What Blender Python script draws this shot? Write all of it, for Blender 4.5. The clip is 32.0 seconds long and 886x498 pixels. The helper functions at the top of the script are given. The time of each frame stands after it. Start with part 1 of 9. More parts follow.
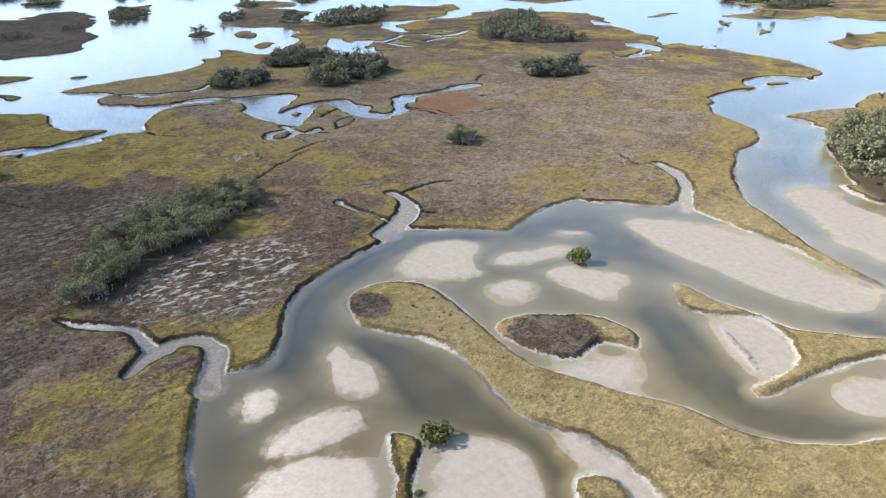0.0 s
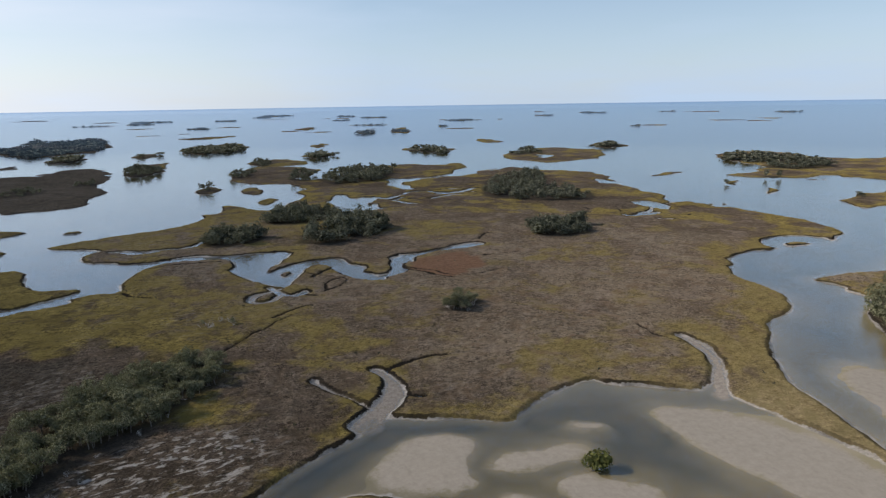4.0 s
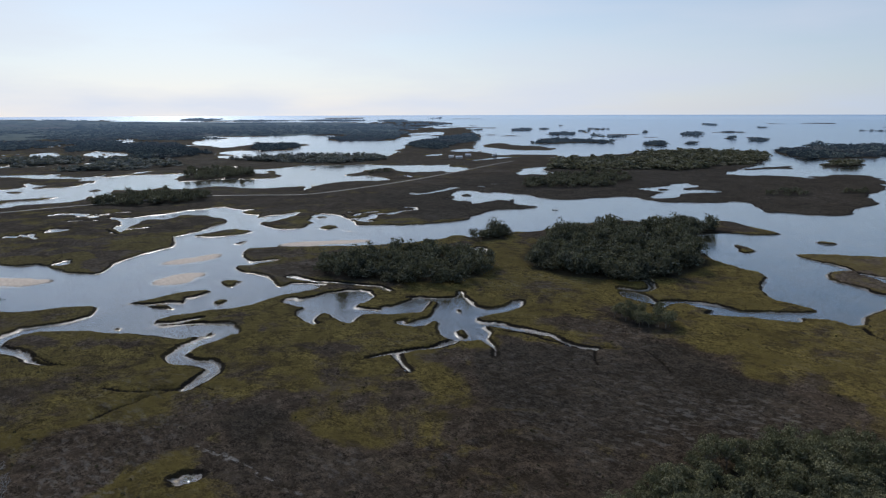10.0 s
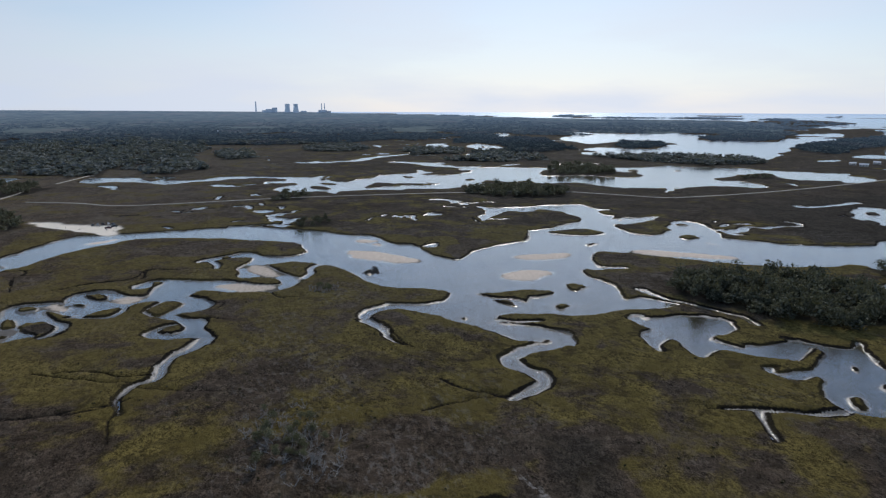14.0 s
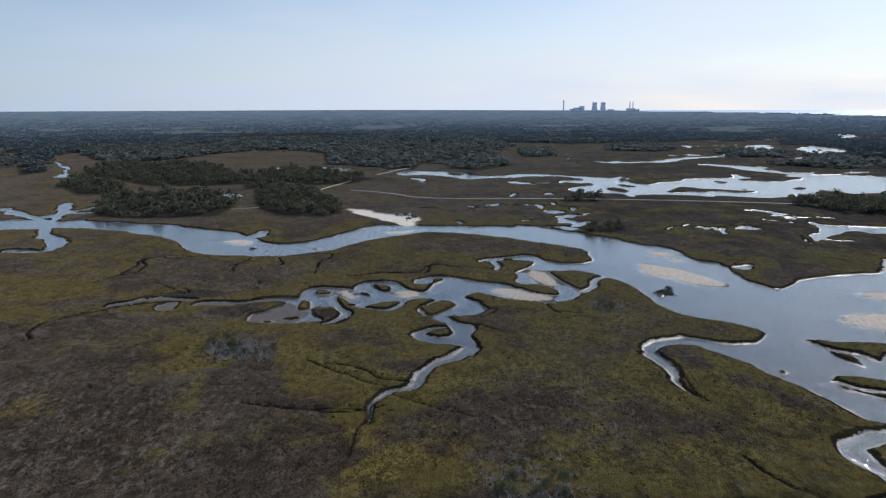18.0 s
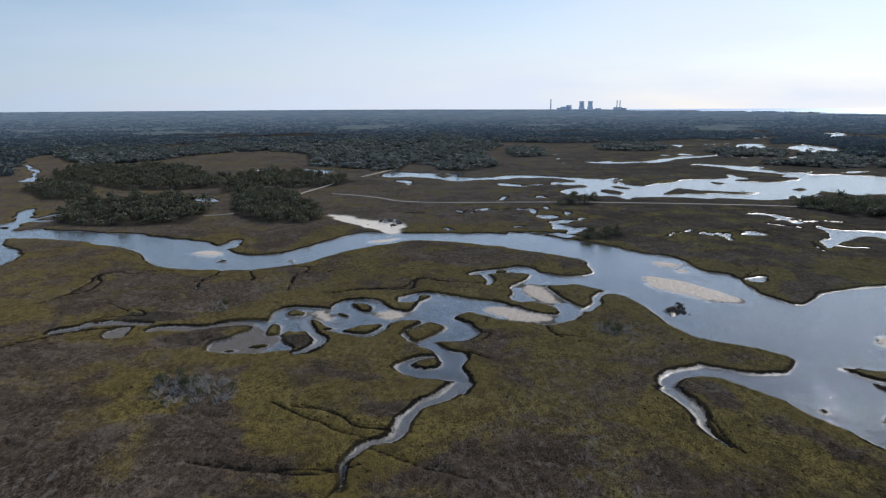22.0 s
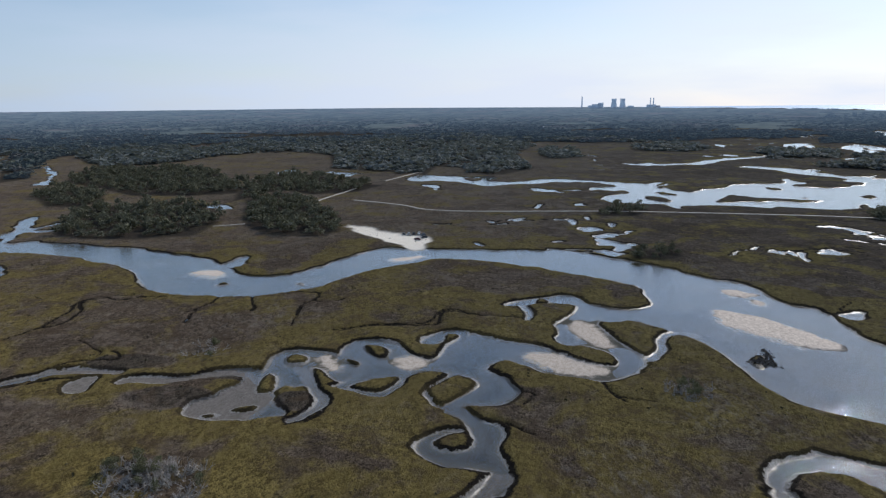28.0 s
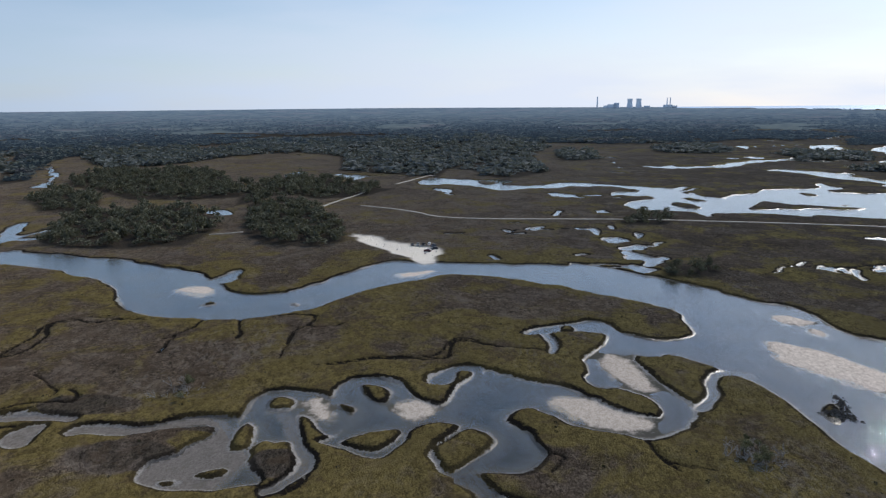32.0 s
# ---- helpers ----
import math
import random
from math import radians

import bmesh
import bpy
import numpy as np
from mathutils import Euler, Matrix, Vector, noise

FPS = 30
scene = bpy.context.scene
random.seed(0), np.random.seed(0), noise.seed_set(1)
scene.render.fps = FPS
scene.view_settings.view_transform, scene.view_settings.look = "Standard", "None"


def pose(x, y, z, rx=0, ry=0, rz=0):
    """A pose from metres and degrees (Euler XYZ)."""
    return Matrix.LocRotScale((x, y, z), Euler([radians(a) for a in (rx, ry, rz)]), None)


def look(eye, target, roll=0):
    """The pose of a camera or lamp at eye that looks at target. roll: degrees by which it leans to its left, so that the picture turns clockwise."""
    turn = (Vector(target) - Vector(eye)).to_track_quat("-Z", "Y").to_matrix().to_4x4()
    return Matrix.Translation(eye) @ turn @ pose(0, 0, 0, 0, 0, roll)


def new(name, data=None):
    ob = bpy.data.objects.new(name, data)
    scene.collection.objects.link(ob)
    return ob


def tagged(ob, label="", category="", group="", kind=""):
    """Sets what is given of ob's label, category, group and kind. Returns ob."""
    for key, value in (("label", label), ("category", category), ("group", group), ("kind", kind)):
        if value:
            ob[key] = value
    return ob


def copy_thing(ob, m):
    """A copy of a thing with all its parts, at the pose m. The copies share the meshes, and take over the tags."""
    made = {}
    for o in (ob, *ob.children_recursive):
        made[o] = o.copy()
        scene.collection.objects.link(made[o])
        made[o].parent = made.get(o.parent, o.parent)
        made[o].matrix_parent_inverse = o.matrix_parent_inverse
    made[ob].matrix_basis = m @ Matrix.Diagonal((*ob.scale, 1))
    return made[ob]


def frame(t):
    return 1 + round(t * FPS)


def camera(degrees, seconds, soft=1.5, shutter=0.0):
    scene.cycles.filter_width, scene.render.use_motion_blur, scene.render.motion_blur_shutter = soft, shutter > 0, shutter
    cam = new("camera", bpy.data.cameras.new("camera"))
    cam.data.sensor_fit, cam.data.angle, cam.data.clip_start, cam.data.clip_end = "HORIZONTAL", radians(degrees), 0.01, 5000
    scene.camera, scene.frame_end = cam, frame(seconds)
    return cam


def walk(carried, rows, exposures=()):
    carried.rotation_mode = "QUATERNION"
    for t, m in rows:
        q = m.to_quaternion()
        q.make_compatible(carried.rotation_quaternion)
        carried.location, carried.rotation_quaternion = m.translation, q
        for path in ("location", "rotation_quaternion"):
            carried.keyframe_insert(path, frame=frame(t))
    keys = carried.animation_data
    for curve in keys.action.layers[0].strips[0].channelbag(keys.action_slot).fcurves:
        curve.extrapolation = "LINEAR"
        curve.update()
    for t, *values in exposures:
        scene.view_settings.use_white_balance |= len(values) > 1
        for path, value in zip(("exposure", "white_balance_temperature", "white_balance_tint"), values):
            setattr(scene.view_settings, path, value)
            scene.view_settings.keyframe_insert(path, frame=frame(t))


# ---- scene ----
# ---- camera and its flight ----
cam = camera(69.15, 32.0, soft=1.3)
FLIGHT = [
    (0.0, -28.82, -40.11, 93.60, 63.879, 0.929, -29.938),
    (0.5, -26.45, -36.74, 93.64, 66.016, 0.839, -29.944),
    (1.0, -23.93, -33.49, 93.74, 68.147, 0.739, -29.904),
    (1.5, -21.41, -30.24, 93.59, 70.334, 0.683, -29.881),
    (2.0, -18.81, -26.77, 93.05, 72.579, 0.604, -29.896),
    (2.5, -16.05, -23.23, 93.07, 74.754, 0.564, -29.889),
    (4.5, -4.51, -11.21, 90.69, 77.560, 0.656, -27.785),
    (5.0, -2.72, -7.74, 90.76, 77.576, 0.574, -21.052),
    (5.5, -1.34, -3.91, 90.20, 77.751, 0.556, -10.804),
    (6.0, -0.00, 0.00, 90.00, 77.812, 0.478, 0.000),
    (6.5, -0.46, 3.27, 89.94, 77.853, 0.416, 6.751),
    (7.0, -0.68, 6.69, 89.97, 77.849, 0.292, 14.923),
    (7.5, -0.97, 10.90, 89.58, 77.859, 0.165, 20.026),
    (8.0, -1.62, 13.93, 89.49, 77.862, 0.174, 21.658),
    (8.5, -2.76, 16.43, 89.38, 77.859, 0.154, 23.172),
    (9.0, -3.40, 18.98, 89.12, 77.916, 0.244, 28.344),
    (9.5, -4.93, 22.05, 89.04, 77.922, 0.178, 31.478),
    (10.0, -6.52, 24.85, 88.74, 77.954, 0.174, 33.144),
    (10.5, -7.84, 26.95, 88.72, 77.952, 0.239, 35.518),
    (11.0, -9.17, 29.35, 89.05, 77.911, 0.186, 39.399),
    (11.5, -10.88, 32.40, 89.17, 77.843, 0.180, 43.738),
    (12.0, -13.18, 35.01, 89.06, 77.833, 0.117, 48.093),
    (12.5, -15.93, 37.68, 88.62, 77.846, 0.142, 52.395),
    (13.0, -18.31, 40.08, 88.35, 77.877, 0.168, 56.682),
    (13.5, -22.06, 41.20, 88.80, 77.741, 0.067, 60.596),
    (14.0, -26.06, 42.51, 88.57, 77.700, -0.154, 64.491),
    (14.5, -29.76, 44.03, 88.05, 77.702, -0.274, 68.511),
    (15.0, -33.46, 45.39, 87.37, 77.756, -0.306, 72.407),
    (15.5, -37.68, 47.18, 86.97, 77.710, -0.335, 76.384),
    (17.5, -55.43, 54.76, 86.21, 77.647, 0.162, 90.134),
    (18.0, -59.71, 55.15, 86.25, 77.613, 0.218, 90.823),
    (18.5, -63.47, 54.98, 86.18, 77.615, 0.282, 90.870),
    (19.0, -67.41, 54.91, 86.24, 77.606, 0.252, 90.836),
    (19.5, -71.25, 55.05, 86.20, 77.592, 0.329, 90.480),
    (20.0, -75.23, 55.15, 86.23, 77.582, 0.347, 90.151),
    (20.5, -79.31, 55.18, 86.20, 77.566, 0.388, 89.803),
    (21.0, -83.61, 55.09, 86.06, 77.555, 0.385, 89.667),
    (21.5, -87.68, 55.12, 86.05, 77.572, 0.373, 89.668),
    (22.0, -91.94, 55.16, 85.96, 77.561, 0.381, 89.675),
    (22.5, -96.38, 55.07, 85.88, 77.558, 0.398, 89.672),
    (23.0, -100.74, 54.82, 85.96, 77.546, 0.456, 90.065),
    (23.5, -104.81, 54.80, 85.68, 77.588, 0.433, 90.404),
    (24.0, -108.65, 54.55, 85.71, 77.594, 0.429, 90.435),
    (24.5, -113.08, 54.76, 86.36, 77.515, 0.513, 90.459),
    (26.5, -129.80, 54.50, 87.31, 77.402, 0.654, 91.254),
    (27.0, -134.31, 54.72, 87.47, 77.393, 0.702, 91.983),
    (27.5, -138.56, 54.69, 87.70, 77.367, 0.690, 92.214),
    (28.0, -142.59, 54.12, 87.64, 77.400, 0.587, 92.173),
    (28.5, -146.84, 53.66, 87.74, 77.400, 0.576, 92.138),
    (29.0, -151.58, 53.92, 87.74, 77.391, 0.587, 92.186),
    (29.5, -156.34, 53.76, 87.69, 77.390, 0.598, 92.222),
    (30.0, -161.00, 53.73, 87.71, 77.385, 0.637, 92.315),
    (30.5, -165.52, 53.57, 87.69, 77.389, 0.651, 92.326),
    (31.0, -169.75, 53.76, 87.50, 77.406, 0.598, 92.486),
    (31.5, -174.41, 53.46, 87.52, 77.397, 0.573, 93.052),
    (32.0, -178.50, 53.23, 87.50, 77.415, 0.559, 93.355),
]
EXPOSURES = [(0.0, 1.50, 6150, 11), (1.0, 1.23, 6400, 14), (2.0, 0.76, 6500, 14), (2.5, 0.52, 6520, 13), (4.5, 0.25, 6550, 12), (6.0, 0.09, 6450, 12), (8.0, -0.14, 6250, 12), (16.0, -0.11, 6180, 12), (20.0, 0.01, 6150, 12), (32.0, 0.01, 6150, 12)]
walk(cam, [(t, pose(*p)) for t, *p in FLIGHT], EXPOSURES)

# ---- sky and sun ----
SUN_YAW, SUN_HEIGHT = 55.0, 33.0
world = bpy.data.worlds.new("sky")
scene.world = world
world.use_nodes = True
wn, wl = world.node_tree.nodes, world.node_tree.links
wn.clear()
w_out = wn.new("ShaderNodeOutputWorld")
w_bg = wn.new("ShaderNodeBackground")
w_sky = wn.new("ShaderNodeTexSky")
w_sky.sky_type = "NISHITA"
w_sky.sun_disc = False
w_sky.sun_elevation, w_sky.sun_rotation = radians(SUN_HEIGHT), radians(-SUN_YAW)
w_sky.altitude, w_sky.air_density, w_sky.dust_density, w_sky.ozone_density = 50, 1.0, 0.4, 2.5
# thin high cloud, stretched along the horizon
w_co = wn.new("ShaderNodeTexCoord")
w_low = wn.new("ShaderNodeVectorMath")
w_low.operation = "MAXIMUM"
w_low.inputs[1].default_value = (-1.0, -1.0, 0.004)
wl.new(w_co.outputs["Generated"], w_low.inputs[0])
wl.new(w_low.outputs["Vector"], w_sky.inputs["Vector"])
w_map = wn.new("ShaderNodeMapping")
w_map.inputs["Scale"].default_value = (1.6, 1.6, 9.0)
w_no = wn.new("ShaderNodeTexNoise")
w_no.inputs["Scale"].default_value, w_no.inputs["Detail"].default_value = 1.5, 7
w_ramp = wn.new("ShaderNodeMapRange")
w_ramp.inputs["From Min"].default_value, w_ramp.inputs["From Max"].default_value = 0.42, 0.75
w_ramp.inputs["To Min"].default_value, w_ramp.inputs["To Max"].default_value = -0.14, 0.32
w_mix = wn.new("ShaderNodeMix")
w_mix.data_type = "RGBA"
w_dot = wn.new("ShaderNodeVectorMath")
w_dot.operation = "DOT_PRODUCT"
w_dot.inputs[1].default_value = (-math.sin(radians(SUN_YAW)), math.cos(radians(SUN_YAW)), 0.0)
w_side = wn.new("ShaderNodeMapRange")
w_side.inputs["From Min"].default_value, w_side.inputs["From Max"].default_value = 0.2, 1.0
w_tone = wn.new("ShaderNodeMix")
w_tone.data_type = "RGBA"
w_tone.inputs["A"].default_value = (4.3, 5.5, 7.0, 1)
w_tone.inputs["B"].default_value = (8.2, 8.6, 9.2, 1)
wl.new(w_co.outputs["Generated"], w_dot.inputs[0])
wl.new(w_dot.outputs["Value"], w_side.inputs["Value"])
wl.new(w_side.outputs["Result"], w_tone.inputs["Factor"])
wl.new(w_tone.outputs["Result"], w_mix.inputs["B"])
wl.new(w_co.outputs["Generated"], w_map.inputs["Vector"])
wl.new(w_map.outputs["Vector"], w_no.inputs["Vector"])
wl.new(w_no.outputs["Fac"], w_ramp.inputs["Value"])
# a milky veil that thins upwards
w_sep = wn.new("ShaderNodeSeparateXYZ")
w_veil = wn.new("ShaderNodeMapRange")
w_veil.inputs["From Min"].default_value, w_veil.inputs["From Max"].default_value = 0.0, 0.26
w_veil.inputs["To Min"].default_value, w_veil.inputs["To Max"].default_value = 0.9, 0.22
w_add = wn.new("ShaderNodeMath")
w_add.use_clamp = True
wl.new(w_co.outputs["Generated"], w_sep.inputs["Vector"])
wl.new(w_sep.outputs["Z"], w_veil.inputs["Value"])
wl.new(w_veil.outputs["Result"], w_add.inputs[0])
wl.new(w_ramp.outputs["Result"], w_add.inputs[1])
wl.new(w_add.outputs[0], w_mix.inputs["Factor"])
wl.new(w_sky.outputs["Color"], w_mix.inputs["A"])
wl.new(w_mix.outputs["Result"], w_bg.inputs["Color"])
w_bg.inputs["Strength"].default_value = 0.1
wl.new(w_bg.outputs["Background"], w_out.inputs["Surface"])

sun = new("sun", bpy.data.lights.new("sun", "SUN"))
sun.data.energy, sun.data.angle, sun.data.color = 3.6, radians(0.6), (1.0, 0.93, 0.81)
sy, sh = radians(SUN_YAW), radians(SUN_HEIGHT)
TO_SUN = Vector((-math.sin(sy) * math.cos(sh), math.cos(sy) * math.cos(sh), math.sin(sh)))
sun.matrix_world = look(TO_SUN * 500, (0, 0, 0))


# ---- materials ----
class Nodes:
    """Short way to write a node material."""

    def __init__(self, name, rough=0.8, spec=0.2):
        self.mat = bpy.data.materials.new(name)
        self.mat.use_nodes = True
        self.t = self.mat.node_tree
        self.p = self.t.nodes["Principled BSDF"]
        self.p.inputs["Roughness"].default_value = rough
        self.p.inputs["Specular IOR Level"].default_value = spec
        self.pos = self.t.nodes.new("ShaderNodeNewGeometry").outputs["Position"]

    def put(self, node, socket, value):
        if hasattr(value, "links"):
            self.t.links.new(value, node.inputs[socket])
        else:
            node.inputs[socket].default_value = value

    def noise(self, scale, detail=4, stretch=None, rough=0.55, at=None, twist=0.0):
        vec = at or self.pos
        if stretch:
            m = self.t.nodes.new("ShaderNodeMapping")
            m.inputs["Scale"].default_value = stretch[:3]
            if len(stretch) > 3:
                m.inputs["Rotation"].default_value = (0, 0, radians(stretch[3]))
            self.t.links.new(vec, m.inputs["Vector"])
            vec = m.outputs["Vector"]
        n = self.t.nodes.new("ShaderNodeTexNoise")
        n.inputs["Scale"].default_value, n.inputs["Detail"].default_value = scale, detail
        n.inputs["Roughness"].default_value, n.inputs["Distortion"].default_value = rough, twist
        self.t.links.new(vec, n.inputs["Vector"])
        return n.outputs["Fac"]

    def span(self, value, a, b, lo=0.0, hi=1.0):
        n = self.t.nodes.new("ShaderNodeMapRange")
        for key, v in (("Value", value), ("From Min", a), ("From Max", b), ("To Min", lo), ("To Max", hi)):
            self.put(n, key, v)
        return n.outputs["Result"]

    def mix(self, fac, a, b):
        n = self.t.nodes.new("ShaderNodeMix")
        n.data_type = "RGBA"
        for key, v in (("Factor", fac), ("A", a), ("B", b)):
            self.put(n, key, (*v, 1) if isinstance(v, tuple) else v)
        return n.outputs["Result"]

    def math(self, op, a, b, clamp=True):
        n = self.t.nodes.new("ShaderNodeMath")
        n.operation, n.use_clamp = op, clamp
        self.put(n, 0, a)
        self.put(n, 1, b)
        return n.outputs[0]

    def attr(self, name):
        n = self.t.nodes.new("ShaderNodeAttribute")
        n.attribute_name = name
        s = self.t.nodes.new("ShaderNodeSeparateColor")
        self.t.links.new(n.outputs["Color"], s.inputs["Color"])
        return s.outputs

    def random(self):
        return self.t.nodes.new("ShaderNodeObjectInfo").outputs["Random"]

    def island(self):
        return self.t.nodes.new("ShaderNodeNewGeometry").outputs["Random Per Island"]

    def colour(self, value):
        self.put(self.p, "Base Color", (*value, 1) if isinstance(value, tuple) else value)
        return self

    def bump(self, height, strength, distance):
        n = self.t.nodes.new("ShaderNodeBump")
        n.inputs["Strength"].default_value, n.inputs["Distance"].default_value = strength, distance
        self.t.links.new(height, n.inputs["Height"])
        self.t.links.new(n.outputs["Normal"], self.p.inputs["Normal"])
        return n.outputs["Normal"]


def ground_material():
    k = Nodes("marsh_ground", 0.95, 0.02)
    k.p.inputs["Diffuse Roughness"].default_value = 1.0
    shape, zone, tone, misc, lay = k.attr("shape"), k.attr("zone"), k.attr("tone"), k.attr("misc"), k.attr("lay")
    fine = k.noise(2.2, 5, rough=0.7)
    blades = k.noise(1.5, 4, stretch=(1, 1.3, 1, 25), rough=0.72)
    tuft = k.math("ADD", k.math("MULTIPLY", k.noise(0.5, 6, stretch=(1, 1.3, 1, 25), rough=0.72), 0.5, False), k.math("MULTIPLY", blades, 0.5, False), False)
    tuft = k.span(tuft, 0.38, 0.62, 0.2, 0.8)
    clump = k.noise(0.21, 5, rough=0.65)
    folds = k.noise(0.26, 6, stretch=(1.7, 0.75, 1, 12), rough=0.68, twist=1.5)
    broad = k.noise(0.045, 5, rough=0.6)
    jag = k.span(k.noise(0.8, 4, rough=0.65), 0.3, 0.7, -0.5, 0.5)
    shore = k.math("ADD", shape["Red"], k.math("MULTIPLY", jag, 0.9, False), False)

    # dry rush, warmer heath, olive and golden grass
    rush = k.mix(k.span(tuft, 0.36, 0.66), (0.044, 0.032, 0.022), (0.225, 0.170, 0.122))
    rush = k.mix(k.span(clump, 0.40, 0.62), rush, (0.112, 0.081, 0.056))
    burnt = k.span(k.noise(0.021, 7, rough=0.62, twist=0.5), 0.47, 0.56, 0.0, 0.6)
    rush = k.mix(burnt, rush, k.mix(k.span(tuft, 0.4, 0.7), (0.032, 0.022, 0.014), (0.119, 0.082, 0.052)))
    heath = k.mix(k.span(tuft, 0.36, 0.66), (0.090, 0.068, 0.047), (0.318, 0.250, 0.178))
    heath = k.mix(k.span(clump, 0.42, 0.66), heath, (0.174, 0.131, 0.087))
    heath = k.mix(k.math("MULTIPLY", burnt, 0.75), heath, k.mix(k.span(tuft, 0.36, 0.66), (0.047, 0.034, 0.023), (0.191, 0.141, 0.107)))
    rush = k.mix(tone["Red"], rush, heath)
    # pale tops and crests; shade of folds and hollows put into the colour
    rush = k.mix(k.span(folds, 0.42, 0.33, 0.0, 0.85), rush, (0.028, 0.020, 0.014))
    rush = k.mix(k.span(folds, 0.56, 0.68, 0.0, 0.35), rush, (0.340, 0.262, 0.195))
    straw_shade = k.math("ADD", lay["Red"], k.math("MULTIPLY", k.span(tuft, 0.2, 0.8, -0.5, 0.5), 0.5, False), False)
    rush = k.mix(k.span(straw_shade, 0.3, 0.85, 0.0, 0.42), rush, (0.350, 0.246, 0.158))
    rush = k.mix(k.span(straw_shade, -0.1, -0.7, 0.0, 0.5), rush, (0.032, 0.023, 0.016))
    rush = k.mix(k.span(zone["Red"], 0.10, -0.22, 0.0, 0.72), rush, k.mix(k.span(tuft, 0.35, 0.75), (0.034, 0.029, 0.022), (0.122, 0.103, 0.079)))
    grass = k.mix(k.span(tuft, 0.34, 0.66), (0.084, 0.062, 0.019), (0.385, 0.290, 0.085))
    grass = k.mix(k.span(broad, 0.4, 0.65), grass, (0.190, 0.143, 0.042))
    yellow = k.mix(k.span(tuft, 0.3, 0.7), (0.128, 0.095, 0.034), (0.275, 0.212, 0.086))
    grass = k.mix(tone["Red"], grass, yellow)
    gold = k.mix(k.span(tuft, 0.3, 0.7), (0.168, 0.124, 0.058), (0.372, 0.288, 0.152))
    gold = k.mix(k.span(clump, 0.45, 0.65), gold, (0.232, 0.184, 0.088))
    live = k.mix(zone["Green"], grass, gold)
    live = k.mix(k.span(clump, 0.42, 0.30, 0.0, 0.5), live, (0.072, 0.052, 0.017))
    lush = k.math("ADD", zone["Red"], k.math("MULTIPLY", k.math("MULTIPLY", k.span(shore, 15.0, 2.5, 0.0, 0.55), k.span(zone["Red"], -0.28, -0.1), False), k.span(broad, 0.35, 0.6), False), False)
    patch = k.math("ADD", lush, k.span(k.noise(0.034, 10, rough=0.70, twist=0.4), 0.38, 0.62, -0.5, 0.5))
    land = k.mix(k.span(patch, 0.25, 0.72, 0.0, 0.95), rush, live)
    bleached = k.span(k.noise(0.055, 9, rough=0.74, twist=0.5), 0.53, 0.60, 0.0, 0.5)
    land = k.mix(k.math("MULTIPLY", bleached, k.math("MULTIPLY", k.span(zone["Red"], 0.5, -0.1), k.span(tone["Red"], 0.05, 0.3))), land, (0.288, 0.225, 0.177))
    trod = k.span(k.noise(0.085, 8, rough=0.7, twist=0.8), 0.53, 0.60, 0.0, 0.5)
    land = k.mix(k.math("MULTIPLY", trod, k.span(zone["Green"], 0.1, 0.6, 1.0, 0.25)), land, k.mix(tone["Red"], (0.043, 0.033, 0.020), (0.179, 0.120, 0.074)))
    # a mosaic of stands that died back and stands that bleached
    stand = k.noise(0.065, 7, stretch=(1, 1.25, 1, 40), rough=0.72, twist=0.6)
    land = k.mix(k.span(stand, 0.46, 0.36, 0.0, 0.36), land, (0.050, 0.037, 0.024))
    land = k.mix(k.span(stand, 0.56, 0.66, 0.0, 0.22), land, (0.285, 0.222, 0.142))
    land = k.mix(k.math("MULTIPLY", lay["Blue"], 0.9, False), land, k.mix(k.span(tuft, 0.3, 0.7), (0.150, 0.082, 0.050), (0.225, 0.130, 0.080)))
    # pale wrack and dead stems lying in rows
    rows = k.noise(0.36, 4, stretch=(0.8, 1.5, 1, -35), rough=0.62, twist=0.3)
    wrack = k.math("MULTIPLY", zone["Blue"], k.span(rows, 0.53, 0.63))
    land = k.mix(k.math("MULTIPLY", wrack, 0.85), land, (0.50, 0.45, 0.39))

    # mud, near black, as it carries the shade of banks and slits
    mud = k.mix(k.span(fine, 0.3, 0.7), (0.011, 0.009, 0.007), (0.036, 0.029, 0.023))
    floor_mud = k.mix(k.span(fine, 0.3, 0.7), (0.030, 0.026, 0.020), (0.070, 0.058, 0.046))
    silt = k.mix(k.span(tuft, 0.25, 0.75), (0.20, 0.175, 0.145), (0.42, 0.375, 0.32))
    damp = k.mix(k.span(k.noise(0.5, 6, rough=0.7), 0.3, 0.7), (0.245, 0.213, 0.172), (0.305, 0.267, 0.22))
    damp = k.mix(k.span(folds, 0.44, 0.34, 0.0, 0.3), damp, (0.20, 0.17, 0.135))
    dry = k.mix(k.span(tuft, 0.3, 0.7), (0.44, 0.375, 0.315), (0.70, 0.62, 0.54))
    sand = k.mix(misc["Red"], dry, damp)
    sand = k.mix(tone["Green"], sand, (0.86, 0.79, 0.68))
    deep = k.mix(k.span(broad, 0.35, 0.65), (0.060, 0.062, 0.040), (0.118, 0.100, 0.052))

    land = k.mix(misc["Green"], land, floor_mud)
    # slits: dark mud, with the shade of their sides painted in
    slit = k.math("ADD", tone["Blue"], k.math("MULTIPLY", jag, 0.5, False), False)
    land = k.mix(k.span(slit, -0.45, 0.15), land, mud)
    # bank: pale strip at the waterline, then the mud cut with shade painted in
    width = k.span(k.noise(0.05, 3), 0.44, 0.66, 0.1, 1.3)
    patchy = k.span(k.noise(0.028, 3), 0.42, 0.52)
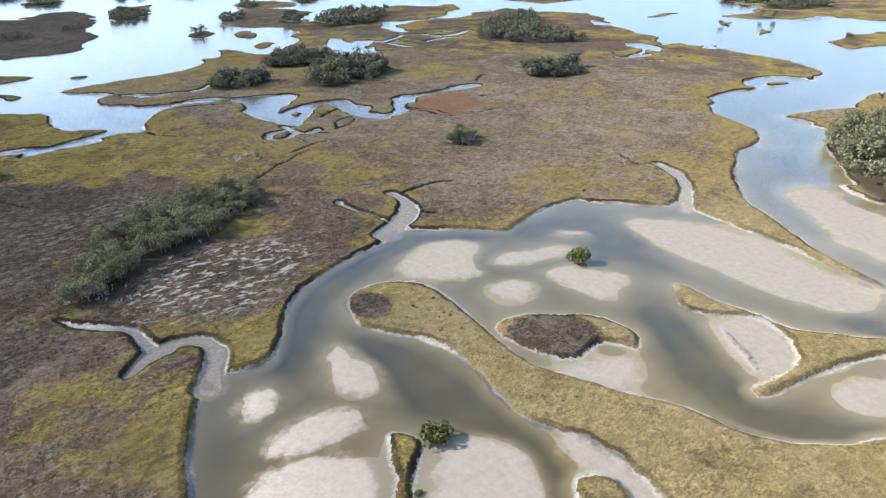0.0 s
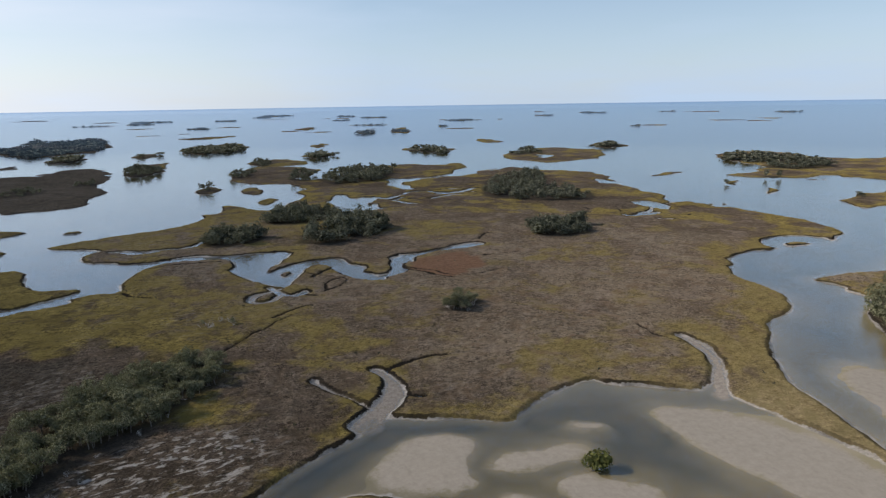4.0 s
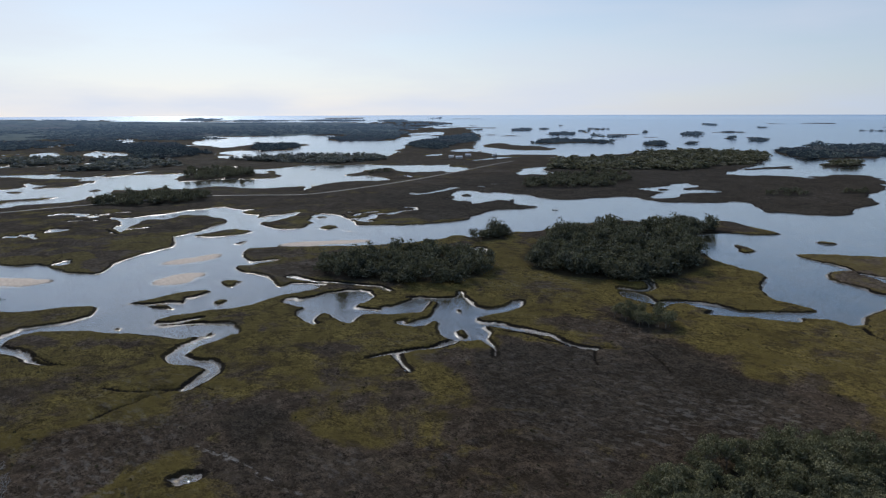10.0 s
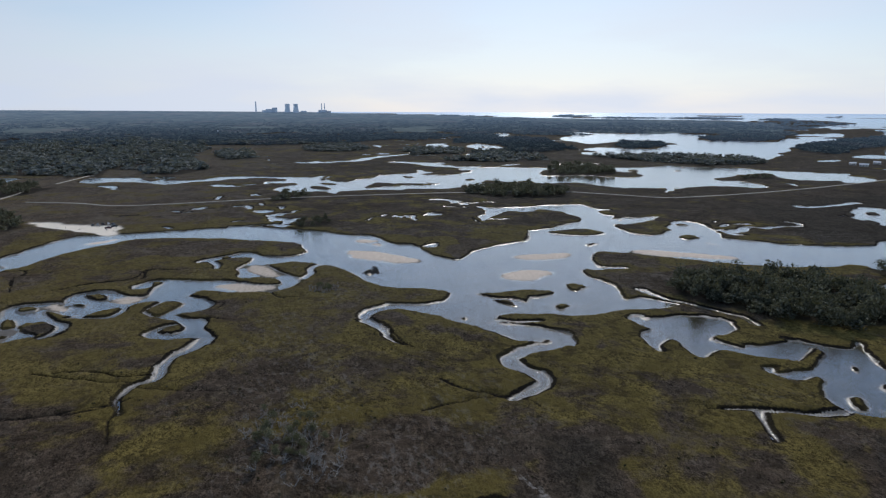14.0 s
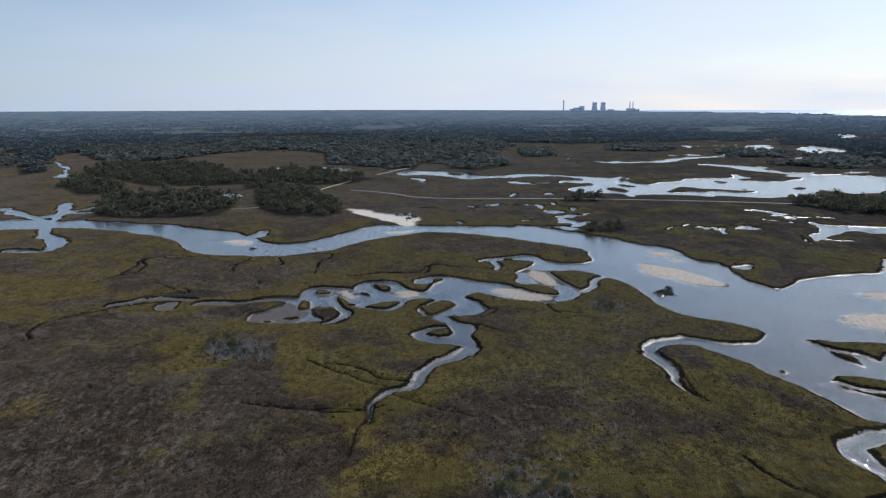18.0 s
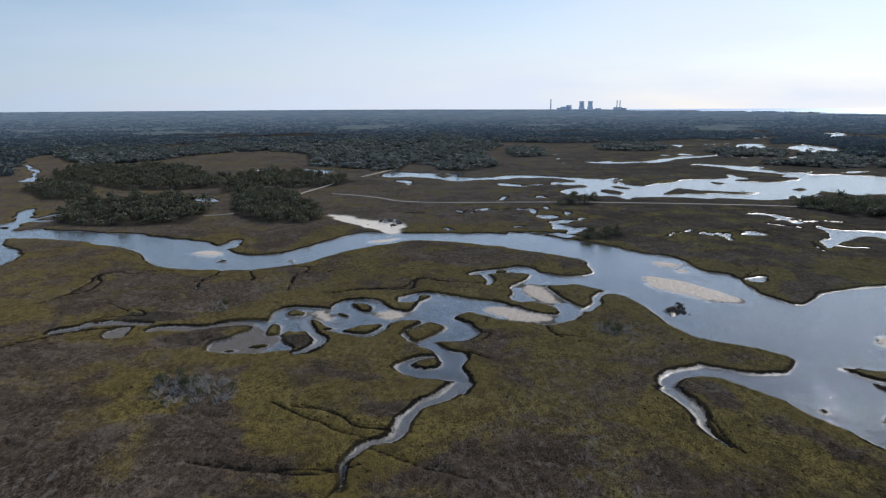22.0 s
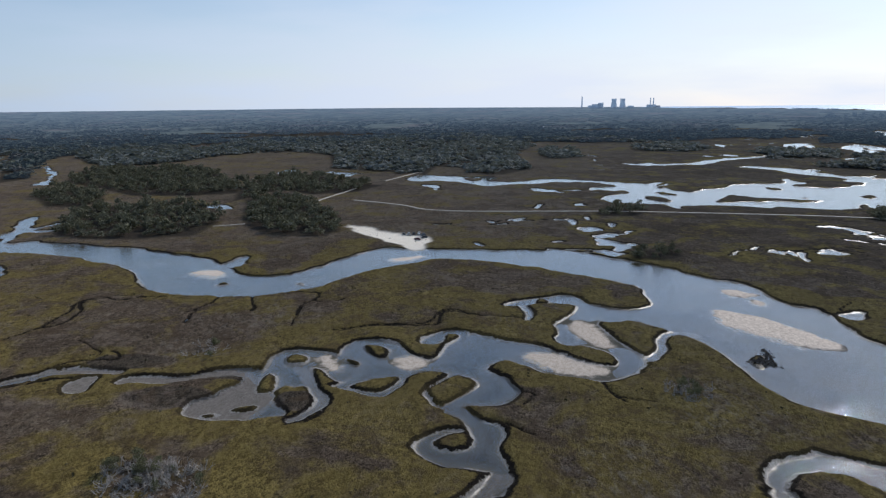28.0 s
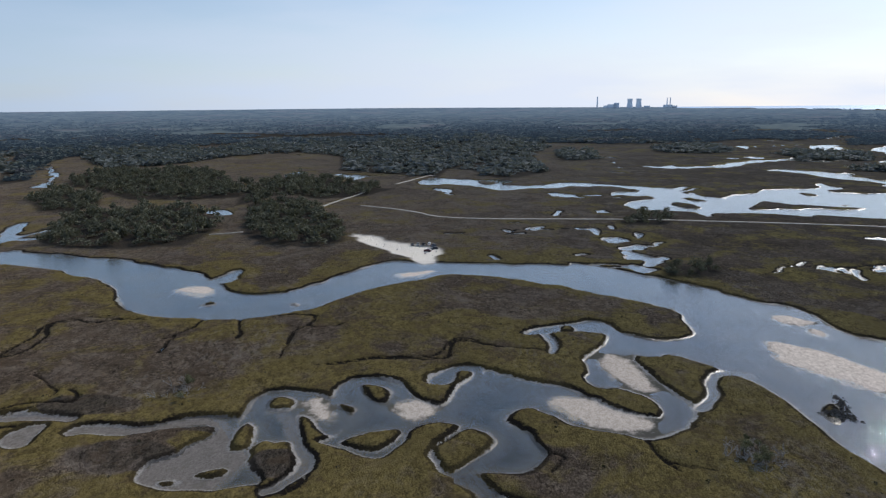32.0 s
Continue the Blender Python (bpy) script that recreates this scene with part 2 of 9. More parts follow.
    face = k.math("MULTIPLY", k.span(shore, width, k.math("ADD", width, 0.3, False)), k.span(shore, k.math("ADD", width, 1.9, False), k.math("ADD", width, 1.3, False)))
    cut = k.math("MULTIPLY", k.span(k.noise(0.024, 3), 0.42, 0.56, k.span(misc["Red"], 0.2, 0.8, 0.75, 0.3), 1.0), k.span(zone["Green"], 0.1, 0.7, 1.0, 0.7))
    out = k.mix(k.math("MULTIPLY", face, cut), land, mud)
    strip = k.span(shore, k.math("ADD", width, 0.3, False), width)
    out = k.mix(strip, out, k.mix(k.math("MAXIMUM", patchy, k.math("MULTIPLY", misc["Red"], k.span(k.noise(0.06, 3), 0.4, 0.6, 0.25, 0.9))), mud, silt))
    # bed
    shallow = k.mix(misc["Red"], (0.135, 0.120, 0.096), k.mix(k.span(broad, 0.35, 0.65), (0.26, 0.225, 0.165), (0.19, 0.165, 0.105)))
    bed = k.mix(k.span(misc["Blue"], 0.05, k.span(misc["Red"], 0, 1, 0.75, 0.85)), shallow, deep)
    out = k.mix(k.span(shore, 0.0, -0.8), out, bed)
    pale = k.math("ADD", shape["Blue"], k.math("MULTIPLY", jag, 0.8, False), False)
    out = k.mix(k.math("MULTIPLY", k.span(pale, -0.8, 0.2), k.span(clump, 0.2, 0.45)), out, k.mix(k.span(tuft, 0.25, 0.75), (0.18, 0.155, 0.13), (0.31, 0.27, 0.23)))
    crest = k.math("ADD", shape["Green"], k.math("MULTIPLY", k.span(k.noise(0.3, 7, rough=0.75), 0.3, 0.7, -0.5, 0.5), 5.0, False), False)
    bank = k.math("MULTIPLY", k.span(crest, k.span(misc["Red"], 0, 0.9, -3.2, -2.0), k.span(misc["Red"], 0, 0.9, -0.9, 0.6)), k.span(shore, 1.6, 0.6))
    out = k.mix(bank, out, sand)
    k.put(k.p, "Diffuse Roughness", k.span(k.math("MAXIMUM", bank, tone["Green"]), 0, 1, 1.0, 0.1))
    out = k.mix(tone["Green"], out, sand)
    k.colour(out)
    wet = k.math("MULTIPLY", strip, k.span(shore, -0.6, 0.1))
    k.put(k.p, "Roughness", k.span(wet, 0, 1, 0.95, 0.36))
    k.put(k.p, "Specular IOR Level", k.span(wet, 0, 1, 0.02, 0.45))
    k.bump(k.math("ADD", k.math("MULTIPLY", tuft, k.span(shore, 0.2, 1.6), False), k.math("MULTIPLY", fine, 0.12, False), False), 1.0, 0.55)
    return k.mat


def water_material():
    k = Nodes("tidal_water")
    t = k.t
    t.nodes.remove(k.p)
    out = t.nodes["Material Output"]
    mix = t.nodes.new("ShaderNodeMixShader")
    clear = t.nodes.new("ShaderNodeBsdfTransparent")
    clear.inputs["Color"].default_value = (0.88, 0.84, 0.71, 1)
    gloss = t.nodes.new("ShaderNodeBsdfGlossy")
    gloss.inputs["Roughness"].default_value = 0.02
    gloss.inputs["Color"].default_value = (0.74, 0.79, 0.85, 1)
    fres = t.nodes.new("ShaderNodeLayerWeight")
    fres.inputs["Blend"].default_value = 0.5
    curve = t.nodes.new("ShaderNodeMath")
    curve.operation = "POWER"
    curve.inputs[1].default_value = 3.7
    t.links.new(fres.outputs["Facing"], curve.inputs[0])
    share = t.nodes.new("ShaderNodeMapRange")
    share.inputs["To Min"].default_value, share.inputs["To Max"].default_value = 0.02, 0.97
    t.links.new(curve.outputs[0], share.inputs["Value"])
    bump = t.nodes.new("ShaderNodeBump")
    bump.inputs["Strength"].default_value, bump.inputs["Distance"].default_value = 0.9, 0.13
    level = t.nodes.new("ShaderNodeCombineXYZ")
    level.inputs["Z"].default_value = 1.0
    t.links.new(level.outputs["Vector"], bump.inputs["Normal"])
    away = t.nodes.new("ShaderNodeVectorMath")
    away.operation = "DISTANCE"
    away.inputs[1].default_value = (-70.0, 20.0, 0.0)
    t.links.new(k.pos, away.inputs[0])
    far = k.span(away.outputs["Value"], 500.0, 1500.0)
    t.links.new(k.mix(far, (0.91, 0.95, 1.0), (0.68, 0.76, 0.86)), gloss.inputs["Color"])
    t.links.new(k.span(far, 0.0, 1.0, 0.02, 0.15), gloss.inputs["Roughness"])
    calm = k.noise(0.02, 3)
    waves = k.math("MULTIPLY", k.noise(1.8, 5, stretch=(1, 1.5, 1, 30), rough=0.72), k.span(calm, 0.4, 0.6, 0.85, 1.0))
    waves = k.math("MULTIPLY", waves, k.span(far, 0.0, 1.0, 1.0, 0.1))
    t.links.new(waves, bump.inputs["Height"])
    tilt = t.nodes.new("ShaderNodeBump")
    tilt.inputs["Strength"].default_value, tilt.inputs["Distance"].default_value = 0.9, 0.05
    t.links.new(waves, tilt.inputs["Height"])
    t.links.new(tilt.outputs["Normal"], gloss.inputs["Normal"])
    t.links.new(bump.outputs["Normal"], fres.inputs["Normal"])
    t.links.new(share.outputs[0], mix.inputs[0])
    t.links.new(clear.outputs[0], mix.inputs[1])
    t.links.new(gloss.outputs[0], mix.inputs[2])
    t.links.new(mix.outputs[0], out.inputs["Surface"])
    return k.mat


def leaf_material(name, dark, light, warm):
    k = Nodes(name, 0.9, 0.06)
    tone = k.mix(k.island(), dark, light)
    tone = k.mix(k.span(k.noise(0.12, 3), 0.4, 0.7), tone, warm)
    k.colour(tone)
    thin = k.t.nodes.new("ShaderNodeBsdfTranslucent")
    k.t.links.new(k.mix(0.35, tone, (0.16, 0.17, 0.05)), thin.inputs["Color"])
    both = k.t.nodes.new("ShaderNodeMixShader")
    both.inputs[0].default_value = 0.22
    k.t.links.new(k.p.outputs["BSDF"], both.inputs[1])
    k.t.links.new(thin.outputs["BSDF"], both.inputs[2])
    k.t.links.new(both.outputs["Shader"], k.t.nodes["Material Output"].inputs["Surface"])
    return k.mat


def plain(name, a, b, scale, rough=0.8, metal=0.0, bump=0.0):
    k = Nodes(name, rough, 0.3)
    n = k.noise(scale, 5, rough=0.65)
    k.colour(k.mix(k.span(n, 0.3, 0.7), a, b))
    k.p.inputs["Metallic"].default_value = metal
    if bump:
        k.bump(n, bump, 0.05)
    return k.mat


GROUND = ground_material()
WATER = water_material()
LEAF = leaf_material("leaf_mangrove", (0.024, 0.028, 0.021), (0.198, 0.202, 0.153), (0.078, 0.082, 0.058))
LEAF_MID = leaf_material("leaf_hammock", (0.030, 0.034, 0.024), (0.230, 0.226, 0.170), (0.100, 0.102, 0.074))
LEAF_PALE = leaf_material("leaf_buttonwood", (0.060, 0.064, 0.036), (0.280, 0.272, 0.172), (0.155, 0.152, 0.088))
LEAF_GREY = leaf_material("leaf_silver", (0.040, 0.044, 0.025), (0.335, 0.328, 0.212), (0.138, 0.138, 0.076))
LEAF_OLIVE = leaf_material("leaf_olive", (0.032, 0.036, 0.020), (0.255, 0.252, 0.162), (0.102, 0.105, 0.060))
# far leaves, with the pale blue of distant haze mixed into their colour
LEAF_FAR = leaf_material("leaf_far_haze", (0.104, 0.119, 0.120), (0.176, 0.194, 0.190), (0.138, 0.153, 0.151))


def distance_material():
    """Far woods; haze is put in as a blue glow that grows with distance."""
    k = Nodes("hazy_distant_woods", 1.0, 0.0)
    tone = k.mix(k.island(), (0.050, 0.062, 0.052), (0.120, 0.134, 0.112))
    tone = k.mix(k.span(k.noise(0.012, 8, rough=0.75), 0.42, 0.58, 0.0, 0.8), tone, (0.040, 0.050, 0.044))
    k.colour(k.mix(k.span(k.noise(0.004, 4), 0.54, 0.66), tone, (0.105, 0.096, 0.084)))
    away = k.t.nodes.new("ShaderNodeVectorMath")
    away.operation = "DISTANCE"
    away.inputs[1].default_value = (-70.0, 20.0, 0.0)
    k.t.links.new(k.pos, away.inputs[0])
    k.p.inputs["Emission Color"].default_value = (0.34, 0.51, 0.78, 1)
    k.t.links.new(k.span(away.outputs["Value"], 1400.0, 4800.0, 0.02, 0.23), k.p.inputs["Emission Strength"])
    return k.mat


DISTANCE = distance_material()
BARK = plain("bark", (0.10, 0.085, 0.07), (0.20, 0.18, 0.155), 3, bump=0.4)
DEADWOOD = plain("bleached_wood", (0.22, 0.20, 0.18), (0.46, 0.43, 0.39), 4, bump=0.3)
ROAD = plain("sand_road", (0.30, 0.27, 0.23), (0.46, 0.42, 0.36), 0.6, bump=0.2)
# concrete of the far station, lightened and blued to stand in for haze
HAZY_CONCRETE = plain("concrete", (0.78, 0.82, 0.88), (0.86, 0.90, 0.95), 0.05)
WALL_PAINT = plain("pale_wall", (0.62, 0.60, 0.56), (0.75, 0.73, 0.70), 0.4)
ROOF_METAL = plain("roof_metal", (0.72, 0.73, 0.75), (0.82, 0.83, 0.85), 0.5, 0.4)
TIMBER = plain("grey_timber", (0.10, 0.09, 0.08), (0.2, 0.18, 0.16), 2.0)

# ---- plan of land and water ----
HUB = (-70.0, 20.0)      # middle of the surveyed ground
EYE_LEVEL = 88.0
FLAT, REACH = 2000.0, 2895.0


def swell(r):
    """Height of the far distance, which lifts to the line of the horizon."""
    r = np.asarray(r, float)
    u = np.clip((r - FLAT) / REACH, 0, 0.9995)
    far = FLAT - REACH * np.log(1 - u)
    rise = np.where(r > FLAT, EYE_LEVEL * (1 - np.maximum(r, 1) / far), 0.0)
    return rise + (np.maximum(0, r - 3600) / 1220) ** 2 * 9.5


def lattice(ix, iy, seed):
    h = (ix * 374761393 + iy * 668265263 + seed * 1442695041) & 0x7FFFFFFF
    h = ((h ^ (h >> 13)) * 1274126177) & 0x7FFFFFFF
    return ((h ^ (h >> 16)) & 0xFFFF) / 65535.0


def field(x, y, size, seed, octaves=3):
    """Smooth random field between 0 and 1 with features of that size in metres."""
    total, amp, norm = 0.0, 1.0, 0.0
    for o in range(octaves):
        u, v = x / size, y / size
        iu, iv = np.floor(u).astype(np.int64), np.floor(v).astype(np.int64)
        fu, fv = u - iu, v - iv
        fu, fv = fu * fu * (3 - 2 * fu), fv * fv * (3 - 2 * fv)
        s = seed + 17 * o
        a = lattice(iu, iv, s) * (1 - fu) + lattice(iu + 1, iv, s) * fu
        b = lattice(iu, iv + 1, s) * (1 - fu) + lattice(iu + 1, iv + 1, s) * fu
        total = total + amp * (a * (1 - fv) + b * fv)
        norm, amp, size = norm + amp, amp * 0.5, size * 0.5
    return total / norm


def ease(v, a, b):
    t = np.clip((v - a) / (b - a), 0, 1)
    return t * t * (3 - 2 * t)


def rounded(points, closed, times=2):
    p = np.array(points, float)
    for _ in range(times):
        q = np.roll(p, -1, 0) if closed else p[1:]
        base = p if closed else p[:-1]
        cut = np.stack([base * 0.75 + q * 0.25, base * 0.25 + q * 0.75], 1).reshape(-1, 2)
        p = cut if closed else np.vstack([p[:1], cut, p[-1:]])
    return p


# polar net: fine where the flight looks, wide behind it
YAW_STEP = 0.19
YAW_FIRST, YAW_LAST = -112, 138
YAWS = np.radians(np.concatenate([np.arange(YAW_FIRST, YAW_LAST, YAW_STEP), np.arange(YAW_LAST, YAW_FIRST + 360, 2.0)]))
RINGS = [6, 16, 28, 38, 45, 50]
while RINGS[-1] < 4790:
    q = RINGS[-1]
    RINGS.append(q * (1.0075 if q < 180 else 1.0042 if q < 480 else 1.0075 if q < 1300 else 1.016))
RINGS = np.array(RINGS[:-1] + [4820])
R, A = np.meshgrid(RINGS, YAWS, indexing="ij")
GX, GY = HUB[0] - R * np.sin(A), HUB[1] + R * np.cos(A)
wob = np.minimum(3.2, 0.0065 * R + 0.2)
WX = GX + wob * 2 * (field(GX, GY, 14, 1) - 0.5) + 0.8 * (field(GX, GY, 4, 3, 2) - 0.5)
WY = GY + wob * 2 * (field(GX, GY, 14, 2) - 0.5) + 0.8 * (field(GX, GY, 4, 4, 2) - 0.5)
coarse = np.minimum(15.0, 0.024 * np.maximum(R - 250, 0))
WX = WX + coarse * 2 * (field(GX, GY, 36, 5, 5) - 0.5)
WY = WY + coarse * 2 * (field(GX, GY, 36, 6, 5) - 0.5)
FARTHEST = 45.0
shore = np.full(R.shape, FARTHEST)
bars = np.full(R.shape, -FARTHEST)
pale = np.full(R.shape, -9.0)
slits = np.full(R.shape, -9.0)


def window(p, margin):
    lo, hi = p.min(0) - margin, p.max(0) + margin
    return np.nonzero((WX > lo[0]) & (WX < hi[0]) & (WY > lo[1]) & (WY < hi[1]))


def gap(x, y, p, closed):
    """Distance to an outline, negative inside a closed one."""
    best = np.full(x.shape, 1e12)
    inside = np.zeros(x.shape, bool)
    ends = np.roll(p, -1, 0) if closed else p[1:]
    for (ax, ay), (bx, by) in zip(p, ends):
        dx, dy = bx - ax, by - ay
        t = np.clip(((x - ax) * dx + (y - ay) * dy) / (dx * dx + dy * dy + 1e-9), 0, 1)
        best = np.minimum(best, (x - ax - t * dx) ** 2 + (y - ay - t * dy) ** 2)
        if closed and ay != by:
            inside ^= ((ay > y) != (by > y)) & (x < ax + (y - ay) * dx / dy)
    best = np.sqrt(best)
    return np.where(inside, -best, best)


def water(points):
    p = rounded(points, True, 1)
    w = window(p, FARTHEST)
    shore[w] = np.minimum(shore[w], gap(WX[w], WY[w], p, True))


def land(points):
    p = rounded(points, True, 1)
    w = window(p, FARTHEST)
    shore[w] = np.maximum(shore[w], -gap(WX[w], WY[w], p, True))


def creek(points, wide, narrow, silted=False):
    p = rounded(points, False)
    w = window(p, FARTHEST)
    narrow -= 1.8 * (narrow <= 1)      # a creek's head pinches out
    x, y = WX[w], WY[w]
    best = np.full(x.shape, FARTHEST)
    vary = 0.45 + 1.1 * field(x, y, 11, 7, 2)
    n = len(p) - 1
    for i in range(n):
        d = gap(x, y, p[i:i + 2], False)
        best = np.minimum(best, d - 0.5 * (wide + (narrow - wide) * i / n) * vary)
    shore[w] = np.minimum(shore[w], best)
    if silted:
        pale[w] = np.maximum(pale[w], -best)


def ditch(points, wide):
    """A drained slit in the marsh; its dark mud sides carry painted shade."""
    p = rounded(points, False)
    w = window(p, 8)
    slits[w] = np.maximum(slits[w], 0.5 * wide * (0.35 + 0.8 * field(WX[w], WY[w], 16, 8, 2)) - gap(WX[w], WY[w], p, False))


def open_sea():
    """The gulf: everything beyond the outer islands, seaward of the mainland."""
    bearing = np.degrees(A)
    edge = np.interp(bearing, (-112, 22, 30, 34, 37, 43, 50, 58, 66, 72, 76, 77, 248), (1150, 1150, 1700, 2300, 3950, 4170, 4230, 4400, 4680, 4760, 4810, 9000, 9000))
    np.minimum(shore, np.clip(edge - R, -FARTHEST, FARTHEST), out=shore)


def bar(points):
    p = rounded(points, True)
    w = window(p, FARTHEST)
    bars[w] = np.maximum(bars[w], -gap(WX[w], WY[w], p, True))


mudflat = np.zeros(R.shape)


def silt(points):
    """Half-drained mud over a stretch of creeks."""
    p = np.array(points, float)
    w = window(p, 15)
    m = gap(WX[w], WY[w], p, True)
    pale[w] = np.where(shore[w] < 0, np.maximum(pale[w], np.minimum(-m, 2.0)), pale[w])
    mudflat[w] = np.maximum(mudflat[w], ease(-m, -4, 3))


def in_outline(x, y, p):
    return gap(np.asarray(x, float), np.asarray(y, float), np.array(p, float), True) < 0


water([(-28.7, 49.0), (-25.1, 72.0), (-20.0, 89.8), (-13.0, 94.8), (-8.7, 93.5), (-4.5, 93.3), (-0.2, 94.5), (8.6, 113.5), (15.3, 122.2), (24.4, 130.4), (35.9, 135.5), (47.6, 140.0), (53.2, 141.7), (58.4, 147.9), (72.8, 139.4), (83.3, 132.9), (90.8, 125.4), (100.9, 131.2), (114.8, 134.9), (132.0, 137.7), (134.1, 130.1), (142.4, 123.5), (152.4, 113.2), (163.2, 114.5), (162.8, 110.7), (160.2, 102.6), (160.9, 75.2), (160.8, 36.7), (158.9, 16.8), (151.0, 1.3), (91.4, -22.2)])
land([(22.3, 103.5), (24.5, 110.9), (31.9, 116.7), (40.7, 115.8), (48.2, 109.9), (50.6, 100.5), (51.2, 87.5), (50.8, 73.3), (51.2, 61.7), (56.9, 51.8), (62.7, 41.1), (70.5, 31.8), (73.6, 22.5), (78.9, 14.4), (87.8, 6.8), (99.1, 3.3), (123.6, -9.5), (91.4, -22.2), (46.7, 4.3), (48.2, 14.5), (45.8, 31.5), (41.7, 38.1), (38.5, 44.6), (37.6, 53.9), (39.4, 63.6), (38.4, 75.0), (33.4, 83.9), (22.8, 95.6)])
land([(53.9, 79.2), (59.6, 80.7), (68.3, 77.1), (78.2, 70.0), (82.0, 65.3), (83.2, 57.3), (78.2, 50.9), (75.8, 54.6), (72.3, 59.1), (66.9, 57.2), (60.5, 56.1), (56.4, 61.8), (53.1, 69.0), (52.2, 74.0)])
land([(110.9, 71.3), (113.8, 67.5), (114.9, 55.6), (117.7, 46.9), (117.8, 38.7), (124.0, 31.8), (156.4, 3.4), (148.4, 0.2), (126.6, 18.2), (114.8, 21.9), (102.9, 22.7), (92.9, 22.8), (87.4, 23.9), (88.7, 27.7), (96.0, 26.4), (106.2, 28.4), (113.2, 33.9), (115.3, 41.8), (113.4, 47.2), (106.6, 52.6), (101.8, 59.0), (107.2, 65.8)])
land([(10.4, 55.5), (13.2, 55.8), (16.5, 51.9), (16.1, 49.2), (11.9, 44.5), (8.4, 40.1), (7.5, 36.0), (3.5, 38.4), (7.3, 43.9), (8.5, 50.1)])
land([(36.2, 26.7), (41.7, 25.4), (44.2, 21.9), (43.0, 14.9), (32.5, 21.1)])
water([(212.0, 127.1), (192.6, 111.0), (184.5, 99.7), (176.2, 82.8), (170.2, 67.4), (163.4, 44.7), (162.0, 18.2), (174.4, 10.5), (286.9, 54.9), (220.6, 69.0), (226.8, 89.3), (234.9, 103.8), (254.8, 108.6), (265.7, 126.1), (299.1, 144.6), (309.6, 157.6), (306.6, 173.9), (325.2, 181.6), (341.4, 172.4), (341.4, 226.8), (334.1, 227.2), (307.4, 222.5), (288.1, 201.5), (280.0, 177.2), (269.8, 157.6), (256.9, 145.9), (241.8, 141.6), (232.9, 142.1)])
water([(293.4, 141.4), (299.1, 144.6), (309.6, 157.6), (306.6, 173.9), (325.2, 181.6), (356.4, 163.9), (389.2, 176.4), (413, 173), (473, 159), (718, 270), (705, 331), (700, 380), (652, 400), (679, 477), (590, 430), (619, 524), (559, 529), (486, 434), (442, 366), (467, 356), (464, 313), (455, 266), (446, 236), (424, 226), (407, 238), (372.1, 239.1), (359.9, 225.8), (334.1, 227.2), (307.4, 222.5), (293.4, 207.3)])
creek([(-17.4, 90.5), (-15.3, 96.7), (-12.3, 103.0), (-12.7, 110.5), (-17.0, 114.0), (-22.5, 114.3), (-25.8, 112.5), (-27.5, 119.5), (-29.1, 126.6), (-34.3, 130.7), (-40.9, 134.1), (-46.7, 142.2)], 6, 0.8, True)
creek([(-24.1, 113.0), (-29.1, 110.4), (-32.5, 106.1)], 4, 1.5, True)
creek([(54.6, 144.6), (60.9, 150.8), (70.9, 160.0), (74.0, 173.6), (71.7, 180.1)], 7, 3, True)
ditch([(73.9, 176.5), (82.3, 180.9), (91.4, 182.2), (100.4, 179.7)], 3)
ditch([(69.1, 159.2), (73.2, 156.6), (77.7, 153.8)], 2)
creek([(158.0, 107.2), (171.2, 117.2), (183.3, 130.1), (187.6, 140.1), (187.7, 149.9)], 6, 1.5, True)
creek([(50.5, 181.5), (53.4, 171.6), (57.5, 165.2), (59.5, 154.7)], 0.8, 0.8, True)
land([(227.1, 162.0), (231.6, 162.4), (233.5, 163.4), (231.3, 164.9)])
water([(-481, 495), (-376.8, 383.6), (-282.8, 398.6), (-261.7, 399.5), (-261, 429), (-264, 480), (-222, 471), (-210, 495), (-103, 495), (-99, 479), (-81, 437), (-63, 421), (-42, 411), (-43.3, 379.4), (-38.0, 360.9), (-28.0, 357.9), (-15.3, 349.7), (-26.6, 338.9), (-55.4, 326.0), (-63.3, 320.8), (-75.0, 334.5), (-79.1, 325.6), (-70.7, 321.0), (-54.0, 317.3), (-31.8, 327.5), (-14.3, 339.7), (-0.4, 332.2), (1.2, 354.3), (5.3, 363.5), (5.3, 398.4), (-19, 419), (-18, 442), (2, 447), (-36, 470), (-41, 481), (-1, 492), (5, 494), (5, 495)])
water([(-43, 412), (-42, 411), (-42.7, 396.2), (-42.7, 377.4), (-38.0, 360.9), (-28.0, 357.9), (-15.3, 349.7), (-26.6, 338.9), (-42.7, 331.7), (-42.7, 322.5), (-31.8, 327.5), (-14.3, 339.7), (-0.4, 332.2), (1.2, 354.3), (11.5, 377.5), (26.1, 392.2), (59.7, 380.2), (62.9, 368.5), (55.5, 342.4), (70.6, 298.7), (81.2, 308.2), (95.5, 335.1), (110.1, 343.1), (106.1, 350.8), (85.4, 343.9), (73.1, 330.0), (72.0, 339.4), (89.4, 360.7), (102.2, 378.7), (81.3, 385.5), (60.6, 386.3), (41.0, 399.7), (12.0, 392.7), (-19, 419), (-18, 442), (2, 447), (-36, 470), (-41, 481), (-1, 492), (9, 495), (-43, 495)])
water([(-797, 833), (-436, 447), (-262, 447), (-264, 480), (-222, 471), (-180, 555), (-115, 537), (-99, 479), (-85, 447), (1, 447), (-36, 470), (-41, 481), (-1, 492), (43, 507), (68, 528), (75, 563), (85, 550), (94, 589), (107, 606), (117, 561), (136, 539), (178, 621), (199, 684), (191, 734), (143, 754), (152, 863), (202, 953), (202, 2329), (-4014, 2918), (-1601, 1153)])
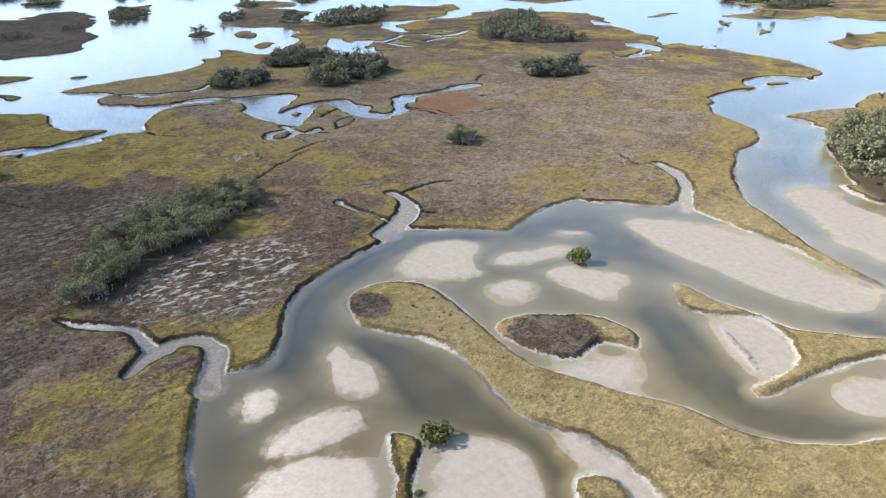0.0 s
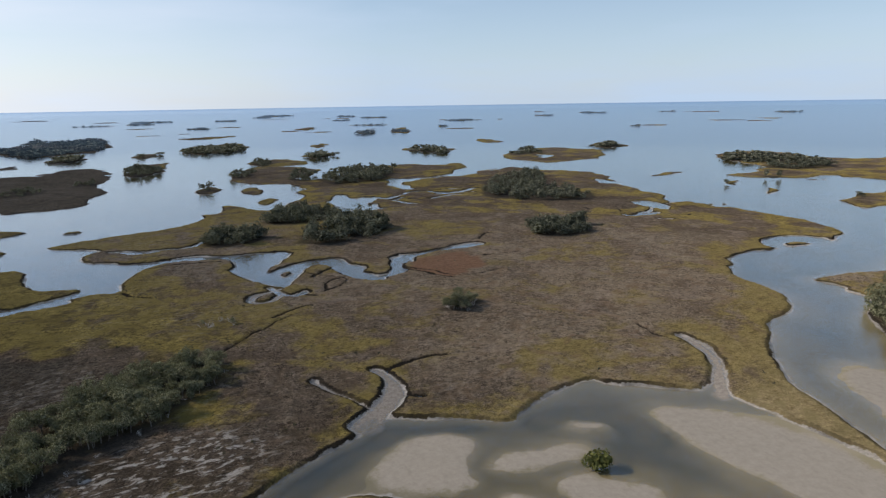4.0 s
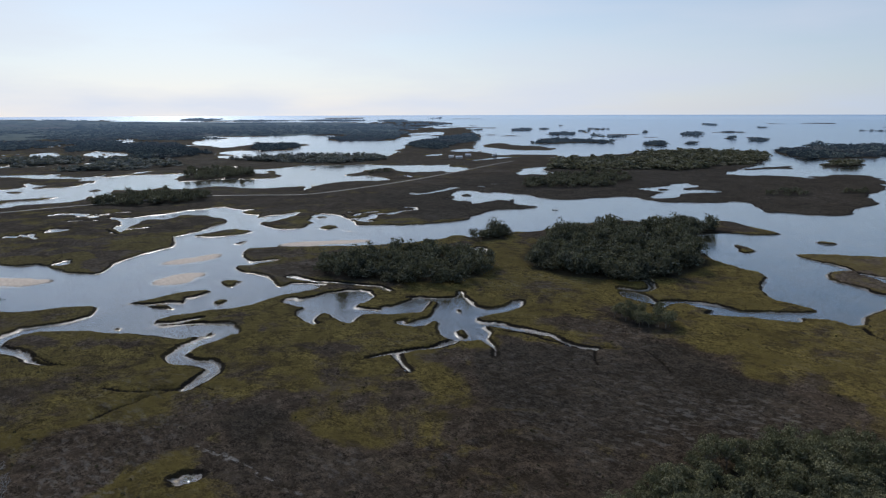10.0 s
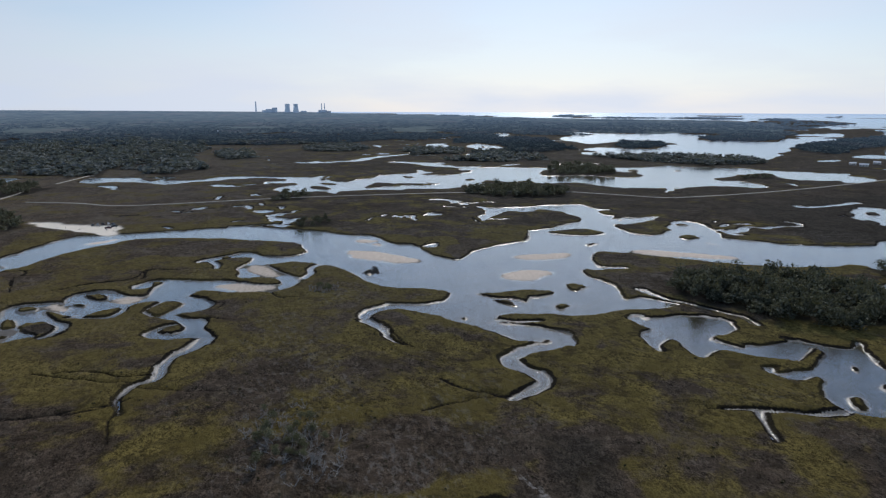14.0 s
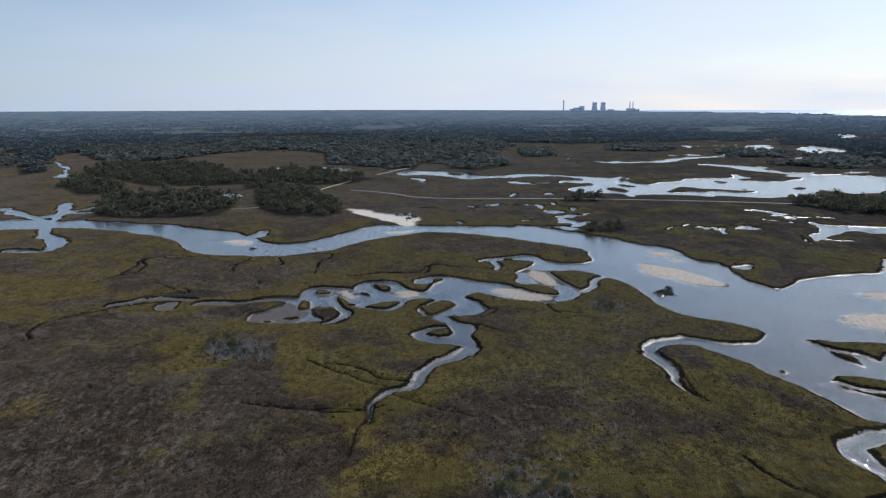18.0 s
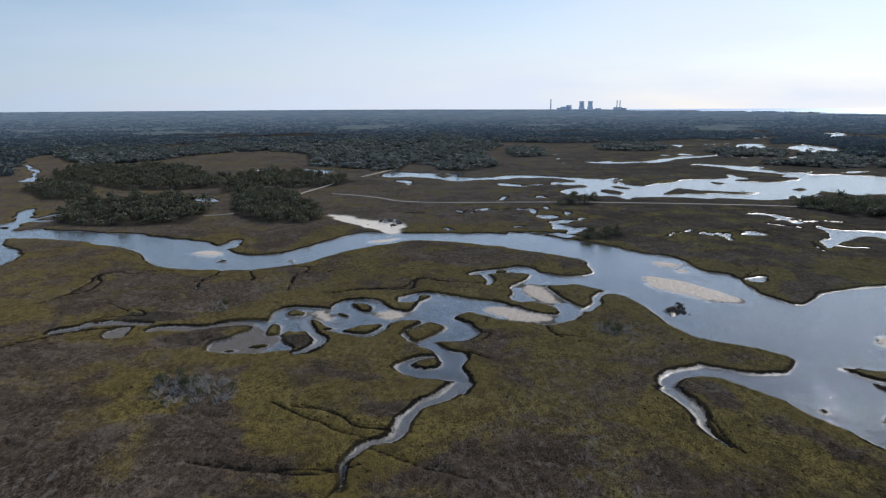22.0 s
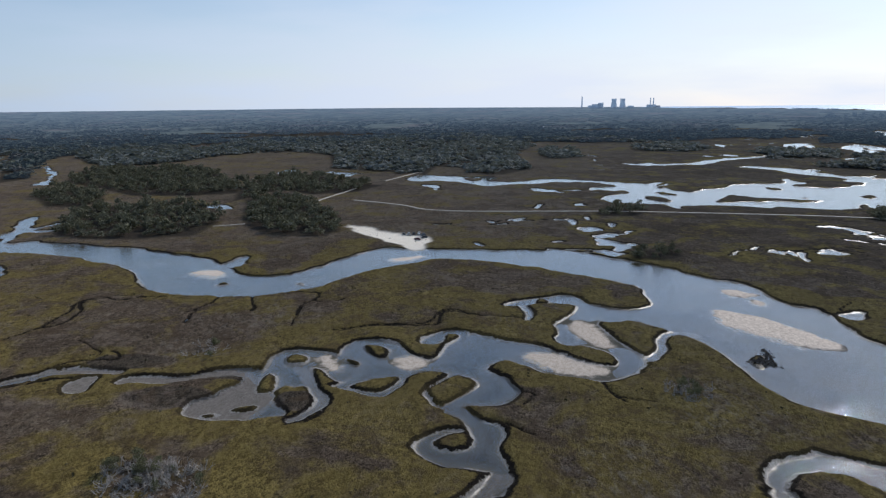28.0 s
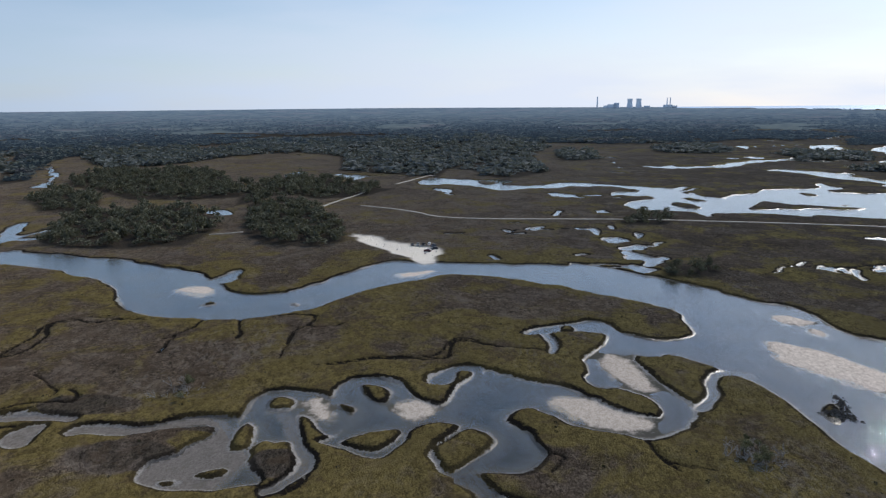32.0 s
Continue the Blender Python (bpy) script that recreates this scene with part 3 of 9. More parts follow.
water([(154, 574), (178, 621), (199, 684), (191, 734), (154, 750), (154, 868), (220, 984), (285, 891), (246, 788), (204, 761), (235, 731), (346, 848), (421, 879), (436, 806), (488, 836), (478, 771), (409, 719), (372, 696), (337, 689), (316, 710), (296, 677), (309, 654), (366, 697), (407, 694), (510, 739), (712, 725), (882, 618), (2305, 771), (4116, 1782), (154, 2336)])
open_sea()
land([(2, 447), (25, 436), (46, 445), (60, 431), (65, 412), (43, 424), (20, 421), (5, 426)])
land([(-41, 477), (43, 507), (68, 528), (94, 541), (114, 512), (103, 453), (117, 429), (103.0, 381.7), (84.2, 382.4), (62.0, 395.7), (41, 403), (27, 412), (5, 418), (-10, 408), (-17, 419), (-20, 438), (-1, 449)])
creek([(2, 437), (17, 423), (29, 430), (41, 420), (57, 439)], 4, 3)
creek([(112.4, 340.6), (113.9, 317.7), (117.2, 299.3), (121.1, 291.8)], 14, 9)
creek([(121.1, 291.8), (136.7, 296.9), (144.8, 318.9), (156.9, 329.7)], 5, 10)
creek([(148.2, 316.6), (160.9, 331.9), (179.3, 332.5), (197.8, 333.1), (211.6, 335.0)], 9, 5)
creek([(70.6, 298.7), (57.0, 291.7), (52.5, 284.7), (57.3, 279.5), (65.7, 282.6), (69.8, 289.5)], 3, 1.5, True)
water([(187, 577), (224, 610), (213, 565), (239, 581), (229, 543), (211, 535), (217, 507), (201, 495), (186, 516), (172, 501), (203, 550)])
land([(-76, 493), (-59, 482), (-61, 467), (-70, 469)])
land([(-34, 530), (-16, 532), (-17, 521), (-30, 521)])
land([(-98, 592), (-74, 571), (-52, 545), (-60, 537), (-89, 541), (-111, 551)])
land([(-1072, 766), (-712, 742), (-444, 637), (-416, 647), (-377, 615), (-352, 586), (-347, 606), (-321, 619), (-289, 596), (-262, 581), (-268, 562), (-286, 539), (-287, 497), (-299, 459), (-308, 436), (-407, 416), (-691, 487)])
land([(-312, 658), (-278, 691), (-229, 711), (-225, 678), (-264, 655), (-284, 648), (-298, 641)])
land([(-540, 1054), (-409, 886), (-437, 987), (-370, 869), (-349, 1037), (-469, 1518), (-391, 1428), (-363, 1641), (-181, 1439), (-148, 1263), (-193, 1132), (-165, 1019), (-57, 1009), (-72, 964), (4, 875), (0, 721), (-9, 665), (-55, 655), (-89, 670), (-96, 703), (-140, 705), (-173, 684), (-190, 704), (-190, 755), (-177, 820), (-220, 792), (-215, 725), (-237, 697), (-274, 681), (-326, 717), (-358, 745), (-405, 723), (-444, 637), (-663, 630), (-782, 747), (-524, 756), (-537, 919)])
water([(-437, 889), (-445, 1006), (-417, 950), (-405, 886)])
land([(-926, 1353), (-820, 1373), (-1003, 1735), (-1258, 1971), (-1212, 2133), (-1306, 2334), (-1477, 2348), (-1351, 1982), (-1998, 1939), (-2022, 1462), (-1601, 1153), (-895, 1037), (-737, 1073), (-600, 1174), (-499, 1230), (-578, 1313), (-677, 1182), (-737, 1163)])
land([(-887, 1532), (-905, 1720), (-679, 1546), (-615, 1456), (-702, 1376)])
land([(-847, 1822), (-879, 2090), (-885, 2244), (-645, 1791), (-657, 1916), (-616, 1628), (-713, 1692)])
land([(-1756, 2578), (-1880, 2987), (-1621, 2767), (-1605, 2482)])
land([(-1423, 2757), (-1407, 2975), (-1287, 2747), (-1345, 2650)])
land([(-167, 1477), (-96, 1705), (26, 1935), (66, 1679), (-20, 1543), (-103, 1391)])
land([(-74, 1318), (-18, 1399), (-11, 1310), (-59, 1238)])
land([(31, 1001), (63, 1106), (93, 1115), (116, 1150), (90, 977), (52, 910), (33, 946)])
land([(66, 1300), (116, 1400), (117, 1294), (81, 1236)])
land([(158, 1394), (210, 1556), (335, 1637), (300, 1376), (216, 1266), (163, 1289)])
land([(-523, 1801), (-528, 1998), (-442, 1788), (-467, 1708)])
land([(-632, 2670), (-628, 2953), (-542, 2604), (-576, 2509)])
land([(209, 1024), (252, 1086), (301, 1058), (298, 958), (244, 945), (212, 947)])
land([(323, 1103), (393, 1200), (398, 1119), (330, 1034)])
land([(421, 1360), (487, 1471), (476, 1390), (417, 1290)])
land([(629, 2267), (747, 2434), (801, 2471), (685, 2164)])
land([(742, 1912), (858, 2082), (799, 1865), (711, 1779)])
land([(854, 1926), (1043, 2210), (995, 2050), (890, 1813), (819, 1729)])
land([(526, 1157), (591, 1178), (590, 1098), (654, 1117), (551, 991), (549, 1056)])
land([(795, 1293), (869, 1376), (835, 1223), (780, 1184)])
land([(85, 715), (109, 751), (120, 734), (107, 694), (91, 690)])
land([(141, 829), (184, 932), (193, 860), (205, 791), (182, 752), (152, 765)])
land([(135, 712), (152, 732), (160, 672), (136, 656)])
land([(131, 605), (151, 622), (157, 599), (136, 580)])
land([(-143, 1218), (-98, 1186), (-127, 1163)])
land([(-372, 2203), (-276, 2363), (-307, 2150)])
land([(191, 1906), (304, 1996), (428, 2011), (278, 1823)])
land([(-130, 1767), (-118, 2116), (-75, 1953), (-103, 1706)])
land([(1487, 2765), (1517, 2690), (1444, 2598)])
land([(-1098, 2783), (-792, 2314), (-803, 2232)])
water([(-566, -353), (-554, -285), (-551, -245), (-552, -217), (-544, -187), (-527, -142), (-512, -109), (-490, -82), (-471, -70), (-467, -55), (-473, -37), (-496, -26), (-519, -13), (-541, 3), (-535, 19), (-538, 29), (-532, 53), (-529, 78), (-532, 100), (-532, 116), (-515, 128), (-495, 152), (-476, 172), (-392.8, 141.0), (-417, 137), (-424, 141), (-445, 141), (-457, 128), (-493, 81), (-504, 53), (-506, 33), (-497, 21), (-476, -5), (-449, -20), (-437, -32), (-431, -54), (-433, -87), (-446, -106), (-485, -132), (-517, -193), (-527, -227), (-508, -296)])
water([(-537, 103), (-535, 114), (-511, 126), (-502, 147), (-479, 166), (-464, 181), (-454, 194), (-424, 193), (-413, 207), (-386.3, 202.9), (-361.2, 206.4), (-359.7, 214.0), (-374.8, 230.4), (-297.8, 230.4), (-297.8, 176.4), (-301.4, 178.8), (-310.7, 168.7), (-321.9, 152.0), (-334.1, 147.5), (-356.5, 145.6), (-370.9, 142.2), (-388.3, 133.1), (-401, 122), (-395.9, 114.6), (-399.1, 105.1), (-416, 105), (-411, 117), (-414, 134), (-427, 140), (-449, 137), (-465, 124), (-484, 103)])
water([(-463, 182), (-454, 194), (-424, 193), (-413, 207), (-386.3, 202.9), (-361.2, 206.4), (-359.7, 214.0), (-380.1, 236.1), (-388.7, 262.8), (-389.4, 286.6), (-434, 306), (-443, 319), (-444, 348), (-487, 395), (-517, 404), (-489, 417), (-438, 382), (-386.3, 362.5), (-366.5, 378.8), (-382.0, 399.8), (-391, 435), (-360, 414), (-341.0, 388.1), (-321.6, 390.1), (-298, 415), (-297.8, 340.5), (-327.1, 320.8), (-348.7, 305.0), (-336.8, 290.9), (-308.2, 277.0), (-308.1, 264.3), (-297.8, 259.6), (-297.8, 182.4)])
water([(-318.3, 281.9), (-308.2, 277.0), (-308.1, 264.3), (-295.6, 258.6), (-272.4, 259.7), (-258.7, 249.8), (-250.7, 257.9), (-239.1, 264.1), (-235.3, 264.3), (-236.6, 246.7), (-242.7, 234.3), (-242.4, 213.7), (-252.5, 198.7), (-259.0, 184.4), (-255.1, 175.3), (-247.2, 175.8), (-241.1, 186.2), (-231.9, 190.5), (-220.8, 174.5), (-247.2, 166.3), (-261.8, 158.2), (-268.7, 157.9), (-287.7, 141.6), (-283.8, 129.6), (-275.9, 124.8), (-282.3, 123.4), (-290.2, 131.8), (-295.3, 146.0), (-285.0, 156.6), (-289.7, 171.1), (-301.4, 178.8), (-310.7, 168.7), (-321.9, 152.0), (-334.1, 147.5), (-345.8, 146.5), (-345.8, 281.9)])
water([(-345.8, 394.7), (-341.0, 388.1), (-321.6, 390.1), (-295, 418), (-271, 460), (-263, 503), (-253, 627), (-168, 752), (-129, 583), (-202, 506), (-211, 461), (-224, 452), (-233, 416), (-251, 421), (-254.8, 391.5), (-274.4, 362.5), (-296.7, 341.1), (-327.1, 320.8), (-345.8, 307.1), (-345.8, 301.5), (-336.8, 290.9), (-308.2, 277.0), (-308.1, 264.3), (-295.6, 258.6), (-272.4, 259.7), (-258.7, 249.8), (-250.7, 257.9), (-239.1, 264.1), (-235.3, 264.3), (-236.6, 246.7), (-242.7, 234.3), (-242.7, 233.9), (-345.8, 233.9)])
land([(-414, 309), (-415, 325), (-411, 349), (-386.1, 350.0), (-390.3, 327.4), (-402, 315)])
land([(-292.9, 185.8), (-289.9, 199.7), (-283.8, 216.4), (-278.6, 224.1), (-271.9, 215.2), (-276.4, 201.4), (-285.9, 190.9)])
land([(-280.6, 191.7), (-277.8, 197.4), (-270.1, 196.8), (-272.0, 192.3)])
land([(-288.9, 237.3), (-287.1, 244.3), (-279.4, 247.1), (-274.8, 235.7)])
land([(-260.7, 210.8), (-262.0, 215.7), (-256.7, 216.9), (-256.2, 210.9)])
land([(-263.0, 163.5), (-262.8, 166.7), (-259.5, 165.8), (-259.6, 162.8)])
land([(-355.1, 149.8), (-363.5, 157.9), (-355.8, 157.8), (-346.4, 151.9)])
land([(-366.2, 306.4), (-365.4, 318.3), (-360.3, 311.7)])
creek([(-230.9, 184.0), (-225.8, 189.1), (-218.6, 187.3), (-216.6, 178.4), (-217.3, 168.2), (-212.9, 159.6), (-203.8, 157.1), (-195.5, 160.1), (-188.9, 159.1), (-186.0, 151.4), (-183.9, 141.6)], 10, 2)
creek([(-275.9, 124.8), (-266.5, 128.3), (-257.8, 128.6), (-253.6, 125.3), (-242.7, 128.0)], 3.4, 0.5, True)
water([(-231.9, 229.4), (-232.7, 236.1), (-226.0, 235.1), (-225.6, 243.5), (-222.1, 258.3), (-212.3, 266.5), (-200.4, 261.2), (-200.8, 253.5), (-197.8, 241.4), (-189.1, 243.8), (-186.2, 250.8), (-183.8, 262.3), (-183.7, 270.5), (-165.7, 278.8), (-169.8, 291.3), (-158.4, 277.2), (-147.3, 270.7), (-143.0, 273.2), (-143.0, 256.4), (-143.5, 255.3), (-143.0, 255.2), (-143.0, 233.2), (-148.2, 238.5), (-150.2, 245.3), (-155.5, 245.5), (-154.9, 236.3), (-161.4, 233.5), (-167.6, 234.8), (-167.0, 239.0), (-160.5, 242.2), (-161.1, 250.0), (-164.1, 256.9), (-168.8, 249.9), (-179.6, 239.5), (-186.6, 237.5), (-188.9, 231.7), (-183.3, 222.5), (-204.8, 226.9), (-193.9, 214.6), (-200.3, 214.6), (-212.5, 219.5), (-214.8, 229.8), (-223.1, 227.4)])
water([(-191.0, 243.3), (-189.1, 243.8), (-186.2, 250.8), (-183.8, 262.3), (-183.7, 270.5), (-165.7, 278.8), (-169.8, 291.3), (-158.4, 277.2), (-147.3, 270.7), (-141.4, 274.1), (-137.5, 293.2), (-134.2, 284.8), (-135.8, 271.9), (-143.5, 255.3), (-135.5, 252.8), (-128.0, 257.5), (-120.0, 253.6), (-128.2, 254.4), (-136.0, 250.1), (-128.2, 245.7), (-125.3, 237.4), (-129.0, 232.0), (-133.4, 229.5), (-140.8, 231.1), (-148.2, 238.5), (-150.2, 245.3), (-155.5, 245.5), (-154.9, 236.3), (-161.4, 233.5), (-167.6, 234.8), (-167.0, 239.0), (-160.5, 242.2), (-161.1, 250.0), (-164.1, 256.9), (-168.8, 249.9), (-179.6, 239.5), (-186.6, 237.5), (-188.9, 231.7), (-183.3, 222.5), (-191.0, 224.0)])
land([(-174.1, 266.2), (-174.0, 271.6), (-168.7, 267.9), (-164.4, 256.3), (-163.3, 235.9), (-167.7, 240.2), (-167.5, 251.7)])
land([(-155.4, 263.0), (-156.1, 268.7), (-151.7, 264.0), (-151.0, 258.6)])
land([(-140.2, 239.2), (-138.4, 243.7), (-131.1, 237.1), (-131.8, 231.8), (-136.2, 233.7)])
creek([(-127.1, 256.1), (-118.5, 254.3), (-110.7, 253.0), (-104.2, 253.7), (-94.4, 248.6), (-84.3, 249.7)], 2.8, 0.7, True)
creek([(-130.0, 240.3), (-122.2, 234.3), (-118.1, 231.4), (-113.7, 221.6)], 2.4, 0.4, True)
creek([(-133.6, 226.7), (-135.8, 217.7), (-141.8, 211.2), (-145.9, 205.0), (-150.9, 195.8)], 1.8, 0.4, True)
creek([(-145.1, 204.6), (-139.8, 200.2), (-130.5, 194.3)], 1.2, 0.8, True)
water([(-141.2, 107.9), (-139.6, 109.0), (-141.0, 110.7), (-138.6, 111.6), (-136.6, 113.0), (-135.4, 110.6), (-136.6, 108.8), (-137.6, 106.8), (-139.2, 107.9)])
water([(-363.2, -4.5), (-361.4, 0.0), (-357.1, 7.5), (-367.9, 8.3), (-373.7, 12.7), (-373.9, 21.3), (-369.9, 27.1), (-362.3, 32.0), (-355.8, 37.5), (-351.9, 43.2), (-363.7, 45.4), (-372.1, 51.5), (-383.7, 56.4), (-376.1, 61.3), (-372.2, 77.2), (-371.1, 78.7), (-345.6, 78.7), (-351.9, 71.6), (-356.0, 67.9), (-349.1, 60.1), (-343.2, 63.4), (-338.9, 67.0), (-332.1, 68.5), (-329.5, 69.7), (-320.9, 64.3), (-319.8, 59.9), (-319.9, 52.9), (-317.2, 45.9), (-330.6, 39.5), (-343.5, 49.9), (-345.0, 45.0), (-343.8, 35.4), (-339.6, 31.9), (-334.2, 32.3), (-329.0, 30.0), (-325.3, 26.8), (-325.4, 22.3), (-331.9, 15.0), (-333.3, 11.1), (-347.5, -1.2)])
water([(-364.3, 30.7), (-362.3, 32.0), (-355.8, 37.5), (-351.9, 43.2), (-363.7, 45.4), (-372.1, 51.5), (-383.7, 56.4), (-376.1, 61.3), (-372.2, 77.2), (-367.8, 83.2), (-361.1, 86.6), (-354.5, 91.9), (-350.4, 97.3), (-350.2, 105.2), (-367.2, 110.5), (-362.1, 112.6), (-354.0, 114.9), (-349.4, 113.9), (-343.7, 108.7), (-340.9, 104.3), (-338.3, 97.2), (-341.2, 90.1), (-341.3, 83.4), (-351.9, 71.6), (-356.0, 67.9), (-349.1, 60.1), (-343.2, 63.4), (-338.9, 67.0), (-332.1, 68.5), (-329.5, 69.7), (-320.9, 64.3), (-319.8, 59.9), (-319.9, 52.9), (-317.2, 45.9), (-330.6, 39.5), (-343.5, 49.9), (-345.0, 45.0), (-343.8, 35.4), (-339.6, 31.9), (-334.2, 32.3), (-330.4, 30.7)])
water([(-350.2, 105.2), (-355.8, 105.7), (-362.3, 103.3), (-369.2, 97.1), (-369.4, 89.7), (-374.8, 86.1), (-382.1, 89.6), (-393.9, 91.6), (-413, 102), (-420, 101), (-421, 96), (-422, 87), (-417, 75), (-416, 70), (-423, 75), (-432, 98), (-430, 104), (-419, 108), (-410, 117), (-415, 137), (-403, 134), (-404, 122), (-399.8, 105.2), (-374.2, 109.7), (-352.5, 114.6), (-343.7, 108.7)])
creek([(-417, 78), (-407, 80), (-397.6, 78.1)], 2.5, 2, True)
land([(-420, 84), (-427, 87), (-427, 91), (-421, 92)])
water([(-381.1, 54.8), (-384.6, 53.7), (-386.2, 48.0), (-384.5, 41.4), (-374.2, 37.0), (-370.7, 36.6), (-368.9, 40.4), (-370.5, 44.1), (-381.4, 43.7), (-382.4, 48.1), (-380.1, 52.0), (-372.8, 49.4), (-364.7, 45.3), (-355.6, 44.1), (-352.5, 45.7), (-364.6, 48.5), (-374.9, 54.7)])
water([(-317.2, 45.9), (-319.9, 52.9), (-311.9, 54.6), (-306.3, 63.7), (-300.1, 62.7), (-295.3, 60.5), (-288.8, 63.0), (-283.5, 63.9), (-273.8, 62.3), (-273.8, 59.1), (-281.9, 60.6), (-284.4, 59.8), (-285.3, 56.8), (-286.3, 50.8), (-289.1, 44.6), (-294.7, 41.2), (-299.5, 41.7), (-303.5, 45.6), (-304.9, 49.7), (-304.4, 52.1), (-301.4, 46.5), (-296.5, 45.5), (-293.0, 49.1), (-294.5, 53.0), (-299.3, 55.4), (-306.5, 54.2), (-313.0, 51.2)])
land([(-367.8, 14.6), (-370.1, 16.4), (-369.3, 21.9), (-364.1, 25.4), (-356.1, 24.4), (-356.1, 21.3), (-361.0, 17.1)])
land([(-354.8, 8.9), (-355.4, 12.3), (-351.6, 17.4), (-345.6, 16.7), (-347.8, 12.5)])
land([(-333.2, 14.8), (-337.1, 19.8), (-341.1, 28.9), (-338.3, 31.5), (-331.6, 28.9), (-327.8, 25.6), (-328.4, 21.0)])
land([(-330.1, 39.3), (-338.0, 45.2), (-342.9, 50.8), (-340.5, 55.6), (-336.3, 59.2), (-328.5, 55.6), (-323.6, 50.2), (-318.2, 45.9)])
land([(-298.5, 45.0), (-302.4, 47.3), (-304.4, 51.3), (-302.3, 54.4), (-295.4, 53.0), (-293.6, 49.1), (-295.5, 45.9)])
land([(-284.5, 54.6), (-285.3, 57.9), (-282.7, 60.5), (-279.4, 58.9), (-280.3, 55.7)])
ditch([(-328.2, 69.2), (-329.4, 74.3), (-325.6, 73.1), (-320.8, 69.6)], 1.2)
ditch([(-338.3, 96.3), (-328.9, 98.4), (-322.6, 101.7)], 1)
ditch([(-399.2, 77.6), (-401, 68), (-403, 58), (-408, 51), (-410, 45), (-393.1, 42.2), (-390.5, 35.4), (-391.5, 26.2), (-387.8, 17.5), (-384.3, 2.3)], 1.8)
water([(-312.1, -30.0), (-320.1, -28.8), (-321.4, -24.0), (-327.2, -23.8), (-334.6, -19.6), (-337.8, -19.9), (-339.6, -26.6), (-338.2, -39.5), (-335.3, -51.6), (-337.0, -55.6), (-340.2, -57.0), (-338.5, -52.9), (-344.6, -28.2), (-340.0, -15.5), (-349.4, -16.4), (-357.3, -13.1), (-364.0, -8.6), (-367.7, 1.7), (-348.9, 7.5), (-345.6, 1.8), (-332.6, 4.9), (-322.2, 9.5), (-316.6, 11.1), (-308.8, 8.6), (-310.8, 0.3), (-306.6, -7.5), (-309.5, -28.0)])
land([(-334.5, -14.1), (-341.9, -12.1), (-336.0, -6.8), (-326.8, -6.7), (-325.5, -11.6)])
land([(-322.5, -5.4), (-331.5, -1.4), (-325.1, 6.2), (-319.4, 8.9), (-310.6, 7.2), (-309.7, 2.5)])
land([(-310.6, -17.0), (-316.3, -14.2), (-317.8, -8.0), (-313.0, -9.3), (-308.5, -13.9)])
land([(-352.2, -12.4), (-357.2, -9.5), (-355.6, -2.6), (-346.3, -0.3), (-346.4, -4.7)])
creek([(-281.3, 62.4), (-277.5, 59.7), (-272.0, 57.1), (-270.0, 53.8), (-265.3, 47.5), (-258.2, 44.7), (-251.6, 43.9), (-247.1, 41.7), (-244.9, 35.5), (-240.5, 33.3), (-235.7, 31.2), (-230.1, 30.8), (-223.9, 31.2)], 4.6, 0.5, True)
ditch([(-253.1, 42.0), (-253.2, 34.6), (-255.4, 29.8), (-261.6, 25.8), (-264.9, 20.6), (-268.3, 14.3)], 0.9)
water([(-325.0, -74.1), (-330.9, -75.4), (-338.4, -74.3), (-339.7, -70.6), (-335.4, -68.8), (-325.2, -70.1)])
creek([(-381.4, 140.9), (-383.0, 134.2), (-382.1, 127.7), (-376.9, 125.4), (-369.7, 124.2), (-362.9, 120.7), (-356.4, 116.4)], 4, 3, True)
ditch([(-336.4, -77.4), (-333.2, -88.3), (-323.2, -100.1), (-312.5, -110.2), (-300.7, -113.9), (-290.5, -106.0)], 2.5)
ditch([(-435, -31), (-435, -22), (-437, -17), (-423, -16), (-416, -20), (-404, -18)], 1.6)
ditch([(-432, -87), (-431, -98), (-433, -115), (-423, -126), (-406, -121), (-386.3, -119.8)], 1.6)
ditch([(-430, -63), (-415, -64), (-408, -70)], 1.5)
land([(-446, -73), (-455, -72), (-453, -66), (-447, -68)])
land([(-453, -35), (-456, -32), (-453, -29), (-450, -32)])
water([(-492, -86), (-503, -83), (-515, -78), (-508, -75), (-484, -77)])
water([(-711, -190), (-723, -178), (-714, -165), (-694, -168)])
creek([(-567, -280), (-584, -271), (-614, -285), (-640, -293), (-659, -309)], 14, 6)
creek([(-594, -270), (-600, -254)], 8, 3)
creek([(-613, -367), (-628, -348), (-569, -289), (-543, -250), (-543, -237)], 9, 8)
creek([(-556, -262), (-596, -273), (-627, -269)], 8, 4)
creek([(-447, -222), (-444, -199), (-463, -197), (-500, -235), (-532, -247), (-555, -240)], 7, 10)
water([(-956, -23), (-993, 16), (-914, 52), (-897, 84), (-918, 136), (-917, 174), (-884, 211), (-860, 235), (-874, 256), (-909, 282), (-873, 271), (-837, 249), (-837, 268), (-804, 268), (-804, 289), (-836, 323), (-858, 372), (-880, 417), (-921, 432), (-857, 422), (-834, 452), (-810, 706), (-663, 558), (-684, 363), (-705, 337), (-700, 313), (-711, 296), (-711, 251), (-694, 236), (-714, 238), (-723, 209), (-723, 176), (-754, 182), (-778, 198), (-797, 219), (-817, 218), (-830, 188), (-818, 153), (-839, 139), (-831, 121), (-856, 176), (-876, 143), (-867, 112), (-877, 70), (-915, 20), (-889, -4)])
land([(-931, 44), (-954, 59), (-908, 76), (-888, 65)])
land([(-741, 282), (-778, 300), (-792, 316), (-756, 359), (-740, 387), (-734, 362), (-741, 328), (-731, 314), (-728, 290)])
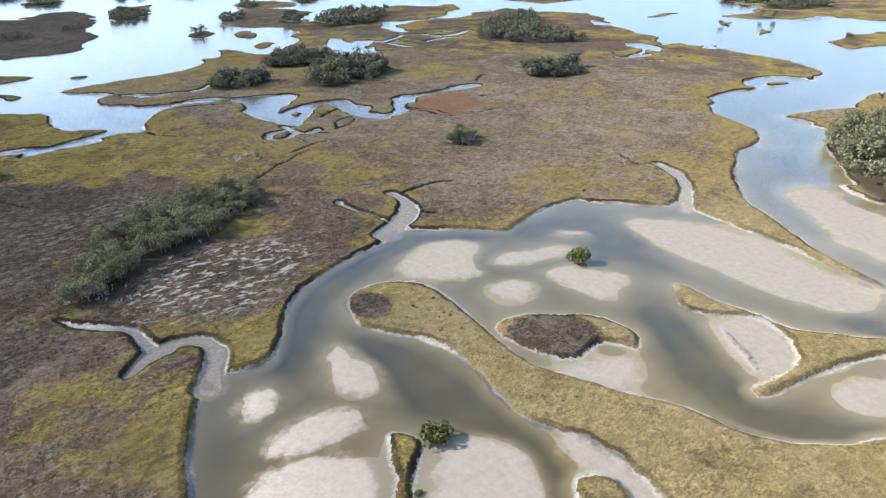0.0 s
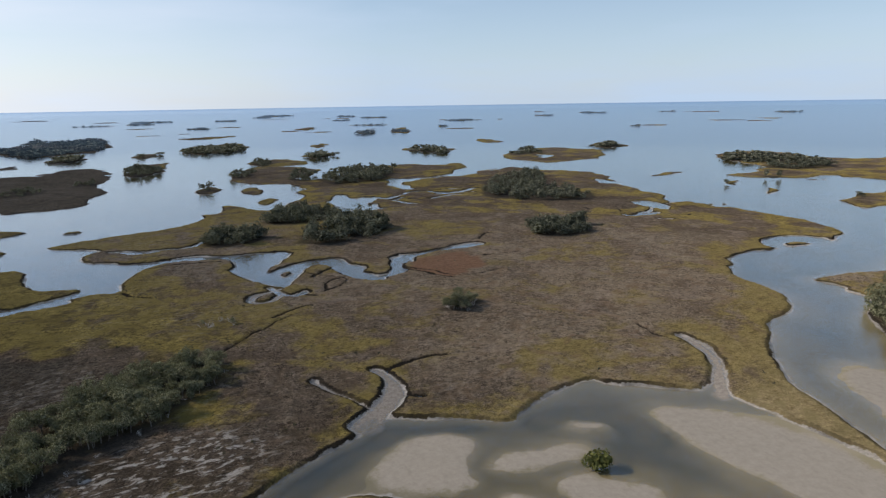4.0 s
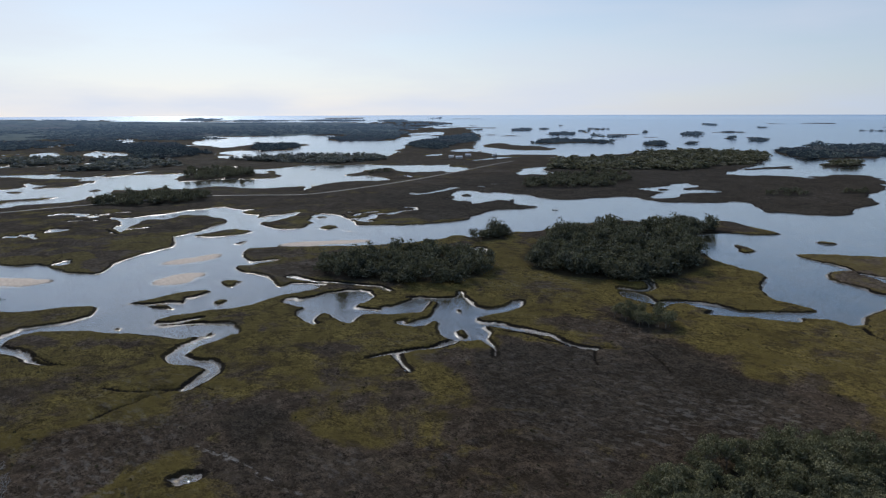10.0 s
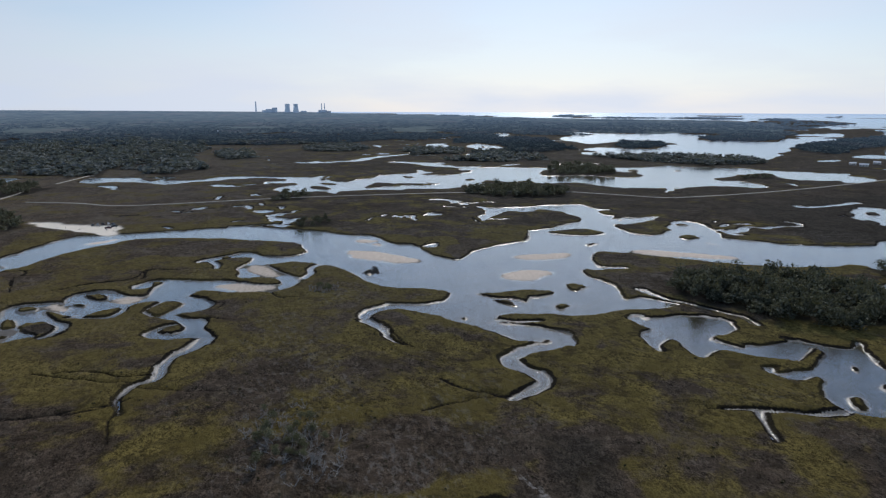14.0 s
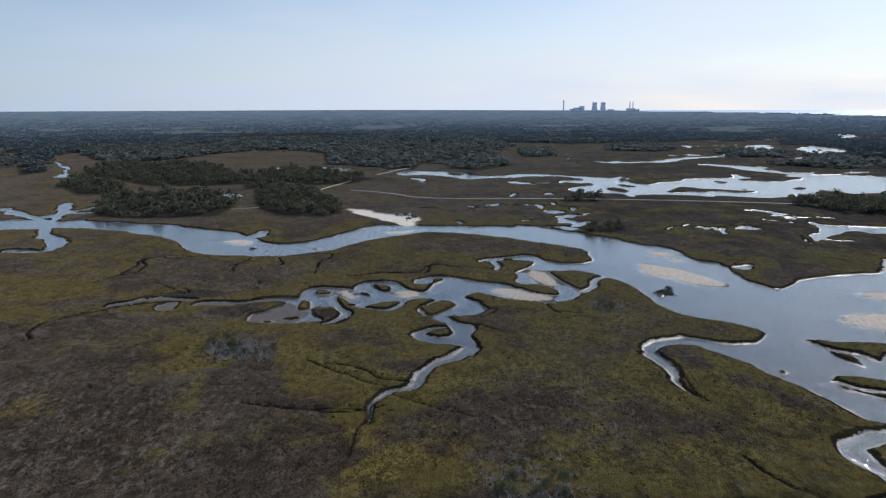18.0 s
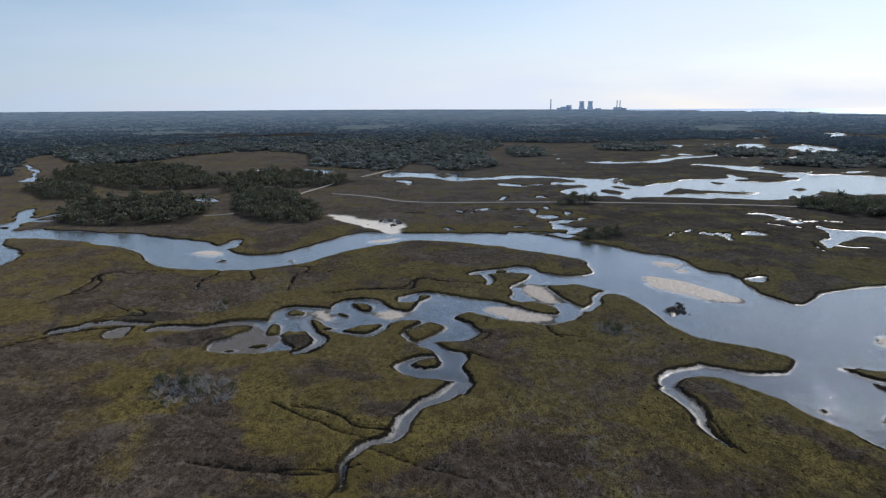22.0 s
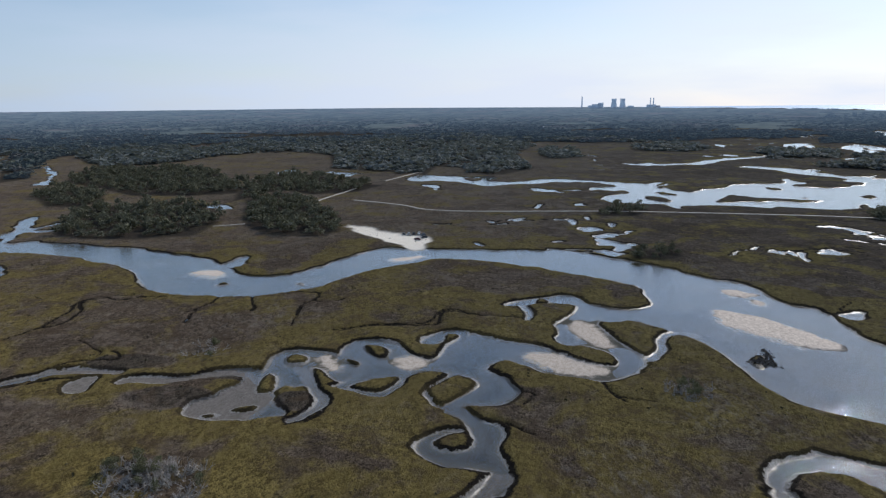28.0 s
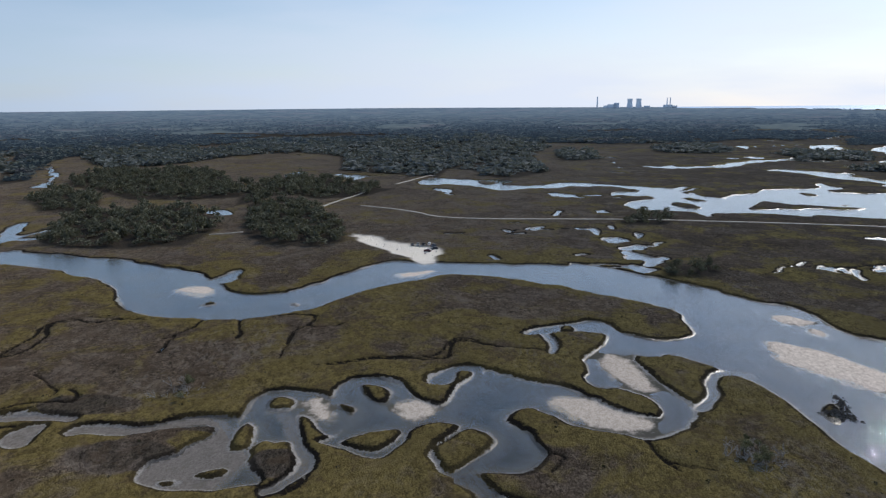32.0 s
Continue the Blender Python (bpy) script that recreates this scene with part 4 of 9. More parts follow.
land([(-768, 214), (-789, 227), (-741, 243), (-728, 229), (-744, 215)])
water([(-1129, 301), (-1136, 339), (-1116, 380), (-1207, 454), (-1215, 500), (-1245, 548), (-1221, 580), (-1184, 504), (-1131, 433), (-1082, 384), (-1100, 344)])
water([(-1064, 436), (-1078, 487), (-1017, 500), (-953, 522), (-928, 587), (-877, 552), (-930, 508), (-978, 479), (-1040, 462)])
water([(-1566, 580), (-1590, 728), (-1545, 785), (-1478, 749), (-1450, 693), (-1520, 673), (-1477, 579)])
water([(-1474, 789), (-1533, 899), (-1449, 1050), (-1278, 918), (-1327, 772)])
water([(-1252, 436), (-1296, 497), (-1258, 518), (-1227, 479)])
water([(-1967, 950), (-2009, 1074), (-1871, 984), (-1881, 921)])
water([(-1029, -210), (-1058, -191), (-1013, -175), (-987, -189)])
water([(-1027, -144), (-1011, -103), (-996, -56), (-957, -44), (-958, -93), (-998, -130)])
water([(-888, -465), (-944, -479), (-909, -452), (-872, -444)])
water([(-1011, -526), (-1144, -608), (-1025, -526)])
water([(-599, 136), (-612, 160), (-604, 154), (-593, 143)])
creek([(-573, 138), (-565, 149), (-558, 153), (-546, 159), (-532, 147), (-523, 139)], 5, 16)
creek([(-573, 137), (-580, 155), (-587, 170)], 3, 3)
creek([(-523, 117), (-522, 129), (-530, 140)], 2.5, 2)
creek([(-531, 217), (-529, 225), (-522, 230), (-527, 251), (-520, 264)], 2.5, 2.5)
creek([(-638, 97), (-645, 110), (-632, 121), (-638, 130)], 3, 3)
ditch([(-627, 75), (-638, 81), (-632, 87)], 3)
water([(-839, 451), (-895, 528), (-896, 617), (-938, 699), (-928, 779), (-823, 818), (-752, 877), (-678, 925), (-582, 972), (-534, 915), (-557, 826), (-601, 763), (-601, 685), (-550, 711), (-529, 674), (-548, 626), (-531, 554), (-578, 582), (-608, 520), (-661, 518), (-669, 473), (-694, 416), (-684, 380), (-688, 346), (-706, 320), (-753, 384), (-796, 357), (-817, 414)])
land([(-775, 543), (-840, 607), (-794, 671), (-703, 674), (-697, 612), (-744, 560)])
water([(-1100, 829), (-1253, 1042), (-1121, 1103), (-1132, 1206), (-1256, 1358), (-1356, 1329), (-1413, 1254), (-1368, 1061), (-1603, 1174), (-1765, 1223), (-1902, 1489), (-1902, 1733), (-1664, 1789), (-1463, 1819), (-1670, 2418), (-1762, 2668), (-1595, 2497), (-1288, 1903), (-1191, 1605), (-860, 1132), (-791, 995), (-920, 1050), (-979, 967), (-1046, 904)])
water([(-899, 671), (-921, 723), (-873, 747), (-837, 682)])
water([(-377, 607), (-396, 651), (-370, 667), (-345, 653), (-335, 606), (-332, 575), (-352, 580)])
land([(-358, 595), (-367, 622), (-352, 618), (-347, 599)])
water([(-422, 613), (-408, 649), (-395, 638), (-408, 611)])
water([(-360, 460), (-360, 481), (-345, 463), (-349, 453)])
creek([(-384, 461), (-376, 488), (-354, 489), (-355, 508)], 3, 3)
creek([(-361, 422), (-354, 440), (-338, 447), (-327, 453)], 3, 2)
creek([(-436, 384), (-420, 382), (-418, 396), (-431, 430)], 5, 4)
creek([(-482, 292), (-504, 312), (-517, 340), (-521, 370), (-520, 399)], 6, 4)
creek([(-402, 419), (-398, 435)], 4, 4)
water([(-3871, 2173), (-3538, 2867), (-2731, 3091), (-2298, 3560), (-2059, 4337), (-2614, 4023), (-3436, 3288), (-3945, 2482)])
bar([(11.8, 89.8), (14.8, 91.7), (17.5, 83.5), (18.9, 76.0), (15.8, 70.5), (11.5, 71.2), (8.2, 75.1), (8.8, 82.1)])
bar([(-13.1, 80.0), (-10.2, 83.9), (-5.2, 83.2), (-4.8, 79.4), (-7.5, 75.5), (-11.8, 75.5)])
bar([(-11.0, 65.5), (-7.3, 68.1), (0.7, 69.5), (6.7, 68.0), (8.6, 63.7), (5.0, 60.7), (-1.6, 59.8), (-7.3, 60.5), (-11.6, 62.5)])
bar([(-19.0, 54.5), (-13.9, 57.4), (-6.8, 58.4), (0.5, 55.8), (4.5, 50.7), (1.8, 42.1), (-1.9, 38.7), (-19.2, 46.1)])
bar([(16.5, 43.6), (22.1, 47.6), (27.8, 43.7), (32.1, 37.8), (29.6, 29.0), (25.3, 22.5), (9.3, 32.0)])
bar([(42.5, 117.6), (59.3, 132.7), (71.2, 130.5), (79.0, 122.0), (68.0, 112.8), (67.7, 104.2), (57.0, 106.5)])
bar([(62.7, 95.1), (68.3, 97.5), (75.2, 94.1), (74.3, 87.9), (68.9, 85.6), (63.8, 89.5)])
bar([(73.3, 109.5), (81.8, 112.3), (95.3, 108.8), (101.1, 104.3), (95.5, 100.4), (77.2, 105.8)])
bar([(83.1, 94.7), (91.3, 95.3), (96.7, 88.4), (104.1, 81.7), (92.8, 74.6), (87.4, 73.5), (85.7, 80.9), (84.7, 87.4)])
bar([(130.8, 111.8), (142.5, 106.9), (153.0, 93.3), (157.5, 74.2), (154.8, 54.7), (154.3, 40.7), (149.7, 32.5), (143.7, 32.3), (134.2, 39.8), (129.7, 55.8), (127.7, 95.3)])
bar([(209.2, 100.4), (221.2, 95.1), (213.3, 76.9), (205.5, 54.9), (177.8, 40.5), (180.8, 59.7), (189.5, 79.2)])
bar([(104.2, 117.0), (110.4, 115.4), (114.4, 110.6), (107.3, 111.8)])
bar([(102.6, 15.8), (110.8, 15.5), (119.4, 12.8), (121.6, 6.7), (110.4, 5.6), (102.3, 9.4)])
bar([(57.9, 55.0), (65.2, 53.2), (73.8, 50.7), (70.7, 44.7), (62.3, 42.4), (57.1, 48.0)])
bar([(41.5, 37.8), (45.2, 30.9), (47.4, 13.7), (42.1, 16.9), (41.5, 25.2), (39.8, 33.2)])
bar([(104.0, 48.7), (112.6, 46.6), (115.3, 40.2), (111.5, 33.5), (103.4, 28.8), (95.1, 28.7), (95.3, 35.0), (99.8, 43.5)])
bar([(-320.1, 217.6), (-321.9, 233.9), (-316.6, 246.8), (-310.4, 243.7), (-304.2, 229.9), (-309.0, 218.3)])
bar([(-339.5, 321.8), (-330.9, 344.6), (-307.2, 362.9), (-289.6, 369.9), (-302.7, 347.5), (-322.9, 326.9)])
bar([(-354.4, 244.2), (-353.1, 266.8), (-349.9, 287.1), (-340.9, 275.9), (-343.5, 251.8)])
bar([(-361.6, 73.8), (-363.8, 80.9), (-358.3, 88.5), (-351.4, 95.4), (-347.2, 100.7), (-343.1, 95.1), (-344.4, 86.1), (-350.7, 77.5)])
bar([(-393.8, 96.7), (-397.7, 102.4), (-386.6, 104.9), (-366.7, 105.6), (-370.6, 99.5), (-379.2, 95.9)])
bar([(-477, -95), (-481, -88), (-471, -77), (-465, -83)])
bar([(-508, 5), (-515, 19), (-517, 28), (-503, 20)])
bar([(-356.0, 27.7), (-358.1, 34.3), (-351.0, 40.8), (-347.3, 35.3), (-348.9, 31.1)])
bar([(-358.8, 0.2), (-353.3, 5.9), (-344.6, 10.5), (-347.9, 5.6)])
water([(-1875, 1377), (-1840, 1568), (-1685, 1785), (-1220, 1666), (-950, 1370), (-811, 1072), (-941, 1050), (-1104, 1100), (-1381, 1179), (-1478, 1136)])
water([(-1449, 2047), (-1477, 2328), (-1435, 2539), (-1132, 2180), (-905, 1609), (-884, 1400), (-1000, 1468)])
water([(-3877, 2409), (-3565, 2881), (-2867, 3729), (-2477, 3591), (-2931, 2764), (-3315, 2317)])
water([(-1475, 824), (-1477, 886), (-1351, 823), (-1343, 773)])
water([(-906, 689), (-893, 765), (-832, 819), (-776, 740), (-832, 682)])
creek([(-826, 128), (-826, 138), (-840, 150)], 4, 4)
creek([(-818, 182), (-812, 190)], 4, 4)
creek([(-724, 153), (-728, 159)], 4, 5)
creek([(-636, 75), (-634, 78)], 4, 4)
creek([(-607, 138), (-605, 146)], 5, 5)
creek([(-563, 140), (-557, 149), (-555, 158), (-535, 149), (-542, 147)], 5, 6)
creek([(-531, 212), (-532, 218), (-532, 223)], 4, 4)
creek([(-525, 234), (-522, 241), (-522, 247)], 3, 3)
creek([(-522, 267), (-519, 272)], 6, 6)
creek([(-560, 320), (-555, 328), (-571, 331)], 4, 4)
creek([(-477, 286), (-496, 299), (-528, 333), (-526, 352), (-526, 370)], 4, 6)
creek([(-1151, 247), (-1158, 268)], 8, 8)
creek([(-1406, 344), (-1403, 380)], 8, 8)
creek([(-507, 435), (-514, 446)], 5, 5)
creek([(-478, 406), (-485, 419), (-478, 422)], 4, 4)
creek([(-444, 391), (-441, 395), (-424, 383)], 4, 4)
creek([(-432, 409), (-421, 403), (-432, 430)], 4, 5)
creek([(-399, 418), (-401, 434), (-388, 435)], 4, 4)
creek([(-366, 491), (-354, 484)], 5, 5)
creek([(-404, 748), (-386, 725)], 8, 8)
creek([(-437, 890), (-438, 921), (-447, 980)], 10, 8)
creek([(-305, 682), (-308, 713)], 5, 5)
creek([(-622, 48), (-626, 54)], 3, 3)
creek([(-632, 74), (-638, 80)], 4, 4)
creek([(-634, 93), (-644, 102)], 4, 4)
creek([(-642, 115), (-635, 122), (-630, 130)], 4, 4)
creek([(-635, 146), (-630, 150)], 4, 4)
creek([(-724, 174), (-715, 182)], 5, 5)
creek([(-732, 192), (-724, 206)], 6, 6)
creek([(-810, 183), (-815, 194), (-810, 217)], 3, 3)
creek([(-651, 173), (-657, 179), (-647, 190)], 6, 6)
creek([(-609, 234), (-613, 240), (-609, 249)], 6, 6)
creek([(-823, 126), (-829, 147), (-811, 163), (-829, 191), (-815, 212), (-810, 229)], 6, 6)
creek([(245, 535), (247, 522), (248, 510)], 4, 4)
creek([(302, 552), (318, 556), (332, 550)], 5, 5)
creek([(282, 530), (294, 532), (311, 540)], 4, 4)
creek([(249, 799), (251, 733), (270, 726)], 6, 6)
creek([(472, 749), (470, 712), (504, 731)], 5, 5)
creek([(241, 569), (241, 543), (260, 551)], 4, 3)
creek([(507, 511), (479, 449), (486, 419)], 4, 3)
creek([(244, 552), (289, 591), (308, 552), (353, 570)], 4, 3)
creek([(66.2, 304.2), (71.2, 281.2), (79.2, 286.2)], 3, 3)
land([(-3948, 2066), (-3538, 2226), (-2948, 2257), (-3066, 2677), (-2714, 2998), (-2470, 3553), (-2024, 3341), (-1780, 2739), (-1693, 2269), (-1696, 1938), (-1867, 1740), (-1972, 1579), (-1908, 1408), (-1643, 1194), (-1433, 1150), (-1328, 998), (-1187, 945), (-1077, 866), (-977, 1042), (-885, 1084), (-771, 1000), (-719, 925), (-786, 879), (-831, 888), (-865, 770), (-864, 744), (-909, 697), (-848, 604), (-909, 627), (-948, 566), (-954, 505)])
water([(-1944, 1154), (-2133, 1276), (-2155, 1336), (-1901, 1174)])
water([(-1382, 753), (-1488, 830), (-1433, 832), (-1350, 787), (-1314, 824), (-1244, 779), (-1289, 749)])
land([(-1355, 1153), (-1516, 1345), (-1346, 1324), (-1228, 1241), (-1144, 1107), (-1074, 1166), (-1050, 1053), (-1069, 1000), (-1155, 960), (-1281, 1046)])
land([(-1588, 1704), (-1691, 1880), (-1589, 1868), (-1714, 2189), (-1485, 2032), (-1270, 1741), (-1272, 1554), (-1447, 1569)])
land([(-988, 1317), (-1174, 1709), (-1421, 2386), (-1251, 2224), (-1028, 1770), (-919, 1603), (-923, 1508), (-852, 1348), (-673, 1260), (-566, 1061), (-645, 1068), (-740, 980), (-831, 1077)])
land([(-830, 589), (-908, 673), (-836, 720), (-756, 674), (-697, 677), (-686, 644), (-734, 612), (-763, 546)])
land([(-750, 767), (-752, 797), (-718, 758)])
land([(591, 561), (617, 540), (565, 410), (490, 351), (475, 306), (446, 236), (423, 227), (383.8, 220.0), (386.2, 240.8), (351.0, 231.8), (312.5, 224.6), (298.8, 219.4), (324.9, 260.3), (390.7, 349.2)])
creek([(379.6, 357.1), (423, 380), (463, 391), (516, 421), (563, 451)], 2.5, 1.5)
creek([(376.8, 242.6), (375.1, 234.8), (389.1, 234.1), (405, 232)], 1.6, 2.4)
land([(-351.1, -100.5), (-351.6, -72.2), (-347.8, -42.2), (-348.1, -24.0), (-366.2, -25.8), (-376.5, -20.2), (-371.6, -0.4), (-366.7, 8.6), (-360.0, 5.1), (-352.9, 9.5), (-344.7, 16.5), (-337.0, 14.5), (-329.8, 9.4), (-317.0, 13.1), (-308.5, 11.4), (-303.1, 4.3), (-302.0, -42.6), (-315.2, -74.1)])
water([(-338.1, -90.9), (-341.7, -88.1), (-343.4, -83.8), (-344.3, -77.0), (-343.2, -71.8), (-338.5, -70.1), (-331.7, -73.3), (-328.2, -72.1), (-325.9, -68.9), (-325.0, -65.4), (-326.7, -64.0), (-325.7, -60.9), (-323.0, -63.3), (-322.9, -68.2), (-326.5, -73.1), (-331.0, -75.3), (-335.4, -73.9), (-340.0, -75.1), (-340.2, -81.6), (-337.5, -86.0), (-334.4, -88.2)])
water([(-343.2, -72.7), (-338.2, -43.9), (-339.0, -39.9), (-342.6, -34.5), (-345.1, -29.2), (-343.2, -24.9), (-342.2, -16.8), (-337.9, -16.0), (-339.4, -21.6), (-338.8, -32.8), (-335.3, -38.2), (-335.2, -44.2), (-335.8, -49.7), (-338.8, -53.0), (-338.7, -59.2), (-332.7, -60.9), (-333.7, -63.3), (-338.6, -64.5)])
water([(-335.7, -15.1), (-344.1, -16.3), (-352.5, -16.3), (-360.1, -14.1), (-364.0, -6.5), (-360.0, 5.1), (-352.9, 9.5), (-344.7, 18.3), (-337.0, 14.5), (-339.2, 9.8), (-345.7, 5.6), (-347.7, 1.2), (-343.6, 0.8), (-327.1, 8.5), (-320.6, 9.5), (-314.9, 7.8), (-310.5, 5.0), (-308.8, 2.5), (-311.3, 0.7), (-313.3, 4.2), (-318.4, 6.6), (-324.7, 7.3), (-331.4, 4.8), (-333.8, 1.7), (-332.0, -2.0), (-328.8, -3.6), (-326.8, -5.4), (-325.4, -7.4), (-328.0, -11.5)])
water([(-340.1, -21.4), (-342.5, -17.0), (-328.0, -11.5), (-326.1, -7.3), (-311.8, -0.2), (-309.8, -3.7), (-307.8, -8.9), (-307.6, -16.2), (-308.6, -21.1), (-310.2, -24.8), (-311.2, -29.5), (-314.7, -30.7), (-319.2, -30.5), (-323.0, -28.3), (-323.5, -23.6), (-327.4, -24.2), (-335.6, -19.3)])
land([(-348.3, -12.0), (-356.1, -11.9), (-359.3, -9.0), (-358.0, -3.9), (-352.7, -1.2), (-348.5, -2.3), (-347.6, -6.6)])
land([(-328.7, -12.3), (-333.6, -14.3), (-341.0, -14.3), (-343.0, -12.3), (-339.6, -8.9), (-335.9, -6.6), (-331.2, -6.8), (-327.4, -8.9)])
land([(-311.5, -15.6), (-316.4, -16.5), (-319.5, -14.1), (-319.6, -9.1), (-316.6, -8.3), (-312.7, -10.7), (-311.0, -12.3)])
land([(-324.1, -6.2), (-328.8, -3.6), (-331.3, -1.0), (-330.4, 4.3), (-325.7, 7.1), (-319.3, 6.8), (-313.6, 4.1), (-311.0, 1.1), (-313.8, -1.6)])
water([(507, 674), (582, 671), (489, 471), (453, 352), (466, 329), (462, 255), (483, 209), (1062, 512), (921, 736), (751, 760), (580, 731)])
land([(517, 451), (591, 454), (605, 388), (556, 373), (512, 403)])
land([(577, 322), (698, 322), (602, 272), (558, 280)])
land([(753, 541), (863, 534), (867, 473), (773, 459)])
land([(644, 683), (711, 695), (706, 615), (628, 601)])
# the marsh between the river and the woods, west
land([(-543, 33), (-542, 53), (-541, 77), (-542, 94), (-552, 100), (-556, 113), (-542, 125), (-540, 133), (-519, 146), (-492, 163), (-469.9, 185.9), (-455.5, 198.2), (-429.5, 200.5), (-425.1, 212.2), (-420.6, 225.1), (-2222, 1332), (-2394, 756), (-2234, 354), (-1777, 10), (-1154, -61), (-1068, -99), (-873, -93), (-775, -73), (-682, -36), (-635, -2), (-604, 19)])
water([(-940, -21), (-971, -8), (-963, 10), (-962, 32), (-942, 53), (-953, 67), (-933, 93), (-895, 79), (-888, 97), (-897, 117), (-907, 138), (-918, 165), (-898, 201), (-882, 222), (-870, 238), (-860, 250), (-884, 263), (-879, 270), (-841, 248), (-814, 252), (-831, 263), (-797, 266), (-784, 275), (-697, 245), (-688, 233), (-700, 232), (-713, 222), (-719, 200), (-727, 182), (-746, 180), (-772, 192), (-794, 218), (-811, 217), (-803, 199), (-816, 190), (-804, 178), (-830, 188), (-838, 221), (-861, 212), (-878, 197), (-885, 160), (-875, 134), (-862, 108), (-854, 77), (-869, 59), (-886, 43), (-903, 14), (-894, -5), (-905, -16)])
water([(-788, 271), (-808, 294), (-815, 311), (-833, 326), (-850, 351), (-854, 376), (-867, 400), (-876, 412), (-908, 426), (-881, 422), (-861, 424), (-847, 414), (-856, 409), (-834, 396), (-824, 413), (-819, 432), (-831, 456), (-843, 485), (-720, 409), (-701, 389), (-679, 370), (-680, 355), (-683, 339), (-694, 326), (-698, 317), (-689, 308), (-692, 303), (-701, 298), (-702, 275), (-703, 252), (-694, 240)])
land([(-915, 46), (-938, 56), (-931, 66), (-897, 75), (-892, 59)])
land([(-728, 277), (-751, 289), (-776, 306), (-771, 318), (-756, 332), (-742, 350), (-733, 382), (-728, 372), (-725, 342), (-735, 327), (-726, 316), (-730, 305), (-721, 282)])
land([(-761, 222), (-764, 232), (-749, 238), (-728, 242), (-722, 230), (-740, 220)])
land([(-794, 240), (-807, 250), (-786, 252), (-774, 260), (-771, 244)])
land([(-815, 360), (-836, 376), (-814, 376), (-801, 363)])
land([(-764, 421), (-774, 442), (-743, 423), (-749, 418)])
land([(-752, 357), (-758, 368), (-748, 368)])
water([(-1049, 423), (-1064, 448), (-1053, 474), (-1037, 481), (-1006, 494), (-1020, 509), (-998, 506), (-972, 484), (-958, 497), (-933, 509), (-925, 535), (-867, 499), (-868, 483), (-883, 480), (-898, 498), (-922, 490), (-941, 474), (-954, 462), (-967, 451), (-1009, 460), (-1025, 439)])
water([(-1121, 285), (-1110, 299), (-1117, 321), (-1144, 338), (-1116, 333), (-1105, 354), (-1120, 391), (-1174, 444), (-1194, 469), (-1213, 494), (-1221, 524), (-1264, 566), (-1239, 573), (-1208, 545), (-1184, 568), (-1163, 570), (-1166, 542), (-1199, 523), (-1172, 469), (-1126, 434), (-1093, 390), (-1080, 346), (-1084, 300)])
water([(-1284, 495), (-1246, 508), (-1225, 486), (-1248, 483)])
water([(-1241, 433), (-1250, 474), (-1218, 445)])
water([(-1561, 576), (-1537, 604), (-1422, 541), (-1486, 569)])
creek([(-1519, 597), (-1549, 656), (-1579, 728)], 9, 7)
water([(-1487, 690), (-1556, 740), (-1571, 783), (-1462, 744), (-1389, 679), (-1423, 665)])
land([(-1463, 697), (-1493, 737), (-1442, 722), (-1429, 695)])
water([(-1396, 745), (-1439, 790), (-1503, 837), (-1435, 819), (-1359, 802), (-1281, 754), (-1335, 760), (-1379, 756)])
water([(-1157, 626), (-1175, 657), (-1215, 693), (-1174, 675), (-1137, 635)])
water([(-1925, 1116), (-2163, 1296), (-1837, 1095)])
creek([(-1821, 882), (-1894, 962), (-1945, 1025)], 14, 12)
creek([(-1740, 724), (-1785, 773)], 10, 9)
water([(-810, 121), (-833, 129), (-823, 137), (-814, 147), (-798, 137), (-798, 126)])
creek([(-805, 149), (-805, 160), (-809, 170)], 6, 5)
water([(-718, 148), (-727, 159), (-705, 152)])
water([(-600, 130), (-602, 137), (-606, 144), (-598, 151), (-589, 142), (-591, 137)])
creek([(-621, 159), (-612, 158), (-604, 159)], 3, 2)
water([(-560, 137), (-565, 143), (-553, 151), (-542, 157), (-535, 157), (-531, 152), (-525, 147), (-526, 142), (-537, 147), (-546, 146), (-554, 141)])
water([(-569, 136), (-581, 146), (-583, 154), (-575, 157), (-570, 148)])
creek([(-581, 157), (-579, 164), (-592, 173)], 2, 4)
creek([(-531, 119), (-531, 129), (-525, 140)], 2.5, 3)
creek([(-604, 305), (-604, 311), (-601, 315)], 5, 4)
creek([(-599, 316), (-591, 320), (-579, 322)], 4, 9)
creek([(-560, 300), (-555, 302), (-552, 306)], 6, 5)
creek([(-513, 206), (-525, 213), (-530, 223), (-541, 233)], 2, 1.5)
creek([(-526, 235), (-519, 237), (-515, 240)], 3, 4)
ditch([(-529, 223), (-527, 238), (-524, 249), (-528, 270), (-523, 288)], 3)
creek([(-522, 247), (-513, 246)], 4, 3)
water([(-529, 271), (-531, 276), (-522, 274), (-511, 273), (-514, 265)])
creek([(-520, 253), (-508, 249), (-497, 246)], 3, 1.5)
creek([(-634, 69), (-627, 72)], 4, 3)
creek([(-638, 86), (-649, 94), (-634, 90), (-633, 97)], 3, 4)
creek([(-640, 107), (-636, 111)], 3, 3)
creek([(-638, 118), (-630, 123), (-633, 131)], 4, 4)
creek([(-628, 128), (-625, 132)], 4, 3)
creek([(-619, 33), (-625, 41)], 2, 2)
creek([(-716, 113), (-709, 116), (-694, 118)], 2.5, 3)
water([(-856, 7), (-872, 11), (-837, 21), (-833, 14)])
creek([(-632, 144), (-642, 148)], 2.5, 2.5)
creek([(-1192, 245), (-1161, 253)], 5, 5)
creek([(-1283, 266), (-1258, 273)], 4, 4)
